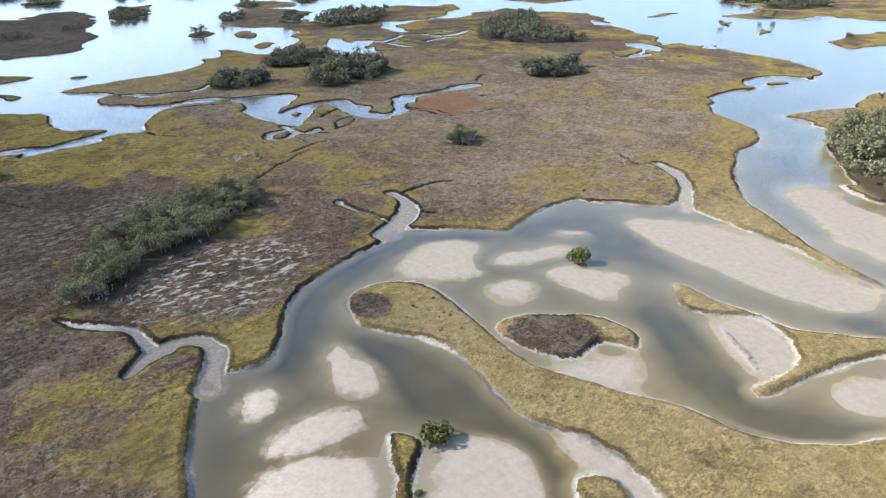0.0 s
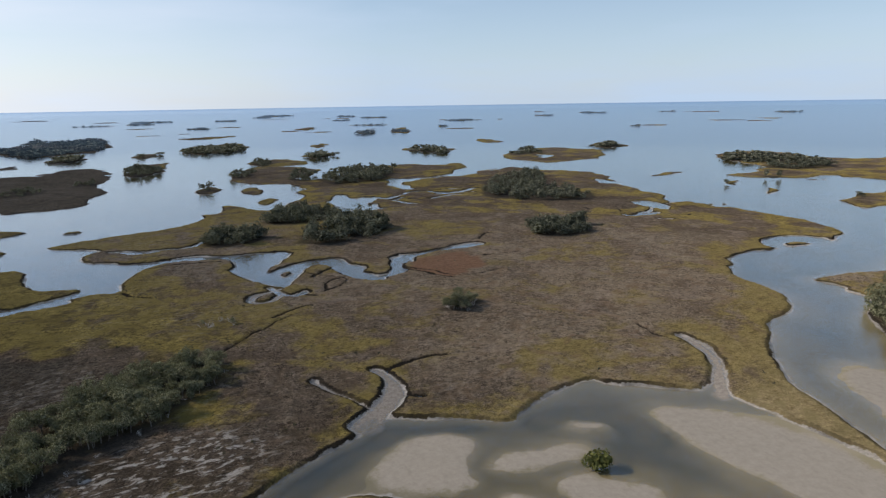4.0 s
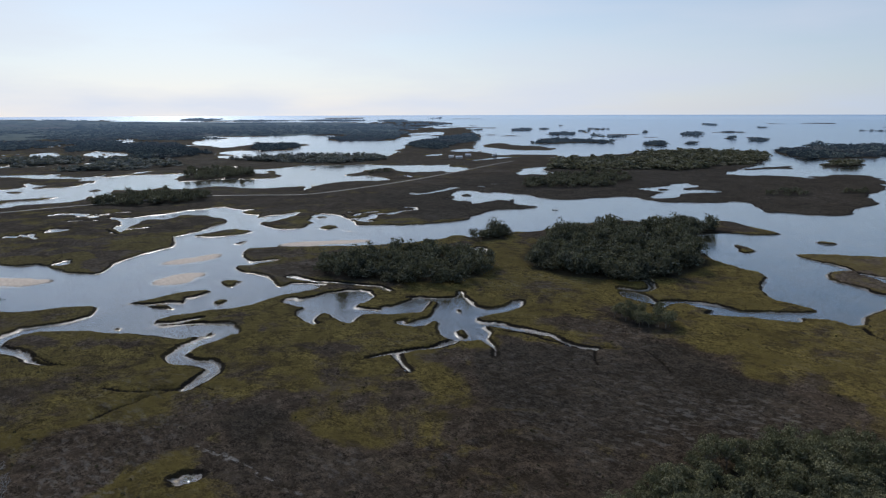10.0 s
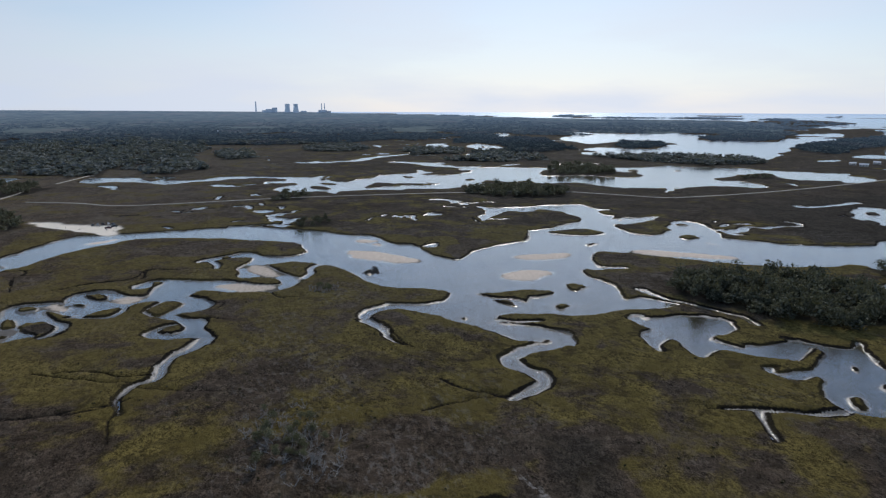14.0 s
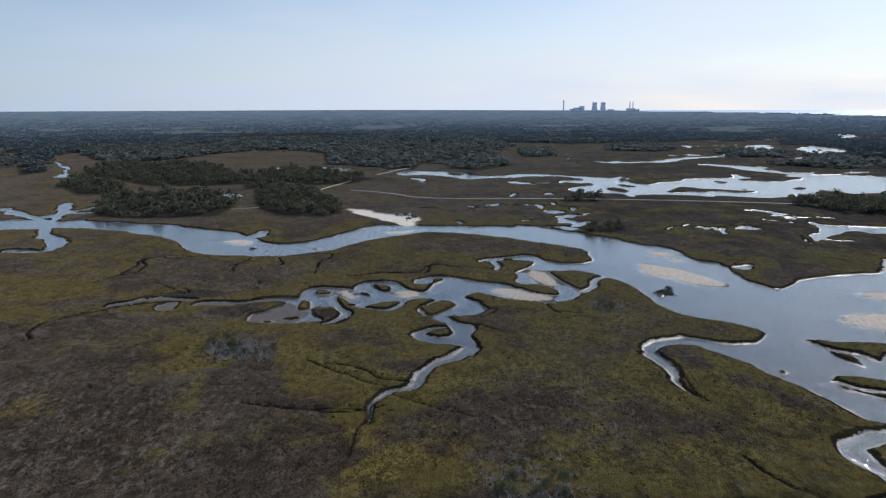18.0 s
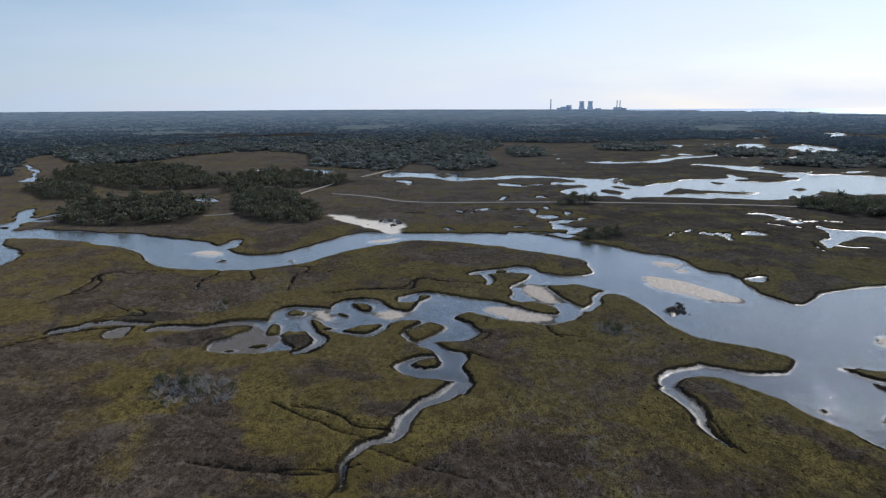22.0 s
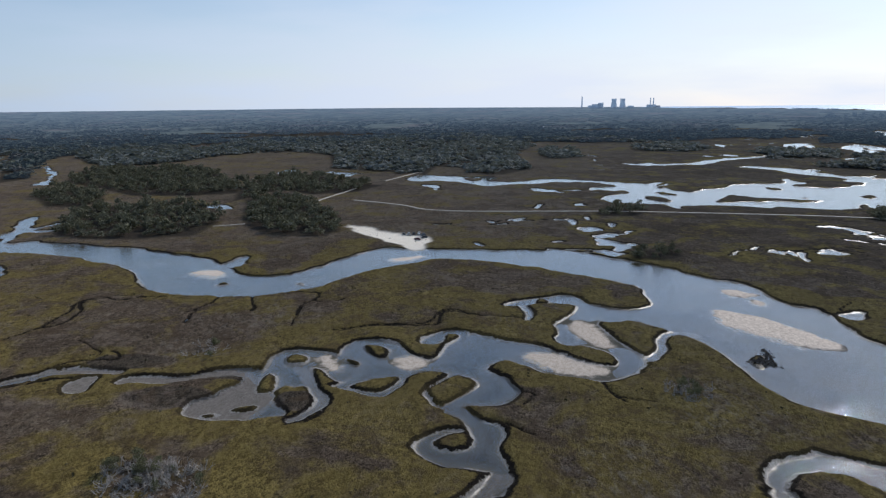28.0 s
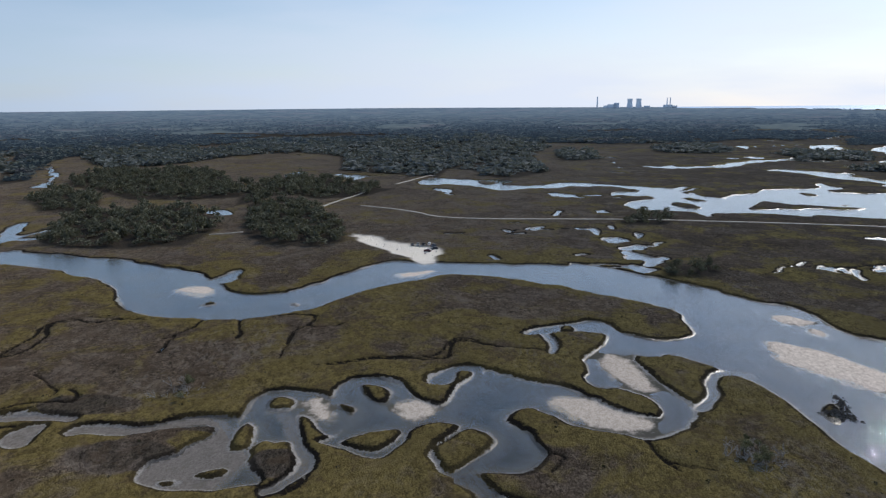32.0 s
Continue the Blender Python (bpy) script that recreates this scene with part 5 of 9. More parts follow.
creek([(-553, 58), (-545, 61)], 4, 3)
creek([(-1249, 123), (-1284, 140)], 10, 6)
water([(-989, -202), (-1032, -202), (-1055, -189), (-1015, -173), (-1002, -186)])
creek([(-1136, -609), (-1072, -562), (-1023, -520), (-974, -504), (-929, -465), (-895, -460)], 5, 3)
water([(-703, -182), (-721, -179), (-715, -164), (-699, -159), (-691, -167)])
creek([(-1014, -143), (-1035, -133), (-1042, -117)], 4, 5)
creek([(-957, -106), (-989, -94), (-1009, -74), (-1022, -53)], 5, 3)
# the marsh and lakes to the north
land([(-616, 368), (-578, 379), (-550, 401), (-529, 412), (-512, 430), (-481, 421), (-451.0, 405.7), (-416.9, 385.6), (-390.8, 390.4), (-394.4, 410.9), (-406, 434), (-394, 447), (-374, 443), (-344.4, 412.4), (-334.8, 415.3), (-307, 436), (-286, 463), (-278, 492), (-1925, 3281), (-2313, 2723), (-2483, 1833), (-2138, 1203)])
water([(-881, 501), (-901, 524), (-900, 553), (-882, 569), (-848, 645), (-835, 700), (-802, 750), (-798, 782), (-815, 822), (-800, 830), (-558, 587), (-545, 556), (-558, 574), (-579, 591), (-594, 571), (-603, 537), (-629, 534), (-674, 535), (-669, 515), (-685, 480), (-715, 491), (-719, 481), (-699, 464), (-724, 455), (-751, 442), (-767, 440)])
water([(-802, 827), (-766, 832), (-734, 881), (-706, 897), (-682, 904), (-653, 927), (-619, 940), (-597, 970), (-592, 1023), (-518, 898), (-542, 860), (-557, 827), (-586, 812), (-622, 837), (-656, 858), (-663, 821), (-645, 767), (-640, 725), (-625, 723), (-599, 734), (-566, 729), (-545, 719), (-538, 680), (-556, 683), (-574, 657), (-576, 623), (-559, 584)])
land([(-815, 572), (-841, 603), (-845, 642), (-827, 682), (-794, 688), (-755, 666), (-753, 691), (-701, 669), (-680, 645), (-693, 614), (-730, 605), (-739, 565), (-757, 541)])
land([(-763, 689), (-780, 719), (-753, 713), (-738, 682)])
land([(-730, 741), (-753, 778), (-723, 758)])
water([(-1643, 1192), (-1798, 1335), (-1871, 1498), (-1880, 1592), (-1785, 1587), (-1830, 1704), (-1727, 1711), (-1687, 1801), (-1508, 1614), (-1391, 1534), (-1359, 1611), (-1281, 1631), (-1250, 1706), (-1267, 1825), (-1158, 1626), (-1072, 1446), (-993, 1360), (-939, 1252), (-854, 1133), (-821, 1039), (-858, 1055), (-922, 1085), (-956, 1047), (-986, 1018), (-1025, 967), (-1023, 893), (-1040, 851), (-1107, 861), (-1141, 916), (-1079, 925), (-1088, 993), (-1088, 1088), (-1162, 1117), (-1257, 1253), (-1325, 1369), (-1404, 1334), (-1485, 1304), (-1446, 1231), (-1372, 1114), (-1483, 1144)])
land([(-1591, 1396), (-1631, 1499), (-1525, 1458), (-1489, 1360)])
water([(-1543, 2101), (-1595, 2292), (-1501, 2280), (-1312, 2049), (-1298, 1922), (-1421, 1990)])
water([(-1869, 2520), (-1986, 2887), (-2068, 3214), (-2095, 3567), (-1797, 3064), (-1791, 2864), (-1749, 2511)])
water([(-1449, 793), (-1396, 796), (-1269, 762), (-1228, 759), (-1243, 725), (-1322, 741)])
water([(-1854, 1088), (-1951, 1193), (-1767, 1089)])
creek([(-1452, 723), (-1422, 733)], 16, 12)
creek([(-1642, 1101), (-1590, 1135), (-1541, 1169)], 20, 14)
creek([(-2325, 1900), (-2368, 2096)], 22, 16)
creek([(-2105, 2080), (-2136, 2273)], 20, 12)
creek([(-887, 657), (-883, 693), (-890, 733)], 14, 10)
creek([(-912, 576), (-930, 614)], 8, 6)
water([(-764, 1109), (-788, 1183), (-758, 1185), (-744, 1125)])
water([(-819, 1287), (-846, 1383), (-808, 1390), (-761, 1311), (-778, 1273)])
water([(-382, 620), (-393, 654), (-398, 696), (-351, 615), (-357, 595), (-368, 606)])
land([(-368, 615), (-370, 633), (-365, 638), (-357, 625)])
water([(-418, 608), (-411, 632), (-414, 659), (-404, 656), (-402, 634), (-409, 612)])
creek([(-433, 611), (-425, 611)], 3, 3)
creek([(-469.9, 398.6), (-477, 412), (-479, 423)], 3, 4)
water([(-426.5, 383.5), (-421.4, 389.5), (-427.5, 400.6), (-437.3, 406.2), (-433.5, 414.9), (-432, 432), (-421.6, 413.1), (-411.0, 386.2)])
water([(-366, 454), (-371, 473), (-359, 477), (-346, 465), (-348, 451), (-356, 449)])
creek([(-368, 428), (-355, 430), (-346, 434)], 3, 5)
creek([(-388, 460), (-383, 466)], 3, 3)
creek([(-366, 502), (-354, 497), (-356, 512)], 4, 3)
creek([(-339, 446), (-329, 457)], 3, 3)
creek([(-555, 771), (-532, 751)], 4, 3)
creek([(-575, 316), (-563, 326), (-578, 347)], 2, 4)
creek([(-467.2, 282.0), (-485, 296), (-511, 323), (-517, 342), (-523, 370)], 1.2, 2)
creek([(-553, 303), (-537, 313), (-527, 319)], 3, 4)
land([(-503, 366), (-510, 383), (-510, 399), (-497, 380)])
water([(-1988, 1454), (-2082, 1673), (-1933, 1765), (-1895, 1972), (-1672, 1861), (-1516, 1633), (-1551, 1564), (-1405, 1465), (-1363, 1331), (-1557, 1379), (-1681, 1397), (-1506, 1213), (-1576, 1210), (-1744, 1360)])
water([(-1216, 952), (-1259, 1049), (-1171, 1074), (-1159, 1134), (-1033, 1154), (-1006, 1052), (-1062, 976), (-1111, 927)])
water([(-1375, 1482), (-1388, 1655), (-1257, 1636), (-1109, 1551), (-1006, 1335), (-879, 1149), (-832, 1032), (-929, 1075), (-1064, 1188), (-1181, 1234), (-1208, 1348)])
water([(-2020, 1195), (-2125, 1318), (-1903, 1181), (-1865, 1122)])
water([(-1547, 855), (-1456, 858), (-1316, 826), (-1323, 781)])
water([(-1307, 1700), (-1503, 2135), (-1610, 2480), (-1203, 1857), (-1195, 1671)])
creek([(-3489, 2210), (-3482, 2501), (-3398, 2859)], 40, 25)
creek([(-2634, 2253), (-2661, 2506), (-2621, 2723)], 30, 20)
creek([(-2086, 2205), (-2062, 2453), (-2050, 2708)], 30, 20)
creek([(-2716, 1862), (-2745, 2004), (-2714, 2110)], 22, 14)
creek([(-2618, 3007), (-2588, 3297), (-2491, 3531)], 26, 14)
creek([(-1530, 722), (-1539, 762), (-1505, 782)], 12, 8)
creek([(-1189, 537), (-1198, 586), (-1185, 608)], 12, 8)
# the seaward edge of the eastern marsh
water([(584, 858), (584, 774), (660, 754), (757, 790), (1387, 1375), (1696, 1171), (481, 319), (476, 346), (457, 346), (454, 364), (475, 386), (477, 405), (511, 426), (524, 453), (543, 484), (561, 511), (654, 562), (615, 567), (610, 596), (583, 596), (554, 631), (518, 685), (511, 737)])
land([(623, 917), (749, 996), (804, 999), (811, 930), (837, 916), (785, 832), (707, 766), (656, 762), (609, 747), (586, 777), (583, 842)])
land([(913, 1029), (987, 1067), (962, 963), (923, 916), (864, 917), (872, 978)])
water([(658, 879), (685, 878), (670, 836), (635, 820)])
land([(862, 685), (967, 718), (1019, 679), (959, 562), (986, 518), (1066, 505), (757, 349), (754, 376), (766, 408), (694, 405), (703, 438), (667, 449), (654, 501), (707, 502), (784, 532), (806, 585)])
water([(687, 427), (738, 432), (764, 414), (717, 406)])
land([(606, 452), (633, 463), (611, 440), (589, 432)])
land([(584, 536), (620, 555), (652, 558), (620, 536), (591, 533)])
water([(501, 551), (520, 559), (505, 528), (533, 520), (523, 509), (486, 521)])
water([(418, 405), (437, 410), (440, 395), (437, 375), (417, 355), (414, 371), (410, 390)])
water([(464, 411), (484, 423), (506, 428), (502, 408), (466, 390), (450, 390)])
creek([(368, 362), (378, 353), (394, 355)], 4, 5)
creek([(377, 333), (388, 322), (410, 331)], 2, 2.5)
land([(453, 362), (468, 370), (461, 359), (450, 355)])
land([(462, 352), (478, 360), (472, 351)])
ditch([(322.6, 415.7), (352, 423), (365, 411), (361, 395)], 2.5)
ditch([(365, 399), (384, 393), (374, 365)], 2)
water([(307, 698), (325, 709), (322, 685), (303, 641), (301, 609), (289, 595), (288, 621), (294, 656)])
creek([(336, 684), (371, 686), (392, 689)], 3, 5)
water([(380, 682), (424, 740), (454, 767), (475, 747), (433, 697), (402, 678)])
water([(180, 564), (201, 592), (216, 611), (216, 584), (203, 554), (216, 555), (241, 581), (238, 561), (214, 534), (197, 534), (186, 511), (194, 497), (182, 493), (175, 510), (191, 544)])
creek([(219, 527), (210, 501), (219, 503)], 5, 3)
creek([(246, 537), (248, 518)], 4, 3)
creek([(311, 580), (342, 580)], 3, 3)
ditch([(265, 585), (307, 579), (355, 570)], 2.5)
ditch([(260, 548), (282, 510), (325, 509)], 2.5)
water([(285.9, 203.6), (297.5, 214.9), (335, 224), (376, 213), (404, 207), (461, 209), (455, 196), (404, 170), (359, 162), (316.4, 174.5), (301.4, 166.4), (302.2, 153.1), (305.2, 139.2), (271.4, 123.9), (239.1, 94.4), (234.6, 90.0), (194.3, 115.1), (212.7, 125.2), (237.4, 142.3), (254.2, 142.1), (266.1, 151.3), (278.0, 168.1), (280.0, 182.9)])
land([(278.4, 185.1), (276.3, 167.0), (264.9, 151.4), (254.5, 143.5), (245.0, 143.5), (236.7, 143.4), (210.3, 125.4), (191.8, 115.1), (181.2, 121.5), (238.5, 184.6)])
land([(313.1, 174.1), (332, 168), (348, 162), (387, 174), (417, 177), (338, 137), (310.1, 140.6), (307.3, 156.3)])
land([(284.2, 204.2), (295.7, 215.5), (322.4, 226.6), (340, 228), (367, 222), (398, 219), (425, 224), (440, 230), (452, 248), (452, 271), (473, 327), (461, 346), (369, 325), (282.3, 244.1)])
water([(368, 245), (388, 245), (404, 240), (410, 223), (387, 216), (368, 222), (358, 224), (359, 234)])
land([(370, 231), (388, 231), (387, 220), (370, 221)])
land([(624, 333), (645, 328), (640, 309), (633, 282), (606, 269), (565, 273), (547, 278), (569, 300)])
land([(102.8, 47.3), (105.4, 47.1), (96.6, 30.6), (94.1, 31.1)])
# the marsh beyond the river, north-east
water([(-583, 1416), (-400, 977), (-367, 722), (-329, 611), (-271, 598), (-214, 682), (-152, 658), (-92, 654), (-53, 624), (13, 649), (37, 2341), (-163, 1821), (-398, 1685)])
land([(-623, 968), (-408, 638), (-393, 636), (-383, 681), (-342, 661), (-312, 656), (-289, 637), (-259, 640), (-228, 686), (-214, 700), (-199, 689), (-184, 677), (-162, 677), (-134, 694), (-102, 723), (-93, 692), (-73, 651), (-61, 663), (-39, 661), (-14, 669), (-6, 709), (-3, 748), (9, 778), (-3, 810), (10, 897), (17, 927), (19, 1101), (-26, 1102), (-63, 1031), (-104, 1025), (-139, 1023), (-178, 1009), (-162, 1127), (-157, 1247), (-176, 1432), (-213, 1675), (-302, 1732), (-363, 1538), (-435, 1402), (-472, 1296), (-496, 1207), (-556, 1207), (-609, 1140)])
water([(-224, 775), (-214, 809), (-194, 808), (-207, 834), (-190, 875), (-170, 843), (-179, 797), (-183, 763), (-209, 766)])
land([(-206, 789), (-193, 804), (-185, 783), (-196, 776)])
water([(-457, 954), (-451, 983), (-445, 1025), (-414, 945), (-417, 890)])
water([(-372, 584), (-382, 617), (-387, 643), (-376, 669), (-367, 680), (-340, 660), (-331, 626), (-325, 592), (-334, 573), (-350, 567)])
land([(-369, 610), (-362, 632), (-346, 607), (-357, 595)])
land([(-70, 1258), (-50, 1370), (-8, 1366), (-6, 1284), (-52, 1218)])
land([(-127, 1481), (-93, 1648), (-45, 1798), (33, 2080), (25, 1498), (-35, 1462), (-91, 1464)])
land([(-149, 1123), (-120, 1177), (-106, 1198), (-100, 1141), (-133, 1088)])
creek([(-396, 733), (-388, 746)], 5, 5)
creek([(-396, 704), (-377, 694)], 4, 4)
creek([(-356, 1119), (-327, 1151)], 12, 6)
land([(-129, 529), (-95, 563), (-71, 566), (-52, 553), (-52, 537), (-70, 533), (-96, 525), (-106, 500), (-113, 496)])
# creeks and cuts of the hammock marsh
land([(-105.8, 337.5), (-108.8, 351.2), (-101.2, 360.8), (-87.5, 354.0), (-69.5, 347.8), (-59.3, 338.4), (-55.8, 319.8), (-67.0, 303.4), (-76.6, 303.2), (-90.9, 308.6)])
water([(-100.5, 327.6), (-100.1, 336.1), (-88.5, 335.2), (-80.5, 320.7), (-89.5, 321.5)])
creek([(-102.6, 338.5), (-92.0, 339.4), (-91.0, 348.0), (-98.4, 361.5), (-104.5, 356.7)], 2, 2.5)
creek([(-78.8, 317.1), (-77.9, 327.6), (-70.7, 332.2), (-60.5, 329.1), (-48.1, 327.0), (-37.6, 326.2), (-26.0, 331.2)], 3, 7)
water([(-215.5, 386.9), (-209.8, 389.0), (-200.7, 375.7), (-198.4, 364.4), (-189.4, 356.8), (-194.4, 357.4), (-204.8, 369.9)])
ditch([(-144.1, 202.9), (-138.5, 216.9), (-134.4, 226.7), (-129.9, 234.2)], 1.7)
ditch([(-145.4, 205.7), (-137.3, 198.0), (-130.1, 192.2)], 1.0)
ditch([(-130.3, 248.9), (-122.2, 251.0), (-111.3, 249.6), (-95.9, 247.6), (-84.2, 247.7)], 2.0)
ditch([(-84.9, 248.5), (-81.3, 242.3), (-77.5, 235.2)], 1.1)
ditch([(-83.6, 251.1), (-71.2, 260.1), (-62.9, 253.0), (-53.7, 241.8)], 0.9)
ditch([(-207.6, 127.9), (-196.0, 132.6), (-188.3, 139.6), (-182.9, 144.2)], 1.6)
ditch([(-274.0, 128.9), (-261.4, 128.2), (-250.4, 126.0), (-241.6, 128.6)], 1.4)
# drained cuts of the western marsh
ditch([(-369.1, -126.1), (-382.8, -123.7), (-389.4, -115.0), (-401.4, -113.7), (-418.0, -123.2), (-426.1, -121.9), (-428.8, -115.8), (-422.5, -110.8), (-424.8, -103.3), (-431.5, -101.8), (-429.4, -89.0)], 1.8)
ditch([(-391.8, -66.0), (-409.2, -67.1), (-421.6, -64.0), (-430.8, -63.2)], 1.4)
ditch([(-431.5, -48.1), (-418.9, -41.7), (-409.0, -39.7)], 1.7)
ditch([(-432.2, -30.7), (-436.6, -29.9), (-434.8, -17.8)], 1.4)
ditch([(-436.2, -16.6), (-426.7, -17.1), (-420.9, -11.5), (-427.2, -2.3)], 1.3)
ditch([(-388.0, -17.7), (-405.8, -17.7), (-422.0, -19.1)], 1.1)
ditch([(-383.6, -4.1), (-386.7, 4.6), (-390.7, 21.1), (-393.6, 28.4), (-393.5, 38.2), (-406.8, 43.0), (-411.9, 46.3), (-411.0, 51.4), (-405.0, 55.1), (-401.8, 64.4), (-399.0, 75.3)], 1.4)
ditch([(-370.5, -96.9), (-364.6, -86.0), (-359.0, -80.1), (-354.5, -79.7)], 1.0)
ditch([(-343.5, -91.2), (-348.0, -86.9), (-351.0, -79.4), (-352.6, -69.9), (-356.5, -71.2), (-359.8, -77.1)], 1.7)
ditch([(-311.0, 55.6), (-310.8, 61.4), (-305.4, 67.4), (-301.8, 72.3)], 1.1)
ditch([(-340.9, 97.0), (-329.3, 98.0), (-324.7, 103.0), (-322.2, 110.7)], 1.0)
ditch([(-298.8, -126.4), (-310.6, -117.6), (-316.2, -108.0), (-327.8, -101.2), (-338.7, -90.4), (-347.6, -79.9)], 1.5)
ditch([(-412.1, -125.0), (-420.3, -124.4), (-425.7, -116.0), (-426.1, -103.4), (-430.1, -91.6)], 1.1)
ditch([(-251.9, 44.1), (-252.4, 38.3), (-253.7, 31.4), (-260.1, 27.2), (-265.2, 21.1), (-266.4, 11.9)], 1.4)
ditch([(-236.6, -1.4), (-232.9, 6.6), (-232.0, 14.3), (-232.6, 26.3), (-233.3, 30.5)], 1.0)
ditch([(-242.1, 36.0), (-235.9, 44.3), (-231.2, 53.6), (-227.0, 64.2)], 1.0)
ditch([(-245.1, 35.4), (-236.7, 32.7), (-229.4, 31.6), (-221.9, 28.8)], 1.1)
ditch([(-221.9, 28.8), (-213.8, 29.1), (-204.7, 29.3)], 0.5)
ditch([(-267.1, 130.2), (-255.3, 129.9), (-243.7, 129.1), (-238.3, 131.3)], 1.0)
ditch([(-236.2, -7.4), (-234.0, 1.0), (-231.4, 9.6), (-229.9, 21.1), (-231.7, 30.0), (-234.9, 35.5)], 1.4)
ditch([(-270.0, 3.7), (-258.8, 17.8), (-249.7, 29.7), (-246.0, 37.2)], 1.1)
ditch([(-261.0, 130.8), (-254.3, 125.8), (-242.5, 128.8)], 1.0)
ditch([(-184.4, 141.9), (-180.3, 146.5), (-173.7, 147.2)], 0.8)
ditch([(-184.9, 141.2), (-188.5, 135.2), (-189.0, 123.6), (-189.3, 113.4)], 1.0)
ditch([(-133.9, 226.2), (-137.6, 218.1), (-142.0, 211.6), (-147.6, 206.4), (-152.8, 192.0)], 1.0)
ditch([(-147.0, 206.8), (-138.3, 199.5), (-129.0, 192.6)], 0.6)
ditch([(92.2, 323.1), (101.7, 306.6), (107.9, 297.0), (101.1, 287.8), (88.0, 283.7)], 1.3)
ditch([(143.0, 305.1), (151.6, 288.6), (159.4, 269.4), (177.7, 270.9), (197.1, 274.6)], 1.4)
ditch([(21.9, 217.9), (37.6, 234.0), (50.5, 244.8), (65.2, 253.8)], 1.1)
ditch([(183.1, 168.0), (180.7, 153.1), (182.6, 145.0), (187.8, 137.3)], 1.0)
# the silted loops at the head of the winding creek
land([(-328.1, -76.7), (-339.5, -99.1), (-346.4, -85.8), (-345.2, -62.9), (-347.8, -42.2), (-345.7, -20.4), (-339.1, -15.4), (-325.5, -11.6), (-325.1, -7.0), (-328.3, -7.0), (-333.3, -4.9), (-331.7, -0.2), (-327.9, 4.6), (-322.5, 11.4), (-311.4, 12.5), (-302.7, 4.4), (-302.0, -28.1), (-314.2, -67.0)])
creek([(-332.1, -97.0), (-337.6, -90.5), (-341.3, -84.2), (-342.5, -74.1), (-341.7, -64.6)], 3, 2, True)
water([(-328.5, -74.5), (-332.3, -76.2), (-335.7, -75.0), (-339.3, -69.9), (-335.6, -68.3), (-332.0, -68.2), (-328.1, -66.7), (-325.7, -68.4), (-326.6, -72.1)])
water([(-333.1, -61.2), (-339.1, -59.4), (-339.8, -54.5), (-338.5, -46.8), (-339.6, -38.4), (-343.4, -33.0), (-345.3, -26.6), (-344.1, -18.9), (-342.5, -14.8), (-338.1, -15.1), (-339.7, -19.1), (-339.3, -27.7), (-336.9, -37.2), (-334.8, -43.1), (-334.8, -49.2), (-335.5, -55.7)])
water([(-313.3, -30.4), (-317.4, -31.3), (-321.4, -30.0), (-324.1, -24.8), (-329.1, -23.5), (-334.3, -19.2), (-340.8, -19.2), (-340.6, -14.2), (-331.5, -12.8), (-327.4, -12.3), (-327.2, -7.0), (-321.3, -5.7), (-317.2, -2.4), (-312.0, 0.9), (-311.2, -4.2), (-309.1, -9.4), (-309.0, -16.8), (-310.6, -25.0)])
land([(-312.4, -25.8), (-314.0, -22.7), (-312.8, -18.3), (-311.5, -18.6), (-310.6, -22.7)])
land([(-314.6, -16.8), (-318.5, -12.9), (-320.2, -8.8), (-316.1, -8.3), (-313.5, -11.8)])
creek([(-347.1, -4.6), (-344.1, -0.7), (-336.5, 2.0), (-326.8, 7.8), (-320.0, 9.8), (-314.4, 8.4), (-310.3, 5.1), (-308.3, 2.4)], 3, 2, True)
land([(-327.4, -12.1), (-333.5, -13.1), (-339.0, -12.7), (-342.0, -10.2), (-337.9, -7.0), (-329.5, -6.7), (-326.7, -8.6)])
land([(-403.2, 204.7), (-401.9, 210.8), (-398.8, 215.8), (-403.5, 228.8), (-374.6, 210.8), (-383.2, 208.8), (-391.3, 207.1)])
water([(-407.7, 209.0), (-409.7, 215.3), (-408.9, 224.2), (-402.6, 219.2), (-400.4, 213.4), (-403.8, 209.6)])
ditch([(-408.2, 212.1), (-416.6, 217.4), (-423.3, 221.9)], 1)
bar([(-409.9, 161.2), (-411.6, 165.1), (-403.0, 172.3), (-390.4, 182.4), (-379.5, 187.7), (-367.7, 190.0), (-365.3, 186.3), (-368.0, 179.7), (-377.6, 172.1), (-387.3, 163.5), (-395.7, 159.0)])
bar([(-440.5, 176.3), (-441.9, 180.8), (-435.7, 187.4), (-430.7, 184.0), (-431.2, 177.8)])
bar([(-426.2, 184.1), (-424.2, 186.2), (-419.9, 185.8), (-421.0, 183.6)])
DEEPS = [
    [(1.0, 92.2), (8.7, 111.8), (27.7, 128.8), (51.3, 137.7), (79.3, 132.5), (114.5, 120.3), (132.4, 89.8), (138.1, 52.6), (137.1, 23.8)],
    [(23.5, 90.0), (25.5, 74.7), (30.6, 54.7), (36.0, 37.3), (34.2, 26.3)],
    [(95.9, 58.5), (88.4, 39.2), (82.2, 19.4), (89.7, 7.9), (98.3, 3.7)],
]
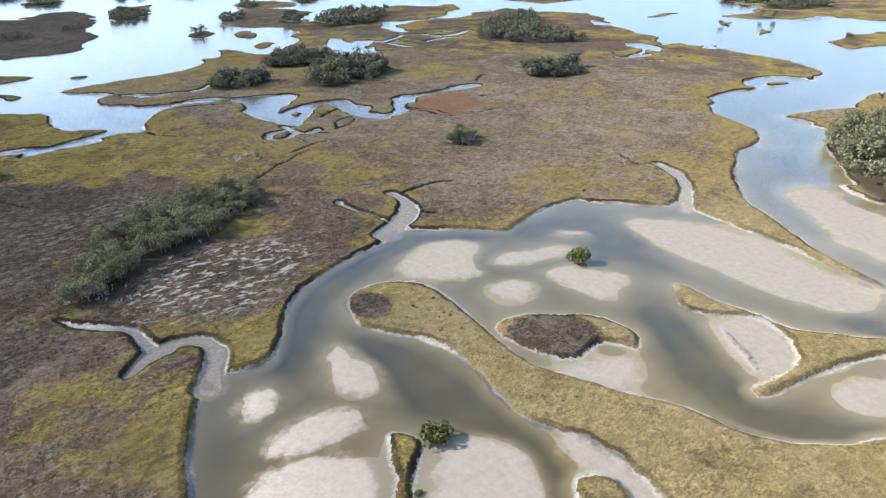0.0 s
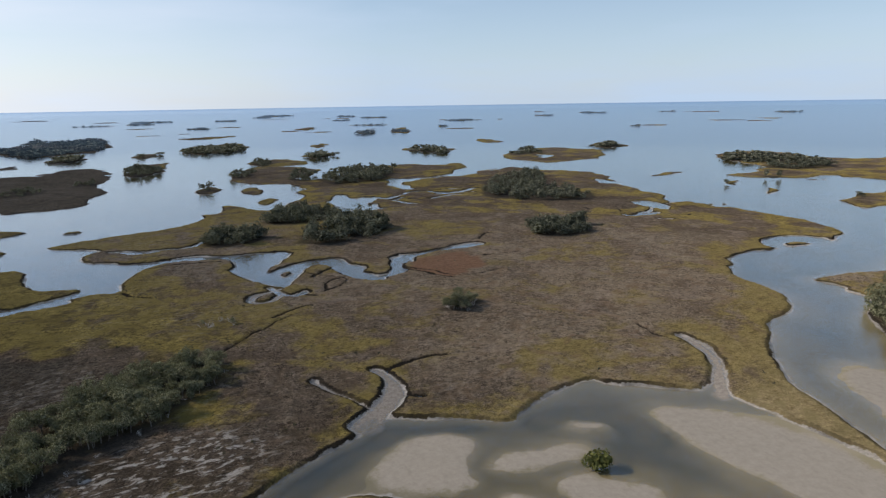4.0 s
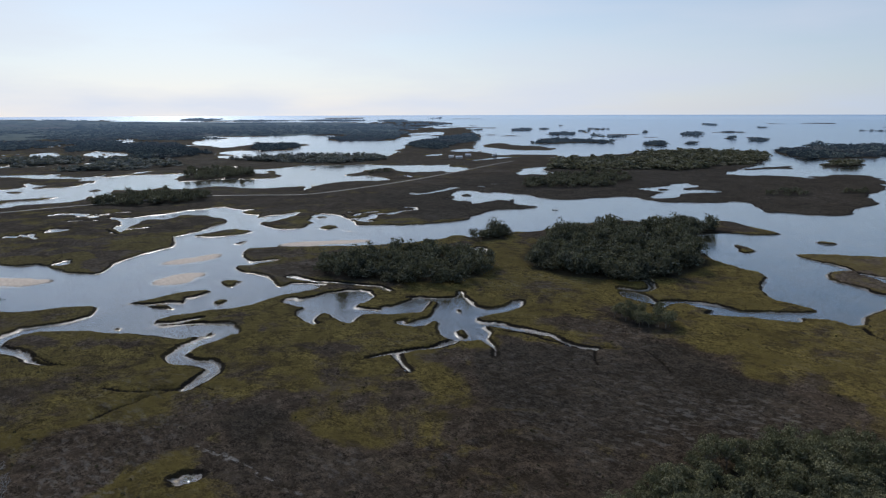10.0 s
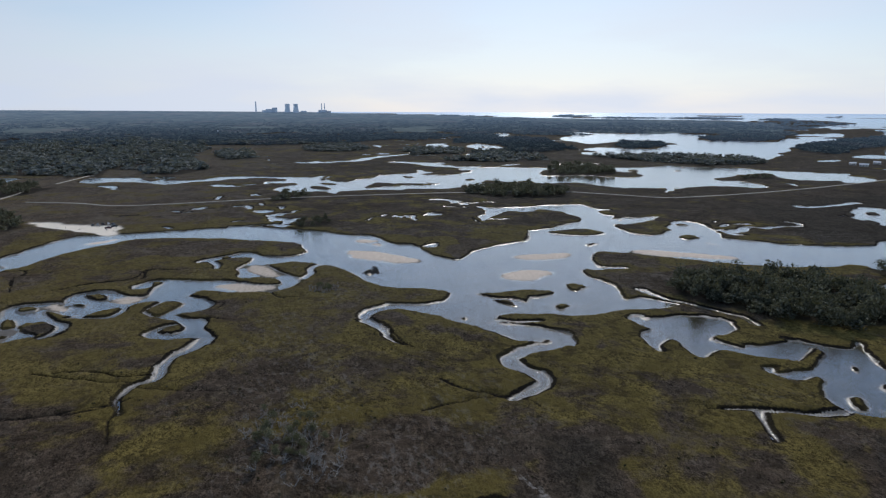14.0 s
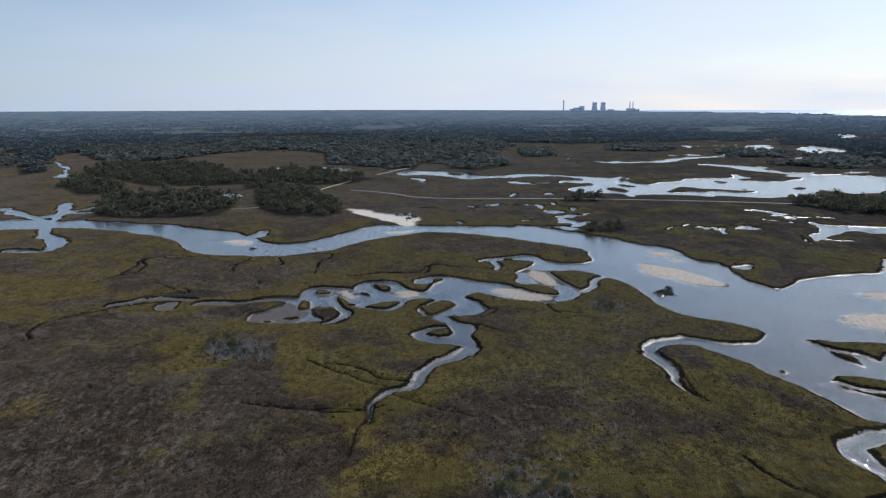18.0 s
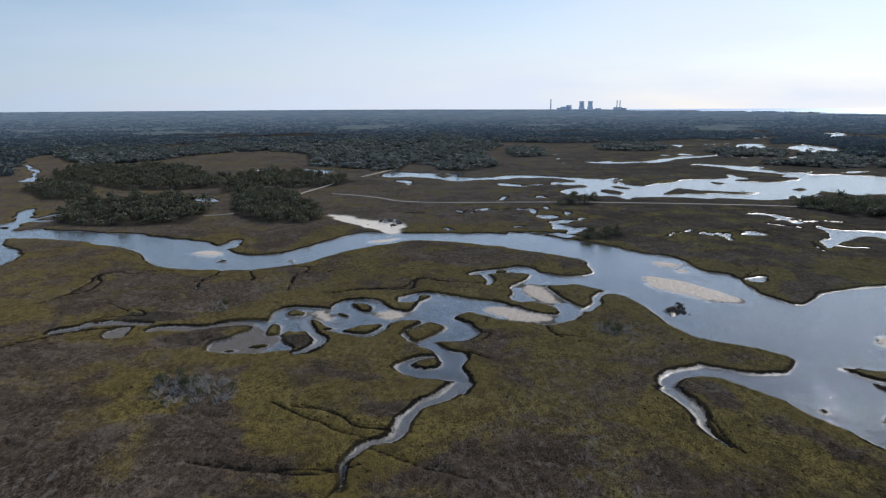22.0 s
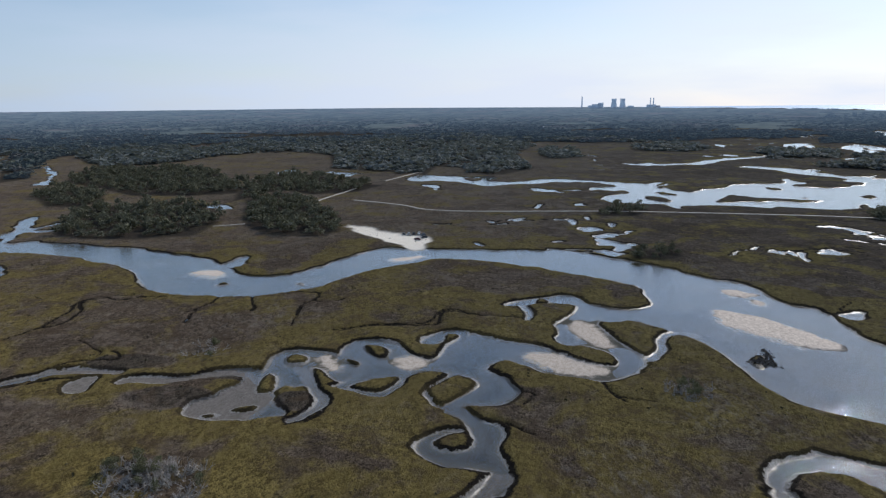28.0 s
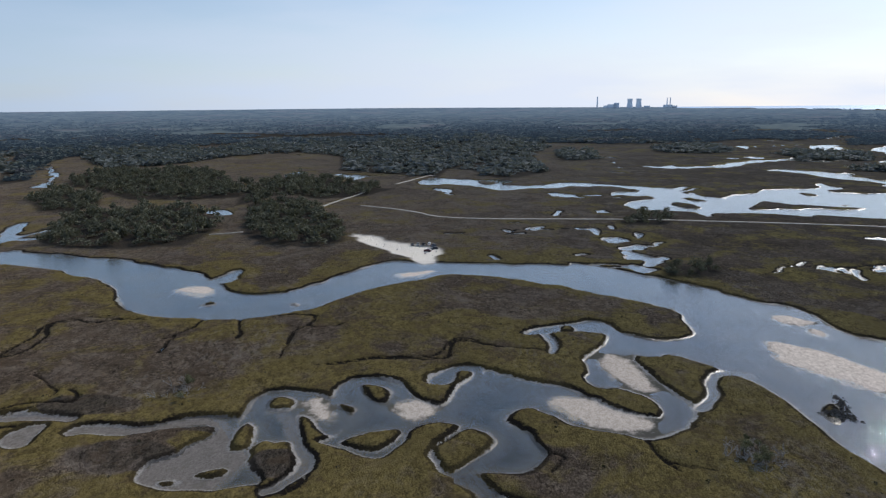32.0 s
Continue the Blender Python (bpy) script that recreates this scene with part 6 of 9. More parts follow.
WRACK = {
    "wrack_a": [(-28.1, 148.8), (-15.0, 161.9), (3.4, 164.9), (21.1, 159.1), (29.4, 148.7), (16.6, 133.5), (3.0, 122.3), (-9.4, 122.8), (-20.6, 126.3), (-29.3, 125.2)],
    "wrack_b": [(-173.5, 87.2), (-178.5, 102.0), (-165.6, 109.9), (-151.1, 105.9), (-137.7, 96.1), (-144.9, 85.4), (-158.0, 82.0)],
    "wrack_c": [(-228.3, -86.0), (-249.8, -85.1), (-242.2, -54.4), (-228.7, -23.2), (-201.7, -4.9), (-185.2, -16.3), (-184.8, -52.0)],
    "wrack_j": [(-149.0, 121.3), (-142.1, 122.3), (-132.5, 121.8), (-120.8, 122.0), (-108.8, 120.4), (-110.9, 119.6), (-121.8, 120.8), (-132.6, 120.1), (-141.3, 120.0), (-148.6, 120.1)],
    "wrack_d": [(-110.6, 219.8), (-83.2, 250.1), (-31.9, 227.3), (-23.5, 212.1), (-59.9, 181.0), (-90.4, 189.8)],
    "wrack_e": [(-99.5, 199.6), (-57.4, 212.4), (-40.3, 185.7), (-53.9, 165.4), (-86.8, 179.1)],
    "wrack_f": [(-197.2, 83.6), (-180.7, 134.7), (-158.4, 125.2), (-148.2, 97.6), (-174.1, 42.9), (-190.6, 54.7)],
    "wrack_g": [(-60.5, 141.1), (-32.0, 126.9), (-20.0, 105.6), (-30.0, 108.9), (-48.0, 121.8), (-59.6, 113.8)],
    "wrack_h": [(-260.0, -83.4), (-263.8, -50.2), (-234.9, -0.2), (-205.9, 4.9), (-206.1, -46.9)],
    "wrack_i": [(-59.6, 215.0), (-20.4, 238.8), (0.9, 222.2), (-37.7, 190.7), (-52.8, 172.5)],
}

# islets, spits and inlets of the basin below the hammocks
land([(-287.7, 237.3), (-276.8, 233.6), (-273.6, 236.0), (-278.7, 247.4), (-284.4, 243.3)])
land([(-256.7, 208.4), (-252.1, 209.7), (-256.1, 217.8), (-259.3, 218.5), (-261.4, 212.2)])
land([(-290.4, 190.7), (-283.1, 199.3), (-268.7, 201.5), (-273.5, 207.0), (-274.8, 214.1), (-275.9, 223.0), (-282.9, 223.4), (-287.8, 212.5), (-289.7, 200.1), (-293.9, 192.8)])
land([(-281.9, 191.5), (-277.9, 194.4), (-268.5, 196.2), (-266.3, 194.2), (-271.2, 191.9), (-278.2, 189.9)])
land([(-360.8, 306.4), (-360.5, 313.3), (-363.1, 319.5), (-367.7, 317.0)])
land([(-312.4, 267.6), (-301.0, 261.1), (-286.0, 260.6), (-273.5, 258.4), (-259.8, 251.3), (-252.3, 244.7), (-251.6, 255.9), (-257.7, 264.0), (-264.9, 278.2), (-283.2, 286.5), (-298.9, 282.5), (-303.2, 272.8)])
creek([(-306.2, 272.2), (-307.9, 281.1), (-304.1, 290.2)], 4, 2)
creek([(-251.8, 171.7), (-252.4, 178.7), (-246.3, 182.8), (-243.9, 191.9)], 2.2, 1.8, True)
land([(-216.7, 187.0), (-214.6, 178.0), (-215.1, 170.1), (-212.1, 162.0), (-209.0, 161.3), (-203.0, 163.1), (-195.2, 162.1), (-187.6, 159.0), (-184.2, 151.7), (-183.8, 143.2), (-180.8, 140.4), (-170.2, 152.4), (-183.4, 172.7), (-201.3, 188.8)])
land([(-195.0, 213.8), (-199.8, 217.5), (-203.5, 223.7), (-203.3, 228.1), (-197.2, 227.1), (-190.7, 220.8), (-190.8, 216.5)])
land([(-198.1, 241.2), (-200.5, 248.5), (-195.1, 254.4), (-185.9, 247.7), (-184.7, 243.5), (-190.4, 242.7), (-194.8, 240.2)])
land([(-191.8, 252.0), (-188.6, 262.2), (-184.5, 271.5), (-180.9, 266.7), (-182.7, 256.6), (-184.1, 250.5)])
land([(-165.7, 235.6), (-160.0, 234.9), (-160.7, 241.8), (-160.0, 250.8), (-163.6, 258.0), (-165.6, 263.9), (-169.6, 270.9), (-175.3, 271.8), (-172.5, 262.8), (-168.6, 253.3), (-167.6, 244.2)])
creek([(-262.7, 264.5), (-248.8, 264.7), (-236.1, 268.7), (-224.6, 271.2), (-214.0, 275.1), (-206.3, 273.6), (-200.4, 272.0)], 2.4, 1.2, True)
# pools and inlets of the marsh across the river
land([(-349.4, 409.1), (-309, 453), (-356, 524), (-400, 465)])
creek([(-355, 434), (-358, 450), (-360, 467), (-351, 468), (-356, 481)], 9, 5)
creek([(-364, 432), (-349, 428), (-340, 434)], 4, 3)
creek([(-375, 464), (-372, 476)], 5, 3)
creek([(-355, 485), (-354, 496), (-351, 504)], 5, 3)
creek([(-369, 513), (-361, 518)], 4, 3)
creek([(-375, 446), (-376, 458)], 4, 3)
creek([(-447.8, 399.1), (-423.6, 384.4), (-421.8, 395.6), (-422.5, 412.8), (-428, 430)], 7, 4)
water([(-400.3, 418.6), (-400, 432), (-386, 434), (-361.9, 414.0), (-336.7, 386.9), (-339.7, 400.3), (-366, 430), (-383, 442), (-397, 444), (-409, 437)])
land([(-360.9, 385.9), (-347.7, 384.8), (-348.9, 398.7), (-360.4, 404.5), (-364.8, 396.1)])
land([(-339, 537), (-301, 559), (-316, 593), (-333, 656), (-372, 712), (-420, 659)])
water([(-364, 584), (-389, 640), (-381, 655), (-359, 646), (-344, 643), (-346, 667), (-327, 636), (-313, 596), (-323, 589), (-319, 567), (-341, 575), (-355, 577)])
creek([(-428, 605), (-413, 600), (-407, 621), (-406, 651), (-416, 676)], 9, 6)
land([(-362, 600), (-353, 616), (-367, 632), (-373, 626)])
land([(-347, 566), (-329, 569), (-332, 586), (-350, 584)])
water([(-428, 865), (-436, 925), (-447, 1003), (-417, 911), (-412, 851)])
# tide pools beside the sand road
creek([(-799, 129), (-801, 137), (-791, 145)], 6, 3)
creek([(-794, 180), (-796, 190)], 5, 3)
creek([(-712, 152), (-709, 159)], 4, 3)
creek([(-592, 137), (-593, 142), (-594, 148)], 6, 3)
creek([(-571, 142), (-569, 152)], 5, 3)
creek([(-546, 142), (-545, 151), (-540, 155), (-547, 161)], 8, 5)
creek([(-617, 75), (-619, 80)], 4, 3)
creek([(-633, 95), (-633, 103)], 4, 3)
creek([(-665, 74), (-666, 82)], 4, 3)
creek([(-633, 119), (-628, 123)], 3, 2)
creek([(-623, 131), (-615, 133)], 4, 3)
creek([(-833, 15), (-819, 22)], 5, 3)
creek([(-1106, 240), (-1088, 253)], 5, 4)
creek([(-1026, 218), (-1026, 242)], 5, 4)
creek([(-836, 253), (-852, 266), (-865, 274)], 6, 4)
creek([(-556, 113), (-557, 118)], 4, 3)
creek([(-522, 235), (-522, 241)], 4, 3)
creek([(-517, 265), (-517, 273)], 5, 3)

# branching inlet of the western bank
land([(-596, 342), (-551, 381), (-528, 406), (-517, 420), (-439.8, 368.5), (-430.1, 335.0), (-422.5, 304.1), (-438.1, 290.9), (-462.6, 278.8), (-521, 301)])
water([(-520, 402), (-519, 422), (-507, 423), (-471, 406), (-440.0, 396.5), (-406.1, 366.9), (-435.6, 367.4), (-462.4, 376.9), (-486, 379), (-491, 374), (-507, 375), (-498, 360), (-502, 348), (-513, 341), (-507, 327), (-496, 313), (-484, 298), (-473, 287), (-488, 294), (-502, 306), (-504, 315), (-529, 322), (-550, 326), (-530, 331), (-529, 341), (-522, 356), (-524, 368), (-528, 389)])
creek([(-560, 323), (-566, 333), (-568, 341)], 5, 3)
creek([(-481, 300), (-478, 306), (-474, 313)], 4, 3)
creek([(-607, 311), (-601, 321), (-582, 329)], 4, 2)
creek([(-568, 348), (-561, 354)], 4, 3)
creek([(-523, 271), (-521, 273), (-518, 275)], 6, 5)
ditch([(-520, 232), (-522, 250), (-527, 263), (-537, 279), (-530, 298), (-520, 312)], 3)
creek([(-421.0, 381.8), (-433.9, 403.5), (-430.2, 413.6), (-429, 434)], 6, 3)
# open water, keys and bays off the north-eastern marsh
water([(-1240, 2223), (-773, 2746), (54, 3409), (36, 2123), (-126, 1837), (-194, 1658), (-191, 1542), (-252, 1600), (-460, 1503), (-556, 1622), (-638, 1574), (-869, 1612)])
land([(-195, 1677), (-122, 1440), (-89, 1397), (27, 1519), (36, 2135), (-38, 2007), (-125, 1829), (-162, 1752)])
water([(-225, 780), (-208, 816), (-208, 857), (-183, 876), (-185, 838), (-202, 784), (-202, 758), (-185, 778), (-163, 808), (-140, 802), (-159, 763), (-172, 743), (-174, 713), (-195, 700), (-195, 732), (-190, 750), (-214, 763)])
water([(-180, 1030), (-166, 1089), (-107, 1172), (-59, 1172), (-54, 1087), (-68, 1088), (-98, 1086), (-105, 1044), (-142, 1033)])
creek([(-106, 1050), (-87, 1041), (-63, 1023)], 14, 8)
land([(-169, 1081), (-156, 1131), (-136, 1175), (-113, 1228), (-111, 1183), (-138, 1130)])
water([(-431, 872), (-443, 933), (-434, 957), (-451, 1031), (-421, 946), (-380, 887), (-408, 871)])
water([(-529, 824), (-521, 863), (-528, 919), (-570, 925), (-594, 925)])
creek([(-610, 1077), (-609, 1122), (-599, 1155)], 16, 12)
land([(-811, 1714), (-747, 1712), (-715, 1851), (-625, 1819), (-650, 1931), (-751, 1966), (-865, 2051), (-853, 1863)])
land([(-514, 1769), (-459, 1748), (-454, 1839), (-516, 1963), (-543, 1906)])
land([(-609, 2562), (-552, 2532), (-524, 2660), (-605, 2775)])
land([(-409, 2291), (-376, 2285), (-361, 2339), (-395, 2373)])
land([(-315, 2180), (-275, 2138), (-257, 2235), (-303, 2347)])
land([(-152, 1941), (-119, 1927), (-89, 2011), (-123, 2102)])
land([(-1066, 2339), (-980, 2321), (-955, 2458), (-1080, 2556)])
land([(-1359, 2626), (-1289, 2625), (-1284, 2740), (-1395, 2840)])
land([(-439, 1885), (-412, 1882), (-401, 1926), (-431, 1949)])
land([(-884, 2340), (-852, 2330), (-843, 2390), (-888, 2428)])
land([(-783, 2665), (-756, 2645), (-753, 2711), (-789, 2760)])

# cuts and islets of the eastern creek
land([(76.9, 327.9), (78.0, 317.4), (86.5, 325.5), (83.6, 331.5)])
ditch([(92.3, 312.5), (98.5, 317.9), (112.5, 329.1), (118.3, 338.7)], 2.4)
ditch([(90.3, 285.9), (93.4, 294.3), (99.5, 299.7), (108.4, 301.9)], 2)
ditch([(217.3, 345.3), (229.4, 357.8), (237.5, 362.1)], 2.4)
ditch([(63.0, 282.9), (69.2, 288.7), (75.8, 284.9), (82.3, 277.9)], 3)
ditch([(56.0, 253.7), (63.0, 259.3), (69.9, 263.7), (75.2, 263.3)], 3)
ditch([(12.8, 401.0), (36.5, 394.3), (58.8, 381.4), (77.2, 385.2), (106.4, 381.2)], 2.6)
ditch([(17.9, 378.7), (28.5, 382.0), (54.3, 375.0)], 2)
ditch([(1.1, 330.2), (6.2, 320.1), (13.9, 314.8)], 2)
ditch([(196.0, 304.4), (206.8, 303.3), (218.9, 301.0)], 2)
ditch([(141.8, 304.4), (146.3, 285.6), (154.9, 270.8)], 2)

silt([(-337.9, -89.3), (-357.9, -70.6), (-356.5, -43.8), (-339.9, -16.4), (-322.8, -4.8), (-308.5, -8.9), (-303.5, -33.0), (-318.1, -62.1)])

# low outer keys scattered over the shallows
keys = np.random.default_rng(21)
WOODED = []
for _ in range(70):
    yaw, r = keys.uniform(-58, 40), 2100 * 1.9 ** keys.random()
    a, long, deep = radians(yaw), r * keys.uniform(0.006, 0.03), r * keys.uniform(0.010, 0.02)
    c = np.array([HUB[0] - r * math.sin(a), HUB[1] + r * math.cos(a)])
    u, v = np.array([math.cos(a), math.sin(a)]), np.array([-math.sin(a), math.cos(a)])
    ring = [c + u * long * math.cos(q) * keys.uniform(0.7, 1.2) + v * deep * math.sin(q) * keys.uniform(0.7, 1.2)
            for q in np.linspace(0, 6.283, 11)[:-1]]
    land(ring)
    if keys.random() < 0.4:
        WOODED.append(ring)

for _ in range(85):
    a, r = radians(keys.uniform(30, 74)), 2300 * 2.0 ** keys.random()
    long, deep = r * keys.uniform(0.012, 0.05), r * keys.uniform(0.010, 0.03)
    c = np.array([HUB[0] - r * math.sin(a), HUB[1] + r * math.cos(a)])
    u, v = np.array([math.cos(a), math.sin(a)]), np.array([-math.sin(a), math.cos(a)])
    ring = [c + u * long * math.cos(q) * keys.uniform(0.7, 1.2) + v * deep * math.sin(q) * keys.uniform(0.7, 1.2)
            for q in np.linspace(0, 6.283, 11)[:-1]]
    land(ring)
    if keys.random() < 0.3:
        WOODED.append(ring)

# small pools left by the tide, in chains over the outer marsh
pools = np.random.default_rng(33)
for _ in range(34):
    yaw, r = pools.uniform(36, 104), 1250 * 1.9 ** pools.random()
    a = radians(yaw)
    x, y, turn = HUB[0] - r * math.sin(a), HUB[1] + r * math.cos(a), pools.uniform(0, 6.28)
    for _ in range(int(pools.integers(2, 5))):
        turn += pools.normal() * 0.6
        long = pools.uniform(3, 9) * (1 + r / 900)
        line = [(x, y), (x + long * math.cos(turn) + pools.normal(), y + long * math.sin(turn)), (x + 2 * long * math.cos(turn + 0.4), y + 2 * long * math.sin(turn + 0.4))]
        creek(line, pools.uniform(1.0, 3.0) * (1 + r / 1200), 0.8)
        x, y = x + 3.2 * long * math.cos(turn) + pools.normal() * 5, y + 3.2 * long * math.sin(turn) + pools.normal() * 5

# ---- ground: one sheet of marsh, banks, bars and river bed ----
GROVES = {
    "hedge": [(-44.7, 148.7), (-41.8, 161.4), (-33.6, 177.8), (-23.9, 197.6), (-9.5, 211.3), (8.6, 216.0), (23.2, 221.0), (26.5, 205.8), (20.6, 194.6), (9.1, 184.6), (-1.4, 172.0), (-14.1, 165.6), (-25.6, 156.7), (-33.1, 148.5), (-40.8, 144.8)],
    "hammock_a": [(-175.8, 372.9), (-189, 421), (-184, 458), (-155, 498), (-126, 516), (-105, 503), (-85, 445), (-75.9, 413.7), (-84.7, 377.3), (-100.7, 358.8), (-118.9, 348.9), (-136.7, 345.4), (-156.2, 351.2)],
    "hammock_a2": [(-140, 521), (-122, 535), (-86, 538), (-84, 524), (-103, 503), (-127, 504)],
    "hammock_a3": [(-241, 428), (-245, 451), (-225, 446), (-212, 418), (-224, 413)],
    "hammock_b": [(-267.2, 288.9), (-268.5, 309.7), (-258.7, 330.2), (-232.6, 354.8), (-211.4, 368.4), (-186.9, 346.8), (-175.3, 320.0), (-183.1, 303.6), (-206.5, 284.9), (-228.6, 274.4), (-247.9, 275.5)],
    "clump_a": [(108, 487), (125, 511), (162, 529), (168, 496), (148, 469), (119, 470)],
    "clump_b": [(108.8, 397.2), (125, 428), (159, 451), (181, 434), (179, 412), (155.1, 387.5), (125.1, 380.9)],
    "clump_c": [(53, 422), (61, 445), (86, 450), (96, 429), (84, 415), (61, 413)],
    "clump_d": [(234, 748), (273, 805), (340, 813), (354, 780), (296, 692), (237, 681)],
    "clump_e": [(264.4, 349.7), (287.5, 366.4), (309.3, 345.5), (295.4, 323.0), (271.8, 319.7), (258.7, 328.7)],
    "clump_f": [(346, 538), (418, 612), (450, 600), (415, 523), (425, 464), (399, 434), (361, 453), (333, 487)],
    "clump_g": [(261.7, 123.6), (289.6, 138.5), (318.4, 138.4), (343.4, 115.6), (227.3, 58.6), (223.4, 70.5), (238.0, 93.7), (254.8, 108.6)],
    "clump_h": [(84, 705), (108, 740), (113, 714), (94, 690)],
    "clump_i": [(29, 955), (60, 1050), (93, 1015), (78, 933), (52, 910)],
    "clump_j": [(154, 1358), (199, 1469), (307, 1497), (294, 1377), (216, 1266), (163, 1289)],
    "clump_k": [(201, 985), (242, 1042), (250, 1000), (220, 947)],
    "clump_l": [(316, 1080), (376, 1147), (388, 1096), (330, 1034)],
    "clump_m": [(142, 829), (175, 884), (187, 853), (161, 814)],
    "clump_n": [(330, 515), (390, 608), (461, 667), (501, 664), (371, 487), (329, 489)],
    "clump_q": [(-162, 1436), (-90, 1601), (38, 1712), (57, 1628), (-32, 1501), (-115, 1392)],
    "clump_t": [(536, 1104), (601, 1176), (603, 1122), (538, 1034)],
    "clump_u": [(729, 1878), (822, 1933), (721, 1746)],
    "clump_v": [(846, 1891), (961, 1979), (861, 1785)],
    "clump_w": [(-72, 1285), (-17, 1344), (-21, 1248)],
    "clump_x": [(65, 1269), (120, 1327), (91, 1221)],
    "clump_y": [(206, 761), (238, 835), (256, 820), (250, 758), (216, 733)],
    "clump_z": [(-92.1, 289.4), (-87.3, 301.2), (-73.9, 302.8), (-64.1, 288.7), (-73.9, 280.4)],
    "scrub_a": [(123.0, 224.5), (131.8, 231.2), (143.1, 232.1), (144.3, 225.1), (131.4, 218.8)],
    "wood_x1": [(-640, 354), (-669, 402), (-652, 456), (-600, 473), (-555, 436), (-579, 378)],
    "f9_wood_a": [(-3664, 1919), (-3324, 2093), (-2754, 2110), (-2797, 2446), (-2527, 2795), (-2302, 3318), (-2008, 3247), (-1819, 2435), (-1817, 2074), (-1952, 1818), (-2034, 1576), (-1927, 1376), (-2249, 1388), (-2442, 1284)],
    "f9_wood_b": [(-2074, 1092), (-1862, 1097), (-1628, 1164), (-1364, 1008), (-1162, 874), (-1120, 752), (-1208, 761), (-1397, 871), (-1553, 859), (-1533, 809)],
    "f9_wood_c": [(-1072, 869), (-996, 932), (-956, 1020), (-866, 1061), (-766, 985), (-795, 889), (-877, 836), (-972, 822)],
    "f9_wood_d": [(-1372, 1177), (-1472, 1306), (-1328, 1296), (-1214, 1216), (-1171, 1095), (-1192, 1023)],
    "f9_wood_e": [(-1511, 1637), (-1655, 2115), (-1424, 1940), (-1313, 1603)],
    "f9_wood_f": [(-959, 1330), (-1194, 1773), (-1343, 2282), (-1028, 1770), (-914, 1478), (-872, 1297)],
    "f9_wood_g": [(-806, 577), (-889, 659), (-818, 705), (-749, 662), (-772, 612), (-763, 571)],
    "nw_a": [(-2036, -1287), (-1693, -983), (-1551, -815), (-1342, -684), (-1390, -728), (-1190, -662), (-945, -511), (-902, -518)],
    "nw_b": [(-1839, -969), (-1432, -660), (-1369, -483), (-1337, -408), (-1206, -416), (-1125, -449), (-1116, -501), (-1184, -577), (-1342, -684)],
    "nw_c": [(-986, -475), (-1087, -496), (-1065, -397), (-1108, -381), (-1023, -304), (-901, -222), (-799, -185), (-778, -227), (-781, -287), (-838, -348), (-901, -427)],
    "nw_d": [(-801, -407), (-854, -417), (-819, -341), (-742, -297), (-707, -302), (-713, -332)],
    "nw_e": [(-610, -257), (-695, -289), (-728, -259), (-739, -225), (-680, -162), (-622, -139), (-575, -138), (-562, -172), (-566, -210), (-581, -238)],
    "nw_f": [(-749, -159), (-797, -135), (-721, -90), (-655, -53), (-587, -38), (-570, -57), (-581, -90), (-613, -113)],
    "nw_g": [(-940, -201), (-1001, -187), (-943, -118), (-864, -71), (-862, -40), (-799, -65), (-787, -105), (-828, -150), (-744, -168), (-805, -187)],
    "nw_h": [(-1418, -503), (-1962, -543), (-1934, -319), (-2105, -59), (-2090, 49), (-1051, 52), (-1082, 7), (-971, -1), (-1023, -78), (-1064, -141), (-1319, -197), (-1487, -367), (-1319, -402)],
    "ne_a": [(-2090, 49), (-1876, 154), (-1571, 195), (-1316, 141), (-1045, 146), (-965, 96), (-1001, 52)],
    "ne_b": [(-1313, 180), (-1454, 211), (-1398, 262), (-1228, 241), (-1210, 184)],
    "ne_c": [(-2606, 47), (-2730, 238), (-2409, 385), (-2025, 518), (-1912, 598), (-2103, 732), (-2181, 959), (-1829, 810), (-1670, 527), (-1621, 334), (-1706, 208)],
    "ne_d": [(-1492, 379), (-1604, 493), (-1476, 545), (-1349, 482), (-1414, 413)],
    "ne_e": [(-1325, 547), (-1414, 633), (-1312, 697), (-1197, 627), (-1180, 566)],
    "ne_f": [(-1160, 646), (-1242, 729), (-1183, 808), (-1034, 709), (-1014, 622), (-1069, 606)],
    "k9_a": [(-444, 1424), (-372, 1591), (-290, 1703), (-203, 1597), (-174, 1332), (-254, 1295), (-345, 1272)],
    "k9_b": [(-454, 1035), (-484, 1208), (-398, 1277), (-329, 1132), (-319, 1030), (-390, 964)],
    "k9_c": [(-351, 737), (-359, 866), (-303, 947), (-260, 843), (-291, 786), (-330, 728)],
    "k9_d": [(-301, 1038), (-299, 1187), (-238, 1215), (-213, 1114), (-237, 1019)],
    "k9_e": [(-146, 1559), (-83, 1794), (20, 2065), (66, 1860), (11, 1630), (-94, 1524)],
    "wood_x6": [(-239, 412), (-254, 446), (-255, 475), (-239, 471), (-219, 435), (-218, 413), (-225, 401)],
    "l1_a": [(-414, 955), (-453, 1105), (-385, 1210), (-410, 1322), (-327, 1391), (-253, 1520), (-182, 1437), (-158, 1253), (-219, 1121), (-318, 1001)],
    "l1_b": [(-338, 709), (-355, 778), (-327, 820), (-274, 820), (-252, 776), (-294, 723)],
    "l1_c": [(-91, 776), (-88, 825), (-68, 849), (-50, 830), (-53, 794)],
    "l1_d": [(-26, 833), (-20, 873), (-1, 890), (2, 856)],
    "l1_e": [(-109, 1443), (-59, 1590), (30, 1855), (26, 1561), (-36, 1469)],
    "l1_f": [(-67, 1238), (-48, 1318), (-9, 1327), (-29, 1236)],
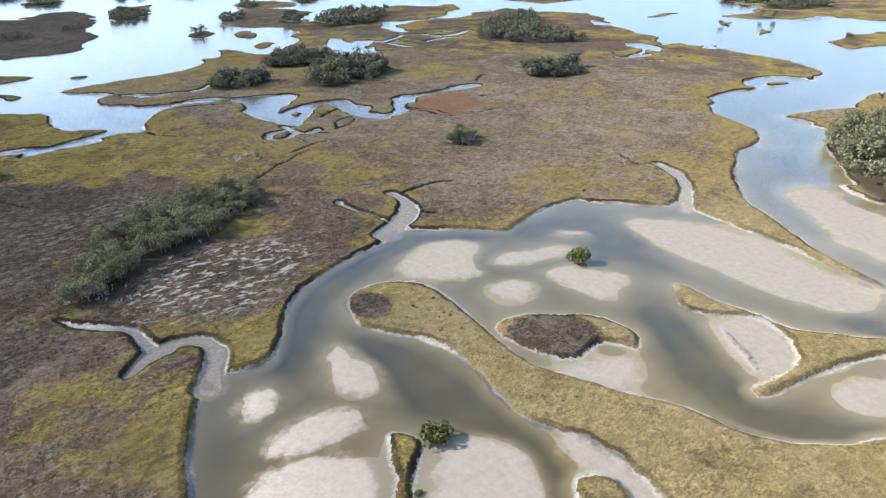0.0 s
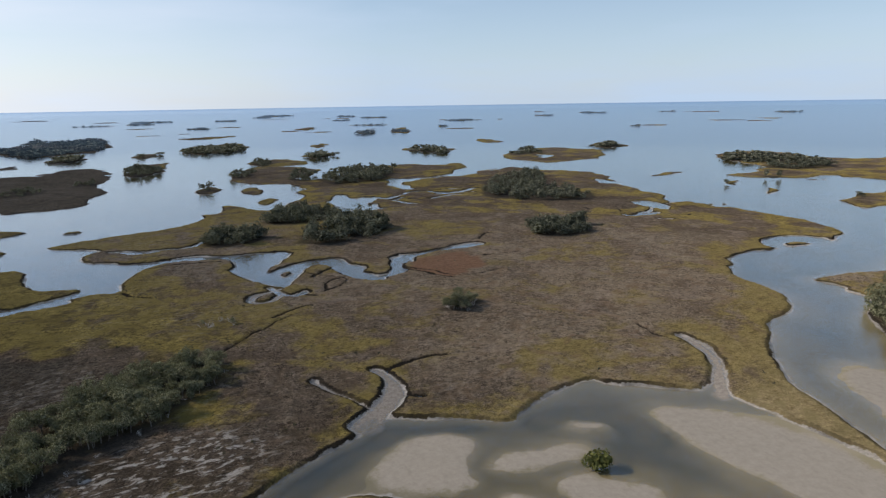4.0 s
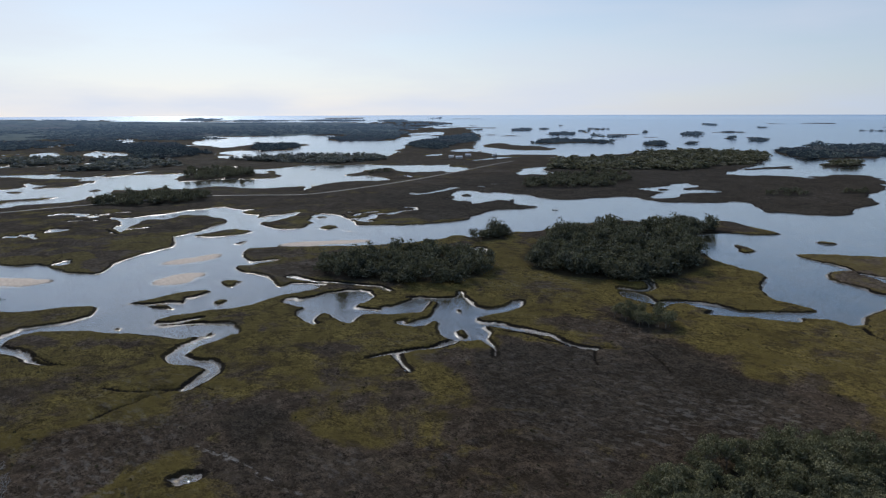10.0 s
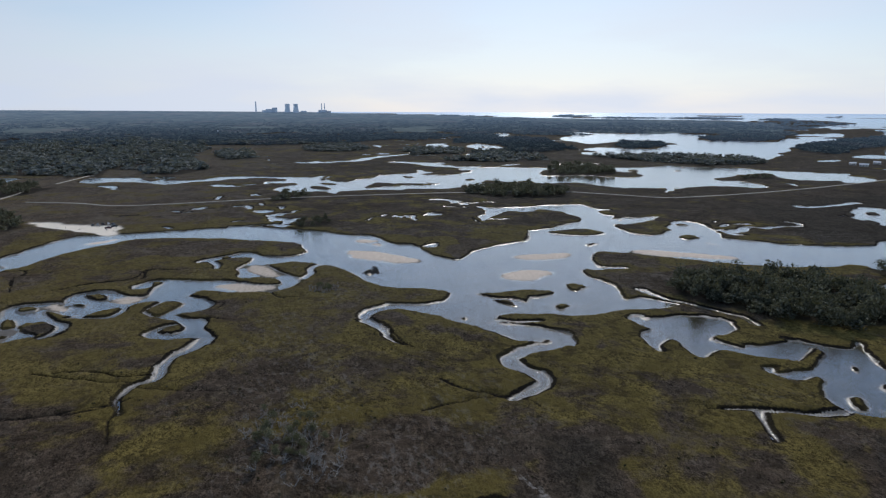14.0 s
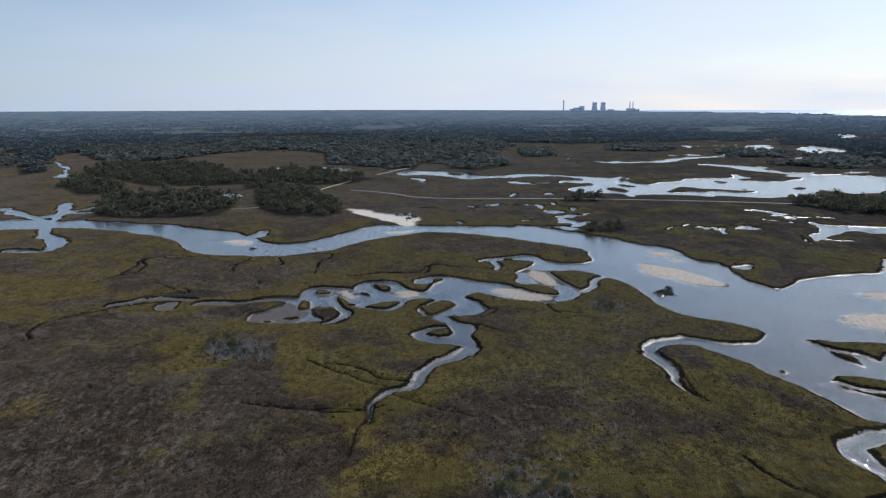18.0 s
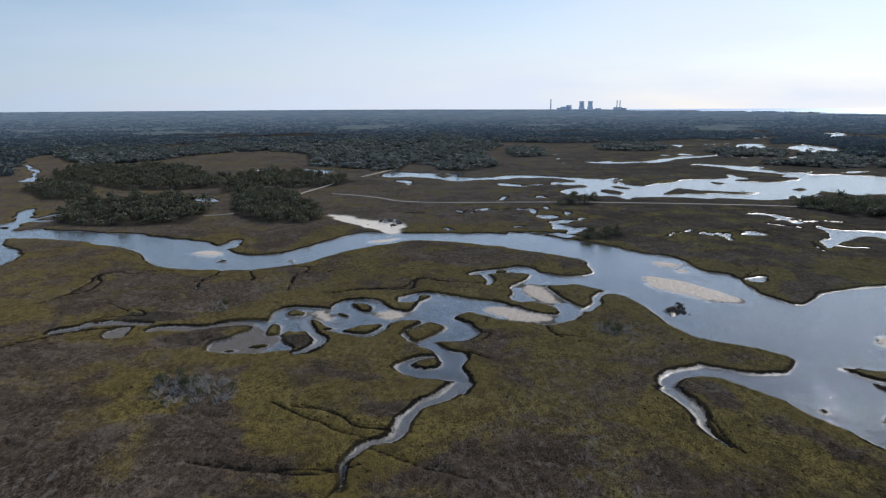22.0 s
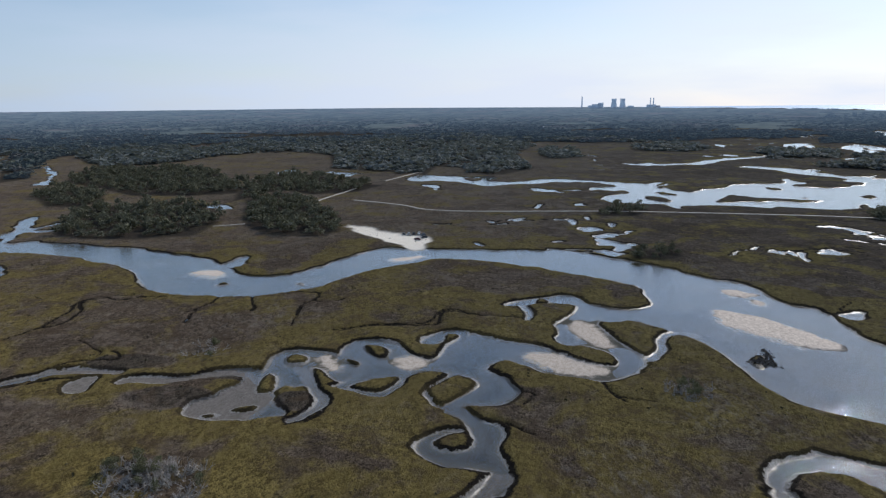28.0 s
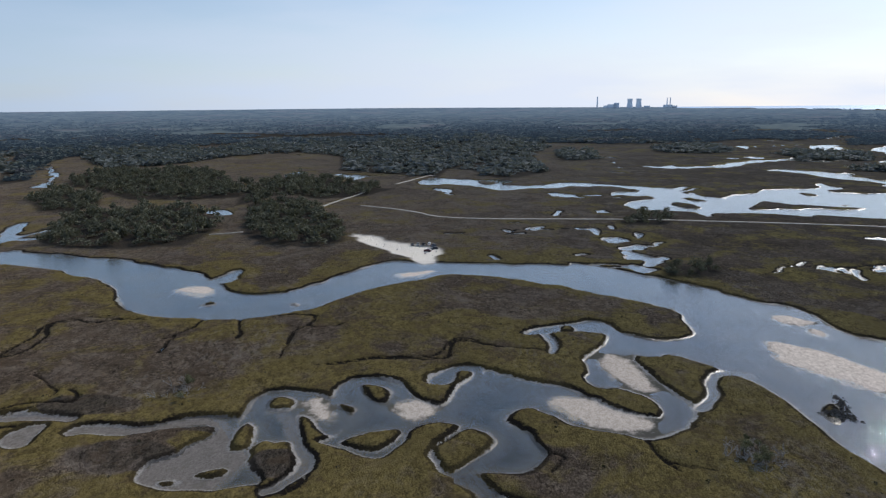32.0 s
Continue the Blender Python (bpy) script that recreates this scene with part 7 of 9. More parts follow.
    "n_a": [(-630, 372), (-645, 398), (-626, 453), (-595, 461), (-570, 449), (-567, 413), (-590, 373)],
    "n_b": [(-767, 543), (-794, 605), (-760, 660), (-726, 637), (-740, 566)],
    "n_c": [(-611, 748), (-631, 793), (-622, 814), (-594, 789)],
    "n_d": [(-815, 846), (-847, 917), (-829, 992), (-774, 968), (-769, 871)],
    "n_f": [(-1044, 528), (-1111, 652), (-1081, 761), (-966, 707), (-964, 591)],
    "n_g": [(-1407, 1529), (-1525, 1805), (-1348, 1838), (-1318, 1654)],
    "n_h": [(-1039, 1422), (-1121, 1596), (-1314, 2248), (-1009, 1731), (-944, 1385)],
    "w_a": [(-661, 157), (-690, 174), (-695, 198), (-673, 204), (-649, 186), (-650, 165)],
    "w_b": [(-514, 150), (-525, 160), (-524, 176), (-509, 178), (-500, 165), (-505, 152)],
    "w_c": [(-1429, 369), (-1470, 445), (-1413, 492), (-1341, 467), (-1351, 380)],
    "w_d": [(-1156, 521), (-1309, 630), (-1275, 687), (-1176, 632)],
    "w_e": [(-1267, 177), (-1354, 228), (-1261, 243), (-1217, 208)],
    "e2_a": [(824, 654), (930, 678), (953, 633), (909, 522), (870, 499), (849, 535), (814, 581)],
    "e2_b": [(636, 458), (693, 460), (693, 432), (665, 419)],
    "e2_c": [(615, 330), (630, 319), (611, 309), (599, 317)],
    "e2_d": [(567, 575), (594, 580), (571, 554), (553, 556)],
    "e2_e": [(537, 515), (568, 515), (546, 494), (528, 503)],
    "e2_f": [(634, 917), (690, 972), (736, 978), (675, 896), (637, 889)],
    "e2_g": [(877, 983), (944, 1019), (933, 934), (868, 921)],
    "e2_h": [(540, 1055), (603, 1120), (600, 1069), (546, 992), (524, 1003)],
    "key_a": [(-811, 1714), (-747, 1712), (-715, 1851), (-625, 1819), (-650, 1931), (-751, 1966), (-865, 2051), (-853, 1863)],
    "key_b": [(-514, 1769), (-459, 1748), (-454, 1839), (-516, 1963), (-543, 1906)],
    "key_c": [(-609, 2562), (-552, 2532), (-524, 2660), (-605, 2775)],
    "key_d": [(-409, 2291), (-376, 2285), (-361, 2339), (-395, 2373)],
    "key_e": [(-315, 2180), (-275, 2138), (-257, 2235), (-303, 2347)],
    "key_f": [(-152, 1941), (-119, 1927), (-89, 2011), (-123, 2102)],
    "key_g": [(-1066, 2339), (-980, 2321), (-955, 2458), (-1080, 2556)],
    "key_h": [(-1359, 2626), (-1289, 2625), (-1284, 2740), (-1395, 2840)],
    "key_i": [(-439, 1885), (-412, 1882), (-401, 1926), (-431, 1949)],
    "key_j": [(-884, 2340), (-852, 2330), (-843, 2390), (-888, 2428)],
    "key_k": [(-783, 2665), (-756, 2645), (-753, 2711), (-789, 2760)],
    "key_l": [(-188, 1681), (-125, 1468), (-91, 1431), (-28, 1525), (21, 1658), (25, 2042), (-38, 1973), (-123, 1801)],
    "e1_wood": [(559, 443), (592, 448), (598, 403), (559, 400)],
    "e1_wood_b": [(759, 537), (856, 529), (862, 477), (779, 478)],
}
TRACKS = {
    "road_a": [(-742, -54), (-723, -21), (-705, 1), (-683, 16), (-673, 53), (-673, 118), (-671, 182), (-664, 222), (-655, 279), (-642, 338), (-622, 400), (-592, 465)],
    "road_c": [(-592, 467), (-541, 505), (-510, 525), (-503, 595), (-502, 692), (-513, 823), (-537, 1002), (-543, 1078)],
    "road_d": [(-714, -90), (-756, -85), (-808, -71), (-833, -67)],
    "road_e": [(-900, -44), (-944, -29), (-994, -13), (-987, -6)],
    "path_f": [(-609, -137), (-613, -126), (-619, -116)],
}
BEACH = [(-603, -40), (-611, -40), (-604, -23), (-590, 3), (-579, 21), (-571, 26), (-554, 29), (-536, 29), (-531, 23), (-554, 7), (-575, -10), (-594, -29)]

n1, n2 = field(GX, GY, 30, 11), field(GX, GY, 9, 12)
step = 0.9 + 0.0035 * np.minimum(R, 700)
rise = 0.85 + 0.35 * (n2 - 0.5) + 0.25 * (field(GX, GY, 2.2, 14, 2) - 0.5)
Z = np.where(shore > 0, np.clip(0.2 * shore, 0, 0.12) + ease(shore, 0.3, 0.3 + step) * rise, -1.5 * (1 - np.exp(np.minimum(shore, 0) * 0.2 / 1.5)))
flats = ease(GX, -80, 20) * ease(-GY, -260, -120)
Z = np.where(shore < 0, Z * (1 - 0.45 * flats) + flats * 0.25 * (field(GX, GY, 22, 41) - 0.5) * ease(-shore, 0, 6), Z)
lift = ease(bars + 5 * (n2 - 0.5), -13, 2.5)
crest = 0.13 + 0.14 * (n2 - 0.5) + 0.12 * ease(-GX, 120, 220) * ease(GY, 85, 110) - 0.05 * ease(-GX, 120, 220) * (1 - ease(GY, 85, 110))
Z = np.where(shore < 1, np.maximum(Z, Z + (crest - Z) * lift), Z)
Z = np.where((pale > -0.5) & (shore < 0), np.maximum(Z, -0.25 + ease(pale, -0.8, 1.2) * 0.22 - 0.12 * n2 + 0.13 * np.maximum(ease(GX, -90, -50), mudflat)), Z)
Z = Z - 10 * ease(R, 3000, 3600) * ease(np.degrees(A), 75, 80)
Z = np.where(shore < -2, Z - 25 * ease(R, 1900, 2600), Z)
Z = Z - 0.75 * ease(slits, -0.8, 0.3) * (Z > 0.4)
for line in DEEPS:
    p = rounded(line, False)
    w = window(p, 30)
    Z[w] = np.where(shore[w] < 0, Z[w] - 0.75 * np.exp(-(gap(WX[w], WY[w], p, False) / 7.0) ** 2) * ease(-shore[w], 0, 4) * (1 - ease(bars[w], -5, 0)), Z[w])
beach = np.zeros(R.shape)
w = window(np.array(BEACH), 12)
beach[w] = ease(-gap(WX[w], WY[w], np.array(BEACH, float), True), -2, 1.5)
Z = np.where(beach > 0, Z * (1 - beach) + beach * (0.3 + 0.15 * n2), Z)
depth = np.clip(-Z, 0, 2)

# what covers it
near_shore = np.exp(-np.clip(shore, 0, 99) / 9.0)
grass_bias = field(GX, GY, 46, 21, 5) + 0.07 * ease(-GX, 85, 150) * (1 - ease(-GX, 330, 420))
sandy = ease(GX, -80, 20) * ease(-GY, -260, -120)      # the sand flats to the east
sandy = np.maximum(sandy, 0.35 * ease(-GX, 120, 220) * ease(GX, -440, -400) * (1 - ease(GY, 112, 135)))
grass = np.clip(ease(grass_bias, 0.46, 0.56) * 0.9 + near_shore * 0.42 * ease(n1, 0.25, 0.5), 0, 1)
grass = grass * (1 - 0.6 * ease(R, 400, 560) * ease(np.degrees(A), 5, 25)) - 0.35 * ease(R, 380, 520) * ease(np.degrees(A), 5, 25) * (1 - 0.9 * ease(np.degrees(A), 50, 72))
grass = np.maximum(grass * (1 - 0.35 * ease(GX + 0.35 * (GY - 200), 0, 110)), ease(GX, 10, 45) * ease(-GY, -150, -90) * 0.9)
forest_floor = np.zeros(R.shape)
gold = ease(GX, 10, 45) * ease(-GY, -150, -90) * (0.6 + 0.4 * ease(n1, 0.3, 0.6))
# meadows of olive grass and stands of dry rush
CX = GX + 16 * (field(GX, GY, 18, 81, 4) - 0.5)
CY = GY + 16 * (field(GX, GY, 18, 82, 4) - 0.5)


def cover(amount, points):
    """Sets how grassy a stretch of marsh is, with a ragged edge; below 0 it is darkest rush."""
    p = np.array(points, float)
    w = window(p, 20)
    m = ease(-gap(CX[w], CY[w], p, True), -5, 7)
    grass[w] = grass[w] * (1 - 0.85 * m) + 0.85 * amount * m


cover(0.62, [(-65.1, 277.8), (-66.3, 313.9), (-42.3, 335.6), (1.0, 359.8), (50.9, 341.6), (65.8, 283.3), (84.4, 237.7), (64.4, 203.7), (41.8, 210.1), (27.4, 227.0), (-1.7, 245.6), (-33.8, 257.8)])
cover(-0.1, [(-65.0, 273.8), (-33.8, 257.8), (-4.1, 230.8), (21.3, 203.8), (14.5, 185.8), (-9.8, 194.1), (-37.9, 184.7), (-48.5, 153.9), (-60.9, 154.3)])
cover(0.35, [(-49.1, 119.6), (-35.8, 114.7), (-22.1, 93.7), (-27.1, 59.9), (-58.4, 78.3), (-59.0, 99.7)])
cover(-0.1, [(-71.1, 150.3), (-34.7, 124.8), (-46.7, 120.9), (-59.4, 108.8), (-68.0, 109.9)])
cover(0.55, [(2.0, 102.6), (11.2, 116.9), (31.2, 132.8), (49.0, 144.1), (43.6, 134.5), (19.0, 119.9), (1.5, 91.4), (-8.9, 94.4)])
cover(0.0, [(49.7, 204.6), (99.9, 198.4), (181.2, 164.2), (179.6, 129.9), (121.2, 131.5), (94.3, 130.0), (63.2, 148.6), (74.6, 180.9)])
cover(0.6, [(124.3, 172.5), (144.2, 159.3), (148.7, 127.3), (132.0, 131.2), (119.9, 150.8)])
cover(0.05, [(209, 513), (370, 301), (234.8, 161.7), (155.0, 172.4), (86.9, 206.0), (65.8, 283.3), (131.4, 296.7)])
cover(0.5, [(97.4, 260.5), (133.2, 258.8), (147.4, 230.6), (129.0, 227.9), (95.6, 249.3)])
cover(0.8, [(289.6, 192.0), (257.4, 147.0), (203.2, 123.6), (179.3, 94.8), (166.9, 62.6), (159.0, 37.0), (151.3, 42.2), (165.6, 84.6), (188.2, 117.2), (242.4, 168.2)])
cover(0.8, [(-110.9, 353.0), (-52.8, 401.5), (-21.4, 356.4), (55.7, 353.6), (55.0, 329.4), (26.2, 250.6), (-19.9, 245.2), (-57.4, 275.1), (-93.0, 302.0)])
cover(0.8, [(-222, 454), (-159.7, 354.7), (-105.5, 334.8), (-168.9, 304.3), (-175.8, 278.1), (-201.8, 278.6), (-210.7, 291.9), (-179.8, 337.0), (-230, 445)])
cover(0.8, [(45.8, 231.5), (69.7, 240.1), (73.2, 209.6), (61.3, 195.6), (42.0, 200.7), (26.3, 196.2)])
cover(0.6, [(99.7, 261.7), (134.1, 268.3), (140.6, 247.9), (111.8, 234.7), (94.6, 241.1)])
cover(0.7, [(-129.1, 198.8), (-117.4, 212.8), (-103.1, 203.4), (-96.7, 171.6), (-104.7, 147.6), (-110.5, 143.3), (-121.2, 159.1), (-112.0, 175.3)])
cover(0.7, [(35.1, 143.8), (49.0, 148.1), (54.5, 143.0), (46.8, 136.2), (34.7, 135.6)])
cover(-0.2, [(-119.6, 244.3), (-82.9, 243.2), (-37.6, 242.1), (-18.8, 230.2), (-41.8, 193.5), (-63.5, 170.6), (-95.1, 186.1), (-109.3, 212.6)])
cover(0.75, [(-196.3, 163.4), (-208.4, 201.1), (-185.1, 224.7), (-144.2, 233.5), (-135.2, 223.9), (-148.2, 204.8), (-154.7, 162.1), (-172.9, 149.7)])
cover(0.85, [(-139.6, 147.5), (-127.9, 164.5), (-104.5, 179.4), (-90.0, 156.6), (-113.5, 138.3), (-128.1, 136.4)])
cover(0.6, [(-230.7, 107.7), (-212.5, 125.0), (-185.0, 137.3), (-164.3, 123.3), (-181.7, 100.8), (-202.1, 95.6)])
cover(0.75, [(-157.7, 306.9), (-111.1, 363.0), (-46.4, 404.8), (-16.8, 355.7), (-47.9, 326.0), (-77.0, 345.2), (-99.0, 309.2), (-89.7, 268.0), (-127.2, 260.8)])
cover(0.8, [(-60.4, 285.3), (8.6, 355.5), (7.2, 260.5), (-15.1, 246.7), (-32.1, 262.5)])
cover(-0.1, [(-159.9, 135.2), (-151.3, 149.4), (-124.3, 134.7), (-108.1, 136.6), (-90.2, 132.1), (-125.9, 108.9)])
cover(-0.3, [(-124.2, 222.5), (-86.6, 259.6), (-60.4, 276.1), (-19.3, 241.5), (-21.4, 218.3), (-55.7, 191.8), (-101.0, 190.8)])
cover(-0.1, [(-182.6, 196.7), (-149.8, 203.5), (-138.9, 177.4), (-155.7, 166.9)])
cover(0.55, [(-533, -43), (-486, 59), (-430.2, 137.0), (-409.3, 125.0), (-413.5, 64.2), (-414.1, -25.7)])
cover(0.6, [(-301.3, -9.0), (-296.7, 28.8), (-278.1, 40.5), (-246.5, 26.5), (-236.9, 0.6)])
cover(0.6, [(-280.1, 64.8), (-275.2, 123.4), (-243.9, 140.8), (-228.5, 120.6), (-193.7, 129.9), (-188.5, 104.9), (-212.7, 87.7), (-234.0, 63.1)])
cover(0.7, [(-216.6, 146.3), (-233.4, 165.4), (-211.5, 182.0), (-194.5, 191.7), (-174.5, 179.5), (-173.4, 154.3), (-182.4, 152.2), (-195.9, 166.0)])
cover(0.8, [(-177.3, 84.5), (-177.5, 97.3), (-159.7, 90.6), (-160.3, 82.2)])
cover(0.6, [(-153.1, 162.8), (-146.1, 194.9), (-128.4, 186.9), (-124.5, 158.3), (-138.6, 146.2)])
cover(0.05, [(-196.2, 83.4), (-180.7, 134.7), (-156.8, 127.7), (-148.2, 97.6), (-174.1, 42.9), (-190.6, 30.8), (-189.6, 54.6)])
cover(-0.25, [(-161.7, 138.2), (-153.5, 155.1), (-130.4, 135.9), (-136.9, 121.3)])
cover(0.45, [(-492, -241), (-472, -155), (-426.4, -100.3), (-400.7, -36.2), (-369.6, -38.8), (-347.8, -92.5), (-391.8, -172.6)])
cover(0.6, [(-389.4, -39.0), (-437.5, 32.7), (-484, 78), (-421.7, 137.1), (-397.4, 111.1), (-422.7, 74.5), (-387.0, 66.9), (-377.7, 8.6), (-350.7, -25.5)])
cover(0.55, [(-296.5, -21.1), (-334.4, 33.9), (-326.1, 62.3), (-306.8, 40.3), (-284.8, 41.5), (-265.8, 24.6), (-262.3, -3.2), (-280.9, -20.1)])
cover(0.7, [(-258.4, -5.6), (-262.2, 21.6), (-250.5, 30.1), (-233.6, 26.2), (-236.8, 5.5)])
cover(0.65, [(-284.9, 67.0), (-333.9, 81.6), (-366.4, 127.3), (-325.5, 145.4), (-305.0, 181.0), (-289.1, 131.1), (-278.9, 124.0), (-260.8, 127.1), (-249.8, 90.0), (-261.2, 74.5)])
cover(0.6, [(-224.7, 99.9), (-249.8, 90.0), (-257.0, 125.7), (-236.1, 133.7), (-211.7, 154.9), (-204.9, 145.4), (-205.4, 94.7)])
cover(0.55, [(-207.5, -21.7), (-231.2, -30.6), (-258.4, -30.0), (-243.5, -14.1), (-205.8, -8.0)])
cover(0.5, [(-205.3, 15.3), (-231.1, 4.0), (-227.7, 27.1), (-204.9, 25.7)])
cover(0.0, [(-309.4, -138.7), (-305.8, -71.3), (-258.7, -31.8), (-228.1, -32.1), (-205.3, -46.3), (-205.2, -59.0)])
cover(0.1, [(-224.7, 33.4), (-249.9, 65.1), (-242.9, 88.8), (-224.5, 96.9), (-204.5, 69.0), (-205.4, 33.3)])
cover(-0.3, [(-269.6, 29.6), (-265.0, 46.2), (-253.6, 39.9), (-257.4, 29.3)])
cover(0.5, [(-524, -227), (-486, -134), (-431.5, -91.4), (-436.4, -15.6), (-393.0, -18.7), (-419.6, -100.4), (-380.4, -121.9)])
cover(0.6, [(-381.1, -25.8), (-393.2, 25.1), (-382.5, 38.8), (-374.0, 7.1), (-363.4, -2.4), (-352.0, -18.0), (-361.1, -32.8)])
cover(0.55, [(-309.3, -69.8), (-328.0, -56.4), (-313.0, -44.5), (-302.4, -21.2), (-305.5, 6.4), (-314.3, 25.0), (-311.9, 49.0), (-291.7, 44.4), (-290.6, -15.7), (-289.1, -54.9)])
cover(0.45, [(-323.7, 64.3), (-331.6, 96.9), (-318.7, 108.8), (-308.8, 156.4), (-294.3, 147.5), (-292.5, 65.0)])
cover(0.5, [(-383.6, 129.0), (-359.3, 146.8), (-322.9, 155.1), (-319.7, 138.7), (-346.4, 117.4)])
cover(0.05, [(-391.7, -130.2), (-412.5, -106.2), (-399.3, -25.0), (-370.9, -24.5), (-360.8, -56.1), (-364.4, -89.9), (-369.1, -113.6)])
cover(0.05, [(-473, 39), (-483, 103), (-462.5, 121.4), (-437.1, 106.0), (-429.0, 50.8)])
cover(0.75, [(-510, -39), (-570, -32), (-558, 7), (-537, -5), (-497, -24)])
cover(0.55, [(-626, 241), (-637, 290), (-594, 288), (-589, 230)])
cover(0.6, [(-557, 169), (-565, 196), (-543, 212), (-536, 170)])
cover(0.5, [(-509, 199), (-508, 259), (-485, 265), (-455.2, 203.3), (-474, 191)])
cover(0.0, [(22.8, 194.3), (33.9, 217.9), (57.3, 235.2), (44.8, 177.5), (15.5, 166.0)])
cover(0.75, [(111.8, 156.2), (129.8, 169.1), (150.1, 166.9), (158.9, 137.0), (146.7, 125.2), (127.5, 134.7)])
cover(0.7, [(32.6, 240.8), (48.8, 252.2), (70.2, 239.8), (76.6, 215.6), (66.9, 200.9), (47.8, 208.4), (33.5, 220.4)])
cover(0.6, [(11.4, 279.9), (26.7, 306.9), (48.3, 303.1), (64.8, 266.1), (56.0, 241.4), (30.3, 256.2)])
cover(0.6, [(167.1, 417.6), (214, 440), (256.9, 401.9), (225.7, 359.0), (182.7, 374.7)])
cover(0.5, [(94.7, 258.0), (133.7, 260.6), (181.6, 236.5), (203.9, 212.5), (179.2, 212.9), (134.9, 235.0)])
cover(0.5, [(211.0, 281.9), (255.8, 309.2), (293.9, 283.9), (256.2, 249.5), (225.0, 256.8)])
cover(-0.1, [(23.4, 164.3), (35.0, 187.7), (55.6, 191.9), (71.1, 178.1), (62.2, 155.9), (43.7, 152.7)])
cover(-0.1, [(21.4, 337.4), (29.7, 360.8), (51.0, 354.3), (54.3, 336.6), (45.1, 317.8), (28.5, 322.8)])
cover(-0.12, WRACK["wrack_a"])
# dark needle rush beyond the river
beyond = ease(GY - np.interp(GX, (-460, -300, -250, 100), (540, 440, 560, 560)), 0, 30) * ease(GX, -480, -400) * (1 - ease(GX, 40, 110))
grass = grass * (1 - beyond) - 0.3 * beyond
# islets of brown rush
for sx, sy, rx, ry in ((64, 66, 12, 12), (29, 104, 6, 8), (-322, -38, 8, 15), (-321, 2, 7, 8), (-350, -66, 7, 16), (-340, -22, 5, 12)):
    spot = 1 - ease(np.hypot((GX - sx) / rx, (GY - sy) / ry), 0.75, 1.2)
    gold, grass = gold * (1 - 0.9 * spot), grass * (1 - spot) - 0.5 * spot
bearing = np.degrees(A)
warm = np.maximum(ease(GX + 0.35 * (GY - 200), 0, 110) * ease(-bearing, -24, -2), (0.55 + 0.2 * ease(bearing, 60, 80) * ease(R, 400, 520)) * ease(-GX, 190, 330) * (1 - (1 - 0.85 * ease(bearing, 62, 85)) * ease(R, 360, 520))) * (1 - 0.9 * ease(R, 420, 620) * (1 - 0.8 * ease(bearing, 62, 85)))
warm = np.maximum(warm, 1.0 * ease(R, 430, 520) * (1 - ease(R, 1500, 2300)) * ease(bearing, 68, 86))
warm = np.maximum(warm, 0.32 * ease(GX, -120, -50) * ease(-GY, -150, -105))
warm = warm * (1 - 0.35 * (1 - ease(field(GX, GY, 55, 36, 4), 0.42, 0.6)) * ease(GX, -60, 20)) * (1 - beyond)
# a bare pan of russet glasswort beside the eastern creek
pan = np.array([(142.8, 300.6), (159.5, 319.2), (186.0, 319.8), (193.7, 307.0), (179.1, 283.1), (154.9, 270.8), (144.9, 282.9)])
w = window(pan, 12)
russet = np.zeros(R.shape)
russet[w] = ease(-gap(CX[w], CY[w], pan, True), -2, 3)
wrackcov = ease(field(GX, GY, 45, 31, 3), 0.52, 0.68) * (1 - near_shore) * 0.2
for nm, outline in WRACK.items():
    p = np.array(outline, float)
    w = window(p, 20)
    soft = 1.5 if nm == "wrack_j" else 8.0
    wrackcov[w] = np.maximum(wrackcov[w], (1.0 if nm in ("wrack_a", "wrack_j") else 0.28 if nm in ("wrack_b", "wrack_c", "wrack_i") else 0.16) * ease(-gap(WX[w], WY[w], p, True), -soft, 0.75 * soft))
    if nm == "wrack_a":
        grass[w] = grass[w] * (1 - ease(-gap(WX[w], WY[w], p, True), -14, 0))
wrackcov = wrackcov * (1 - beach)
for key, p in GROVES.items():
    p = np.array(p, float)
    w = window(p, 12)
    forest_floor[w] = np.maximum(forest_floor[w], ease(-gap(GX[w], GY[w], p, True), -4, 2))
far_wood = ease(A, radians(62), radians(80)) * ease(R, 1500, 1900)
floorcov = np.maximum(0.85 * forest_floor, 0.8 * far_wood)


def sheet(name, x, y, z, wrap=True):
    """A net of quads over rows of rings and columns of bearings, closed round and in the middle."""
    rows, cols = x.shape
    co = np.stack([x, y, z], -1).reshape(-1, 3)
    co = np.vstack([co, [[HUB[0], HUB[1], float(z[0].mean())]]])
    i = np.arange(rows - 1)[:, None] * cols
    j = np.arange(cols)[None, :]
    k = (j + 1) % cols
    quads = np.stack([i + j, i + cols + j, i + cols + k, i + k], -1).reshape(-1, 4)
    hub = len(co) - 1
    tri = np.stack([np.full(cols, hub), np.arange(cols), (np.arange(cols) + 1) % cols], -1)
    me = bpy.data.meshes.new(name)
    me.vertices.add(len(co))
    me.vertices.foreach_set("co", co.astype(np.float32).ravel())
    loops = np.concatenate([quads.ravel(), tri.ravel()]).astype(np.int32)
    me.loops.add(len(loops))
    me.loops.foreach_set("vertex_index", loops)
    starts = np.concatenate([np.arange(len(quads)) * 4, len(quads) * 4 + np.arange(cols) * 3]).astype(np.int32)
    me.polygons.add(len(starts))
    me.polygons.foreach_set("loop_start", starts)
    me.update(calc_edges=True)
    me.validate()
    me.shade_smooth()
    return me


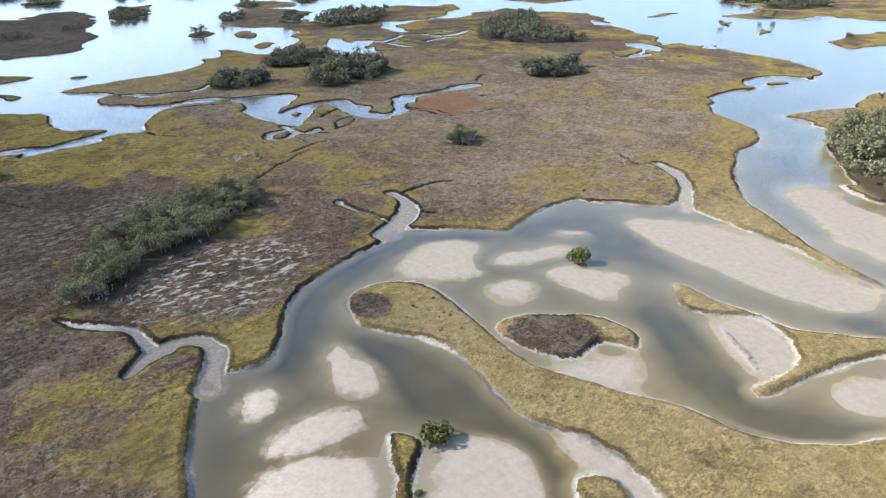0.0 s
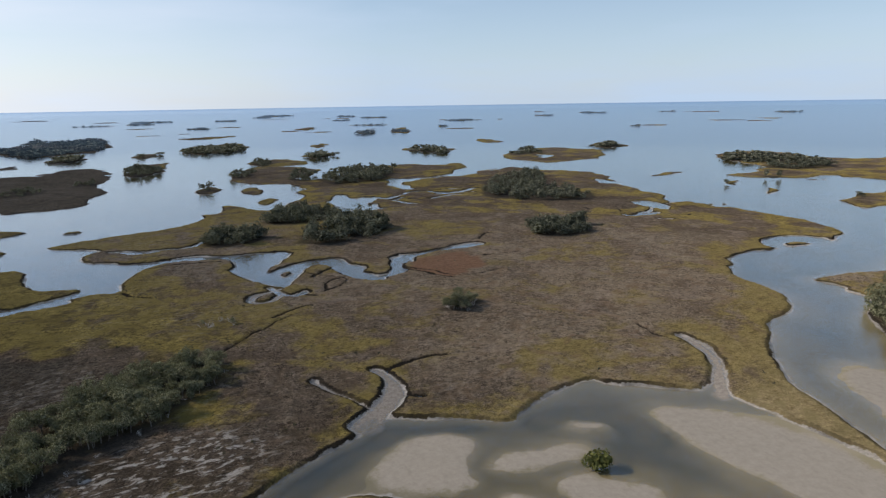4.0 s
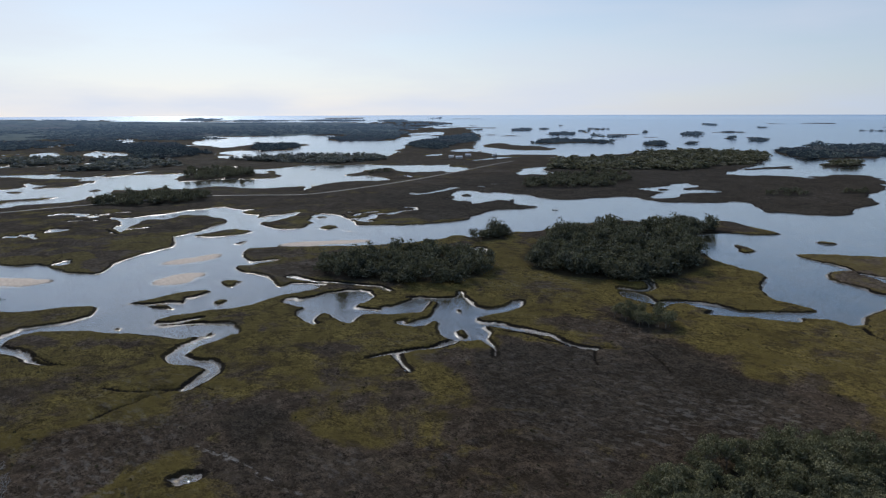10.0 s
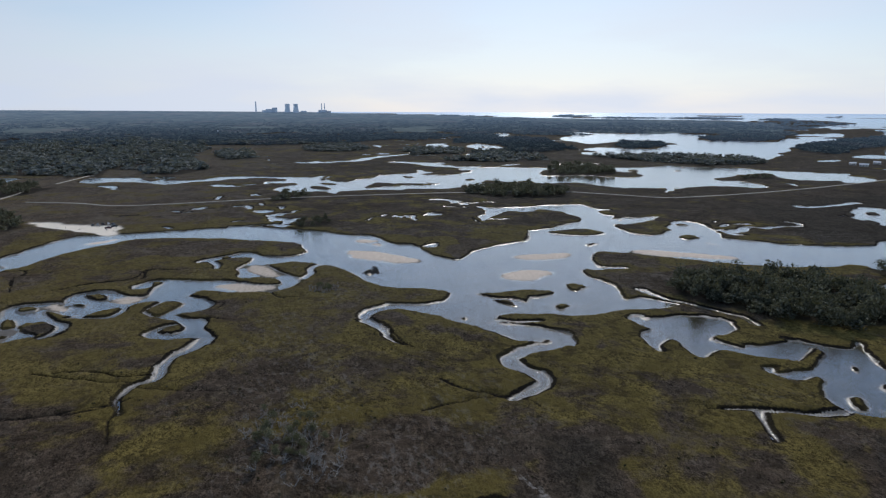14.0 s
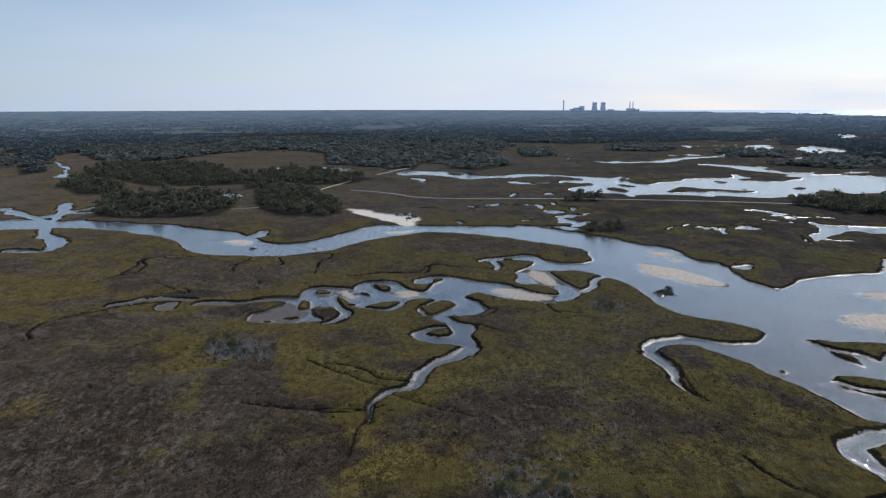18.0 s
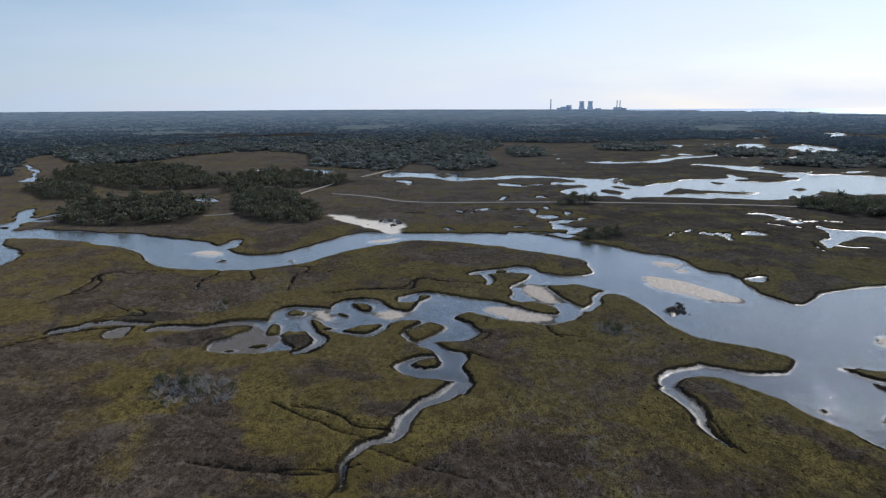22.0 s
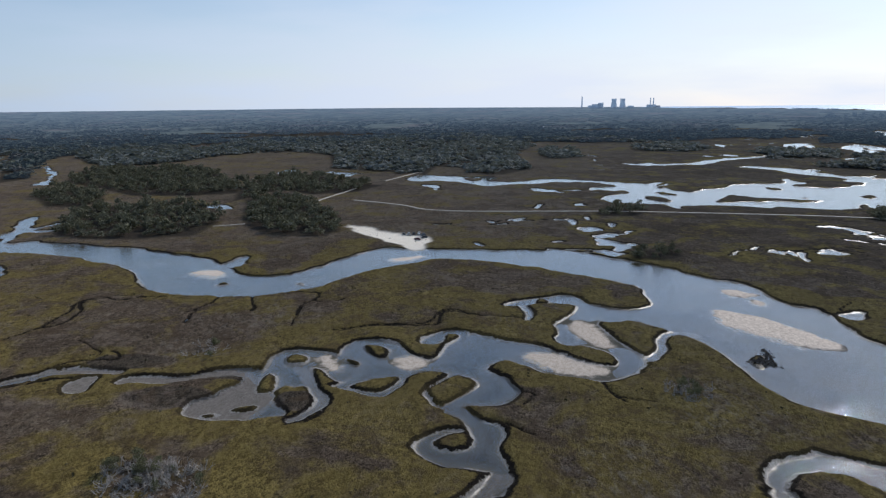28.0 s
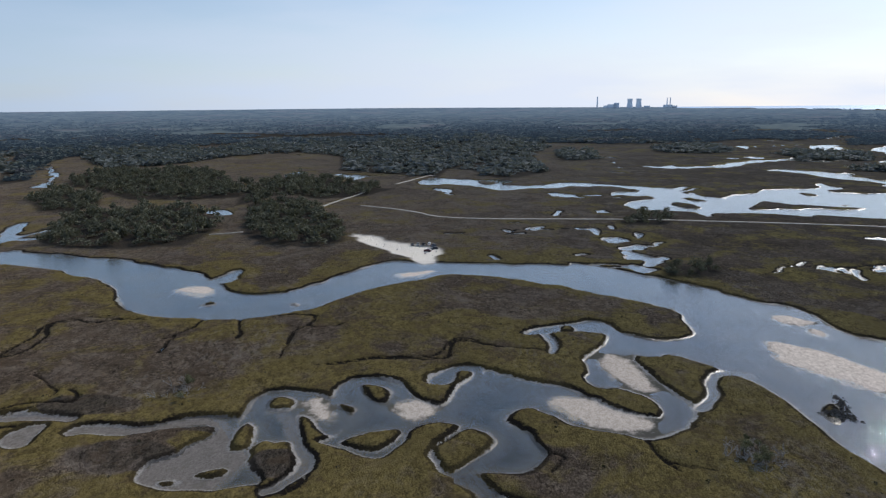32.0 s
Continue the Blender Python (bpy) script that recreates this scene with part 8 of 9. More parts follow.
def paint(me, name, r, g, b):
    a = me.color_attributes.new(name, "FLOAT_COLOR", "POINT")
    c = np.stack([r, g, b, np.ones_like(r)], -1).reshape(-1, 4)
    c = np.vstack([c, c[:1]]).astype(np.float32)
    a.data.foreach_set("color", c.ravel())


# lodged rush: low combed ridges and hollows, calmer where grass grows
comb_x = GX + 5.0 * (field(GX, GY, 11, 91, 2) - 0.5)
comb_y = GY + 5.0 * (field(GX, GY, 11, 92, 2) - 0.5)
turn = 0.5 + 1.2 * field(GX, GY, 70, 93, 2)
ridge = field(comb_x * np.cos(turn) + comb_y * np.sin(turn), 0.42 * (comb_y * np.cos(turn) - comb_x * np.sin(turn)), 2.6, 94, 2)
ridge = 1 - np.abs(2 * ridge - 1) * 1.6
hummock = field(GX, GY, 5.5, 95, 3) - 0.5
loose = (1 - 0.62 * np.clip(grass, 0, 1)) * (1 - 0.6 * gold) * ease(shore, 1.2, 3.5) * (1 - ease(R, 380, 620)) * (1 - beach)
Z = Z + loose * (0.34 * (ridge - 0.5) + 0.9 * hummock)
# ridge height, for pale crests and painted shade in the hollows
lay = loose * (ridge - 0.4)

me = sheet("ground", GX, GY, Z + swell(R))
paint(me, "shape", np.clip(shore, -20, 40), np.clip(bars, -20, 20), pale)
paint(me, "zone", grass, gold, wrackcov)
paint(me, "tone", warm, beach, slits)
paint(me, "misc", sandy, floorcov, depth)
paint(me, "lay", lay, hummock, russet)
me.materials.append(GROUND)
ground = tagged(new("ground", me), "flat salt marsh of brown rush and olive grass cut by creeks", "ground", kind="structure")

wr = np.concatenate([[6, 40, 120, 300, 600, 1000, 1500], np.arange(1900, 4815, 40), [4824]])
wa = np.radians(np.arange(0, 360, 1.0))
wR, wA = np.meshgrid(wr, wa, indexing="ij")
inland = ease(wR, 2900, 3500) * ease(np.degrees(wA), 75, 80) * (np.degrees(wA) < 170)
me = sheet("water", HUB[0] - wR * np.sin(wA), HUB[1] + wR * np.cos(wA), swell(wR) - 22 * inland)
me.materials.append(WATER)
tagged(new("water", me), "calm grey-blue tidal water of creeks, river and open sea", "water", kind="structure")


def ground_z(x, y):
    r = math.hypot(x - HUB[0], y - HUB[1])
    a = math.degrees(math.atan2(-(x - HUB[0]), y - HUB[1]))
    if a < YAW_FIRST:
        a += 360
    j = int(np.clip(np.searchsorted(YAWS, radians(a)), 0, len(YAWS) - 1))
    i = int(np.clip(np.searchsorted(RINGS, r), 0, len(RINGS) - 1))
    j = min(j, Z.shape[1] - 1)
    return float(Z[i, j] + swell(r)), float(shore[i, j])


# ---- building helpers ----
def mesh_of(name, verts, faces, mats=(), slots=None):
    me = bpy.data.meshes.new(name)
    me.from_pydata([tuple(v) for v in verts], [], [tuple(f) for f in faces])
    for m in mats:
        me.materials.append(m)
    if slots is not None:
        me.polygons.foreach_set("material_index", np.array(slots, np.int32))
    me.update()
    return me


def part(name, bm, material, parent, label=""):
    me = bpy.data.meshes.new(name)
    bm.to_mesh(me)
    bm.free()
    me.materials.append(material)
    ob = new(name, me)
    ob.parent = parent
    if label:
        ob["label"] = label
    return ob


def limb(points, radii, sides=5):
    """Verts and faces of a tapered tube."""
    vs, fs = [], []
    for i, (p, r) in enumerate(zip(points, radii)):
        d = (Vector(points[min(i + 1, len(points) - 1)]) - Vector(points[max(i - 1, 0)])).normalized()
        u = d.orthogonal().normalized()
        v = d.cross(u)
        for k in range(sides):
            a = 2 * math.pi * k / sides
            vs.append(Vector(p) + (u * math.cos(a) + v * math.sin(a)) * r)
    for i in range(len(points) - 1):
        for k in range(sides):
            m = (k + 1) % sides
            fs.append((i * sides + k, i * sides + m, (i + 1) * sides + m, (i + 1) * sides + k))
    fs.append(tuple(range((len(points) - 1) * sides, len(points) * sides)))
    return vs, fs


def crown(rng, height, width, leaves, leaf, base=0.25):
    """Leaf clumps scattered over lumpy lobes: vertices and quads."""
    lobes = []
    for _ in range(9):
        a, q = rng.random() * 6.283, rng.random() ** 0.6
        lobes.append((math.cos(a) * q * width * 0.32, math.sin(a) * q * width * 0.32,
                      height * (base + 0.18 + 0.55 * rng.random() * (1 - 0.5 * q)), width * (0.16 + 0.14 * rng.random())))
    lobes = np.array(lobes)
    pick = rng.integers(0, len(lobes), leaves)
    d = rng.normal(size=(leaves, 3))
    d[:, 2] += 0.25
    d /= np.linalg.norm(d, axis=1)[:, None]
    rad = lobes[pick, 3] * (0.65 + 0.5 * rng.random(leaves))
    c = lobes[pick, :3] + d * rad[:, None] * np.array([1, 1, 0.75])
    c[:, 2] = np.clip(c[:, 2], height * base * 0.5, None)
    n = d + rng.normal(size=(leaves, 3)) * 0.55
    n /= np.linalg.norm(n, axis=1)[:, None]
    u = np.cross(n, rng.normal(size=(leaves, 3)))
    u /= np.linalg.norm(u, axis=1)[:, None]
    v = np.cross(n, u)
    s = leaf * (0.6 + 0.8 * rng.random((leaves, 1)))
    quad = np.stack([c - u * s, c - v * s * 0.6 + n * s * 0.2, c + u * s * 1.1, c + v * s * 0.7], 1)
    verts = quad.reshape(-1, 3)
    faces = np.arange(leaves * 4).reshape(-1, 4)
    return verts, faces


def trunk_of(rng, height, width):
    vs, fs = [], []
    lean = Vector((rng.normal() * 0.08, rng.normal() * 0.08, 1)) * height
    stems = [([Vector((0, 0, -0.3)), lean * 0.3, lean * 0.62], [0.16, 0.12, 0.06])]
    for _ in range(4):
        a = rng.random() * 6.283
        tip = Vector((math.cos(a) * width * 0.3, math.sin(a) * width * 0.3, height * (0.5 + 0.3 * rng.random())))
        stems.append(([lean * 0.25, lean * 0.25 + (tip - lean * 0.25) * 0.6 + Vector((0, 0, 0.3)), tip], [0.09, 0.06, 0.025]))
    for pts, rad in stems:
        v, f = limb(pts, [r * height / 7 for r in rad])
        fs += [tuple(i + len(vs) for i in q) for q in f]
        vs += v
    return vs, fs


def scatter(p, spacing, rng, limit=2600):
    p = np.array(p, float)
    lo, hi = p.min(0), p.max(0)
    n = int(min(limit, (hi - lo).prod() / spacing ** 2 * 1.15)) + 3
    q = lo + rng.random((n, 2)) * (hi - lo)
    extent = float((hi - lo).min())
    sway = 2.2 * min(28.0, 0.13 * extent) * (extent > 40) + 0.01
    wx = sway * (field(q[:, 0], q[:, 1], 3 * sway + 4, 61) - 0.5)
    wy = sway * (field(q[:, 0], q[:, 1], 3 * sway + 4, 62) - 0.5)
    return q[in_outline(q[:, 0] + wx, q[:, 1] + wy, p)]


# ---- trees ----
rng = np.random.default_rng(7)
TREE_KINDS = []
for i in range(6):
    h, wdt = (6.2 + i * 0.75, 6.0 + i * 0.6)
    holder = new("tree", None)
    tv, tf = trunk_of(rng, h, wdt)
    t_ob = new("trunk", mesh_of("trunk", tv, tf, [BARK]))
    cv, cf = crown(rng, h, wdt, 720, 0.27)
    c_ob = new("crown", mesh_of("crown", cv, cf, [LEAF_GREY if i in (1, 2, 4) else LEAF_OLIVE]))
    t_ob.parent = c_ob.parent = holder
    tagged(holder, "dense dark green mangrove tree on the marsh" if i not in (1, 2, 4) else "pale grey-green buttonwood tree on the marsh",
           "tree", "trees of the marsh hammocks")
    TREE_KINDS.append(holder)
TREE_USED = [False] * 6


def plant(x, y, size=1.0):
    z, s = ground_z(x, y)
    if s < 0.3:
        return
    i = int(rng.integers(0, 6))
    m = pose(x, y, z - 0.1, rng.normal() * 3, rng.normal() * 3, rng.random() * 360)
    k = size * (0.75 + 0.5 * rng.random())
    src = TREE_KINDS[i]
    if not TREE_USED[i]:
        TREE_USED[i] = True
        src.matrix_basis = m
        src.scale = (k, k, k)
        return
    ob = copy_thing(src, m)
    ob.scale = (k, k, k)


LOD = []
for n, leaf in ((300, 0.40), (100, 0.66), (36, 1.15)):
    LOD.append([crown(rng, 8.0, 7.5, n, leaf, 0.12) for _ in range(5)])


def woods(name, points, spacing, level, label, leafmat, tall=1.0):
    """A stand of trees too many to count, as one mesh."""
    size = np.ptp(np.array(points), axis=0)
    pts = scatter(points, min(spacing, 1.0 + 0.25 * math.sqrt(size[0] * size[1])), rng)
    allv, base = [], 0
    for x, y in pts:
        z, s = ground_z(x, y)
        if s < 0.5:
            continue
        v, f = LOD[level][int(rng.integers(0, 5))]
        k = tall * (0.7 + 0.6 * rng.random()) * (spacing / 6.5 if level == 2 else 1)
        a = rng.random() * 6.283
        rot = np.array([[math.cos(a), -math.sin(a), 0], [math.sin(a), math.cos(a), 0], [0, 0, 1]])
        hv = v @ rot.T * np.array([k, k, tall * (0.5 + 0.85 * rng.random() ** 1.3)])
        allv.append(hv + [x, y, z - (1.6 if level == 2 else 0.5)])
    if not allv:
        return
    v = np.vstack(allv)
    add_quads(name, v, leafmat, label)


def add_quads(name, v, mat, label):
    n = len(v) // 4
    me = bpy.data.meshes.new(name)
    me.vertices.add(len(v))
    me.vertices.foreach_set("co", v.astype(np.float32).ravel())
    me.loops.add(len(v))
    me.loops.foreach_set("vertex_index", np.arange(len(v), dtype=np.int32))
    me.polygons.add(n)
    me.polygons.foreach_set("loop_start", (np.arange(n) * 4).astype(np.int32))
    me.update(calc_edges=True)
    me.materials.append(mat)
    return tagged(new(name, me), label, "woods", kind="stuff")


LOW = {"clump_d": 1.35, "clump_b": 1.15, "hammock_a": 1.15, "hammock_a2": 1.15, "w_a": 0.95, "w_b": 0.6, "l1_c": 0.7, "l1_d": 0.7, "n_c": 0.7}      # lower shrub stands
SINGLE = {"hedge": 3.1, "clump_z": 4.5, "scrub_a": 3.6}
for key, pts in GROVES.items():
    c = np.array(pts).mean(0)
    dist = math.hypot(c[0] - HUB[0], c[1] - HUB[1])
    if key in SINGLE:
        for x, y in scatter(pts, SINGLE[key], rng, 600):
            plant(x, y, 0.74)
    elif dist < 520:
        woods("mangrove_stand", pts, 6.4, 0, "dense dark green mangrove hammock on the marsh", LEAF_PALE if key == "clump_g" else LEAF, 1.45 * LOW.get(key, 1.0))
    elif dist < 1100:
        woods("mangrove_stand", pts, 9.2, 1, "dark green hammock of mangrove and palm", LEAF_MID, 1.2 * LOW.get(key, 1.0))
    else:
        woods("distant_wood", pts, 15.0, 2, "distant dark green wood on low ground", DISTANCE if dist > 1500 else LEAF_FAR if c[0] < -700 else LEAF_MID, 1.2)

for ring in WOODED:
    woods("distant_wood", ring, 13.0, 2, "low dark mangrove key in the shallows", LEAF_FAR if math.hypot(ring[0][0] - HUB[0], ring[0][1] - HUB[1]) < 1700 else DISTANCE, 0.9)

# the wooded mainland, to the horizon
def far_edge(yaw):
    return float(np.interp(yaw, (30, 34, 37, 43, 50, 58, 66, 72, 76), (1700, 2250, 3800, 4080, 4140, 4310, 4590, 4680, 4816)))


def upland(yaw, r):
    """The ground inland rises gently."""
    return float(8.0 * ease(yaw, 77, 100) * ease(r, 2700, 4800))


vs, fs = [], []
bearings = np.arange(36, 143, 0.5)
for i, yaw in enumerate(bearings):
    a, outer = radians(yaw), far_edge(yaw)
    first = min(outer - 60, 2250 + 260 * float(field(np.array([yaw * 40.0]), np.array([0.0]), 60, 53)[0]) + max(0, 70 - yaw) * 6)
    for q in np.linspace(0, 1, 34):
        r = first + (outer - first) * q
        vs.append((HUB[0] - r * math.sin(a), HUB[1] + r * math.cos(a), float(swell(r)) + upland(yaw, r) + (2.2 if q > 0 else -1.5)))
    if i:
        fs += [(34 * i + k, 34 * i + k + 1, 34 * i - 33 + k, 34 * i - 34 + k) for k in range(33)]
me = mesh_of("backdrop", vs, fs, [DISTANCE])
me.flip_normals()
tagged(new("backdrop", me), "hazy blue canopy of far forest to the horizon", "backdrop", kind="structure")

allv, backdrop = [], [[], [], [], [], []]
for ring in 1150 * 1.0205 ** np.arange(0, 72):
    for yaw in np.arange(26, 142, 0.7):
        a = radians(yaw + rng.random() * 0.7)
        r = ring * (1 + 0.016 * rng.random())
        x, y = HUB[0] - r * math.sin(a), HUB[1] + r * math.cos(a)
        inner = 1150 + max(0, 108 - yaw) * 17 + 500 * (float(field(np.array([x]), np.array([y]), 300, 51)[0]) - 0.45) * 2
        if r < inner or r > far_edge(yaw):
            continue
        if float(field(np.array([x]), np.array([y]), 260, 52)[0]) > 0.57 and r < 3000:
            continue
        z, s = ground_z(x, y)
        if s < 2:
            continue
        z = float(swell(r) + upland(yaw, r)) + 1.0
        shrink = min(1.0, 2600 / r) ** 2.5
        v, f = LOD[2][int(rng.integers(0, 5))]
        k = r * 0.0125 / 7.5 * 1.55
        v = v[:80] if r > 2200 else v
        (backdrop[int(np.searchsorted((2250, 2750, 3350, 4100), r * (0.94 + 0.12 * rng.random())))] if r > 1500 + 300 * rng.random() else allv).append(v * np.array([k, k, 1.35 * shrink * (0.7 + 0.6 * rng.random())]) + [x, y, z - 1.5 * shrink])
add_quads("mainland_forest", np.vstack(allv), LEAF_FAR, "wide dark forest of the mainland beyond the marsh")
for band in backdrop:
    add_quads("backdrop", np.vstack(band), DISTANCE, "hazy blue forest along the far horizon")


# ---- sand roads ----
def ribbon(name, points, width, label):
    p = rounded(points, False)
    vs, fs = [], []
    for i, (x, y) in enumerate(p):
        d = p[min(i + 1, len(p) - 1)] - p[max(i - 1, 0)]
        d = d / (np.hypot(*d) + 1e-9)
        n = np.array([-d[1], d[0]]) * width / 2
        z = 1.25 + swell(math.hypot(x - HUB[0], y - HUB[1]))
        for k, dz in ((-1.7, -1.3), (-1, 0), (0, 0.12), (1, 0), (1.7, -1.3)):
            vs.append((x + n[0] * k, y + n[1] * k, float(z) + dz))
    for i in range(len(p) - 1):
        for k in range(4):
            a = i * 5 + k
            fs.append((a, a + 1, a + 6, a + 5))
    me = mesh_of(name, vs, fs, [ROAD])
    me.flip_normals()
    tagged(new(name, me), label, "road", kind="structure")


for key, pts in TRACKS.items():
    ribbon("road", pts, 2.1 if key != "path_f" else 1.7, "pale sand causeway road across the marsh")


# ---- bushes, dead thickets and scattered scrub ----
def bush(x, y, size, label):
    z, s = ground_z(x, y)
    holder = new("bush", None)
    v, f = limb([(0, 0, -0.4), (0.1, 0.05, 0.5), (0.2, 0.1, 1.2)], [0.14, 0.11, 0.05])
    new("stem", mesh_of("stem", v, f, [BARK])).parent = holder
    v, f = crown(rng, 2.6, 4.2, 520, 0.26, 0.05)
    new("crown", mesh_of("crown", v, f, [LEAF_BUSH])).parent = holder
    holder.matrix_basis = pose(x, y, max(z, 0.0) - 0.1, 0, 0, rng.random() * 360)
    holder.scale = (size, size, size)
    tagged(holder, label, "bush")


LEAF_BUSH = leaf_material("leaf_bush", (0.040, 0.050, 0.014), (0.150, 0.150, 0.050), (0.110, 0.115, 0.040))
bush(96.5, 95.5, 1.9, "round green mangrove bush on a pale sandbar")
bush(19.0, 50.0, 1.75, "round yellow-green mangrove bush beside a grassy islet")
bush(9.5, 38.5, 0.45, "small dark bush at the foot of a grassy islet")


def snag_mesh(seed):
    """A bleached dead shrub: forking bare stems."""
    g = np.random.default_rng(seed)
    vs, fs = [], []

    def grow(p, d, length, r, level):
        q = p + d * length * 0.5 + Vector(g.normal(size=3)) * 0.08 * length
        e = p + d * length
        v, f = limb([p, q, e], [r, r * 0.8, r * 0.5], 4)
        fs.extend(tuple(i + len(vs) for i in c) for c in f)
        vs.extend(v)
        if level:
            for _ in range(int(g.integers(2, 4))):
                grow(e, (d + Vector(g.normal(size=3)) * 0.6).normalized(), length * 0.68, r * 0.55, level - 1)

    for _ in range(4):
        a = g.random() * 6.283
        grow(Vector((g.normal() * 0.3, g.normal() * 0.3, -0.2)), Vector((math.cos(a) * 0.8, math.sin(a) * 0.8, 0.75)).normalized(), 1.5, 0.13, 2)
    return mesh_of("dead_shrub", vs, fs, [DEADWOOD])


SNAGS = [snag_mesh(i) for i in range(4)]


def thicket(cx, cy, rx, ry, snags, shrubs, size=1.0):
    for k in range(snags + shrubs):
        q, a = rng.random() ** 0.5, rng.random() * 6.283
        x, y = cx + rx * q * math.cos(a), cy + ry * q * math.sin(a)
        z, s = ground_z(x, y)
        if s < 0.5:
            continue
        if k < snags:
            ob = tagged(new("dead_shrub", SNAGS[k % 4]), "bleached leafless dead shrub on the marsh", "dead shrub", "dead shrubs of the thickets")
            m, k2 = pose(x, y, z - 0.05, rng.normal() * 25, rng.normal() * 25, rng.random() * 360), size * (0.5 + 0.7 * rng.random())
            ob.matrix_basis = m
            ob.scale = (k2, k2, k2)
        else:
            plant(x, y, 0.42)


thicket(-187, 74, 13, 9, 40, 20)
thicket(-186, 74, 24, 13, 55, 4)
thicket(-280, -26, 7, 9, 34, 14)
thicket(-275, -20, 10, 13, 75, 4)
thicket(-329, 121, 8, 8, 22, 8)
thicket(34, 256, 8, 6, 8, 3)
thicket(-363, -41, 10, 8, 10, 4)
thicket(132, 224, 10, 7, 8, 3)
thicket(-32, 148, 9, 6, 12, 0, 0.7)
edge = rounded(GROVES["hedge"], True, 2)
for ex, ey in edge[::3]:
    thicket(ex, ey, 2.5, 2.5, 1, 0, 0.6)

# low dark scrub over the rushes
tiny = [crown(rng, 0.8, 1.5, 9, 0.34, 0.1)[0] for _ in range(6)]
allv = []
while len(allv) < 2600:
    r, a = 90 + 620 * rng.random() ** 1.4, radians(rng.uniform(-80, 136))
    x, y = HUB[0] - r * math.sin(a), HUB[1] + r * math.cos(a)
    if float(field(np.array([x]), np.array([y]), 38, 71)[0]) < 0.5:
        continue
    z, s = ground_z(x, y)
    if s < 4:
        continue
    k = 0.3 + 0.6 * rng.random()
    allv.append(tiny[int(rng.integers(0, 6))] * k + [x, y, z - 0.1])
LEAF_SCRUB = leaf_material("leaf_scrub", (0.036, 0.032, 0.022), (0.120, 0.106, 0.076), (0.080, 0.068, 0.048))
add_quads("scrub", np.vstack(allv), LEAF_SCRUB, "low dark scrub scattered over the brown rushes")

# ---- oyster bar in the river ----
rv, rf = [], []
for _ in range(260):
    q = rng.random()
    x, y = (-354.5 + 3 * q, 152 + 6 * q) if rng.random() < 0.45 else (-351.5 - 14 * q, 157.5 + 4 * q)
    x, y = x + rng.normal() * 1.2, y + rng.normal() * 0.9
    z, s = ground_z(x, y)
    r = 0.25 + 0.5 * rng.random()
    n0 = len(rv)
    for dx, dy, dz in ((-1, -0.8, 0), (1, -0.7, 0), (0.9, 0.9, 0), (-0.8, 1, 0), (-0.3, -0.2, 0.8), (0.4, 0.3, 0.6)):
        rv.append((x + r * dx * (0.8 + 0.4 * rng.random()), y + r * dy, max(z, -0.1) - 0.12 + r * dz))
    rf += [tuple(n0 + i for i in q) for q in ((0, 1, 5, 4), (1, 2, 5), (2, 3, 4, 5), (3, 0, 4))]
SHELL = plain("oyster_shell", (0.05, 0.042, 0.034), (0.16, 0.135, 0.11), 1.2, bump=0.4)
tagged(new("oyster_bar", mesh_of("oyster_bar", rv, rf, [SHELL])), "dark heap of oyster shell and rubble in the river", "oyster bar", kind="stuff")


# ---- vehicles on the sand landing ----
def box_bm(size, at=(0, 0, 0), bevel=0.0, taper=(1.0, 1.0)):
    bm = bmesh.new()
    bmesh.ops.create_cube(bm, size=1.0)
    for v in bm.verts:
        top = v.co.z > 0
        v.co = Vector((v.co.x * size[0] * (taper[0] if top else 1), v.co.y * size[1] * (taper[1] if top else 1), v.co.z * size[2])) + Vector(at)
    if bevel:
        bmesh.ops.bevel(bm, geom=bm.edges[:], offset=bevel, segments=2, affect="EDGES")
    return bm


def wheel_bm(at, r=0.36, w=0.24):
    bm = bmesh.new()
    bmesh.ops.create_cone(bm, cap_ends=True, segments=14, radius1=r, radius2=r, depth=w)
    bmesh.ops.rotate(bm, verts=bm.verts, matrix=Matrix.Rotation(radians(90), 3, "X"))
    bmesh.ops.translate(bm, verts=bm.verts, vec=at)
    return bm


RUBBER = plain("tyre_rubber", (0.02, 0.02, 0.02), (0.035, 0.035, 0.035), 6, 0.9)
GLASS = plain("dark_glass", (0.02, 0.025, 0.03), (0.03, 0.035, 0.04), 1, 0.1)
CHROME = plain("lamp_glass", (0.7, 0.7, 0.7), (0.8, 0.8, 0.8), 4, 0.2)


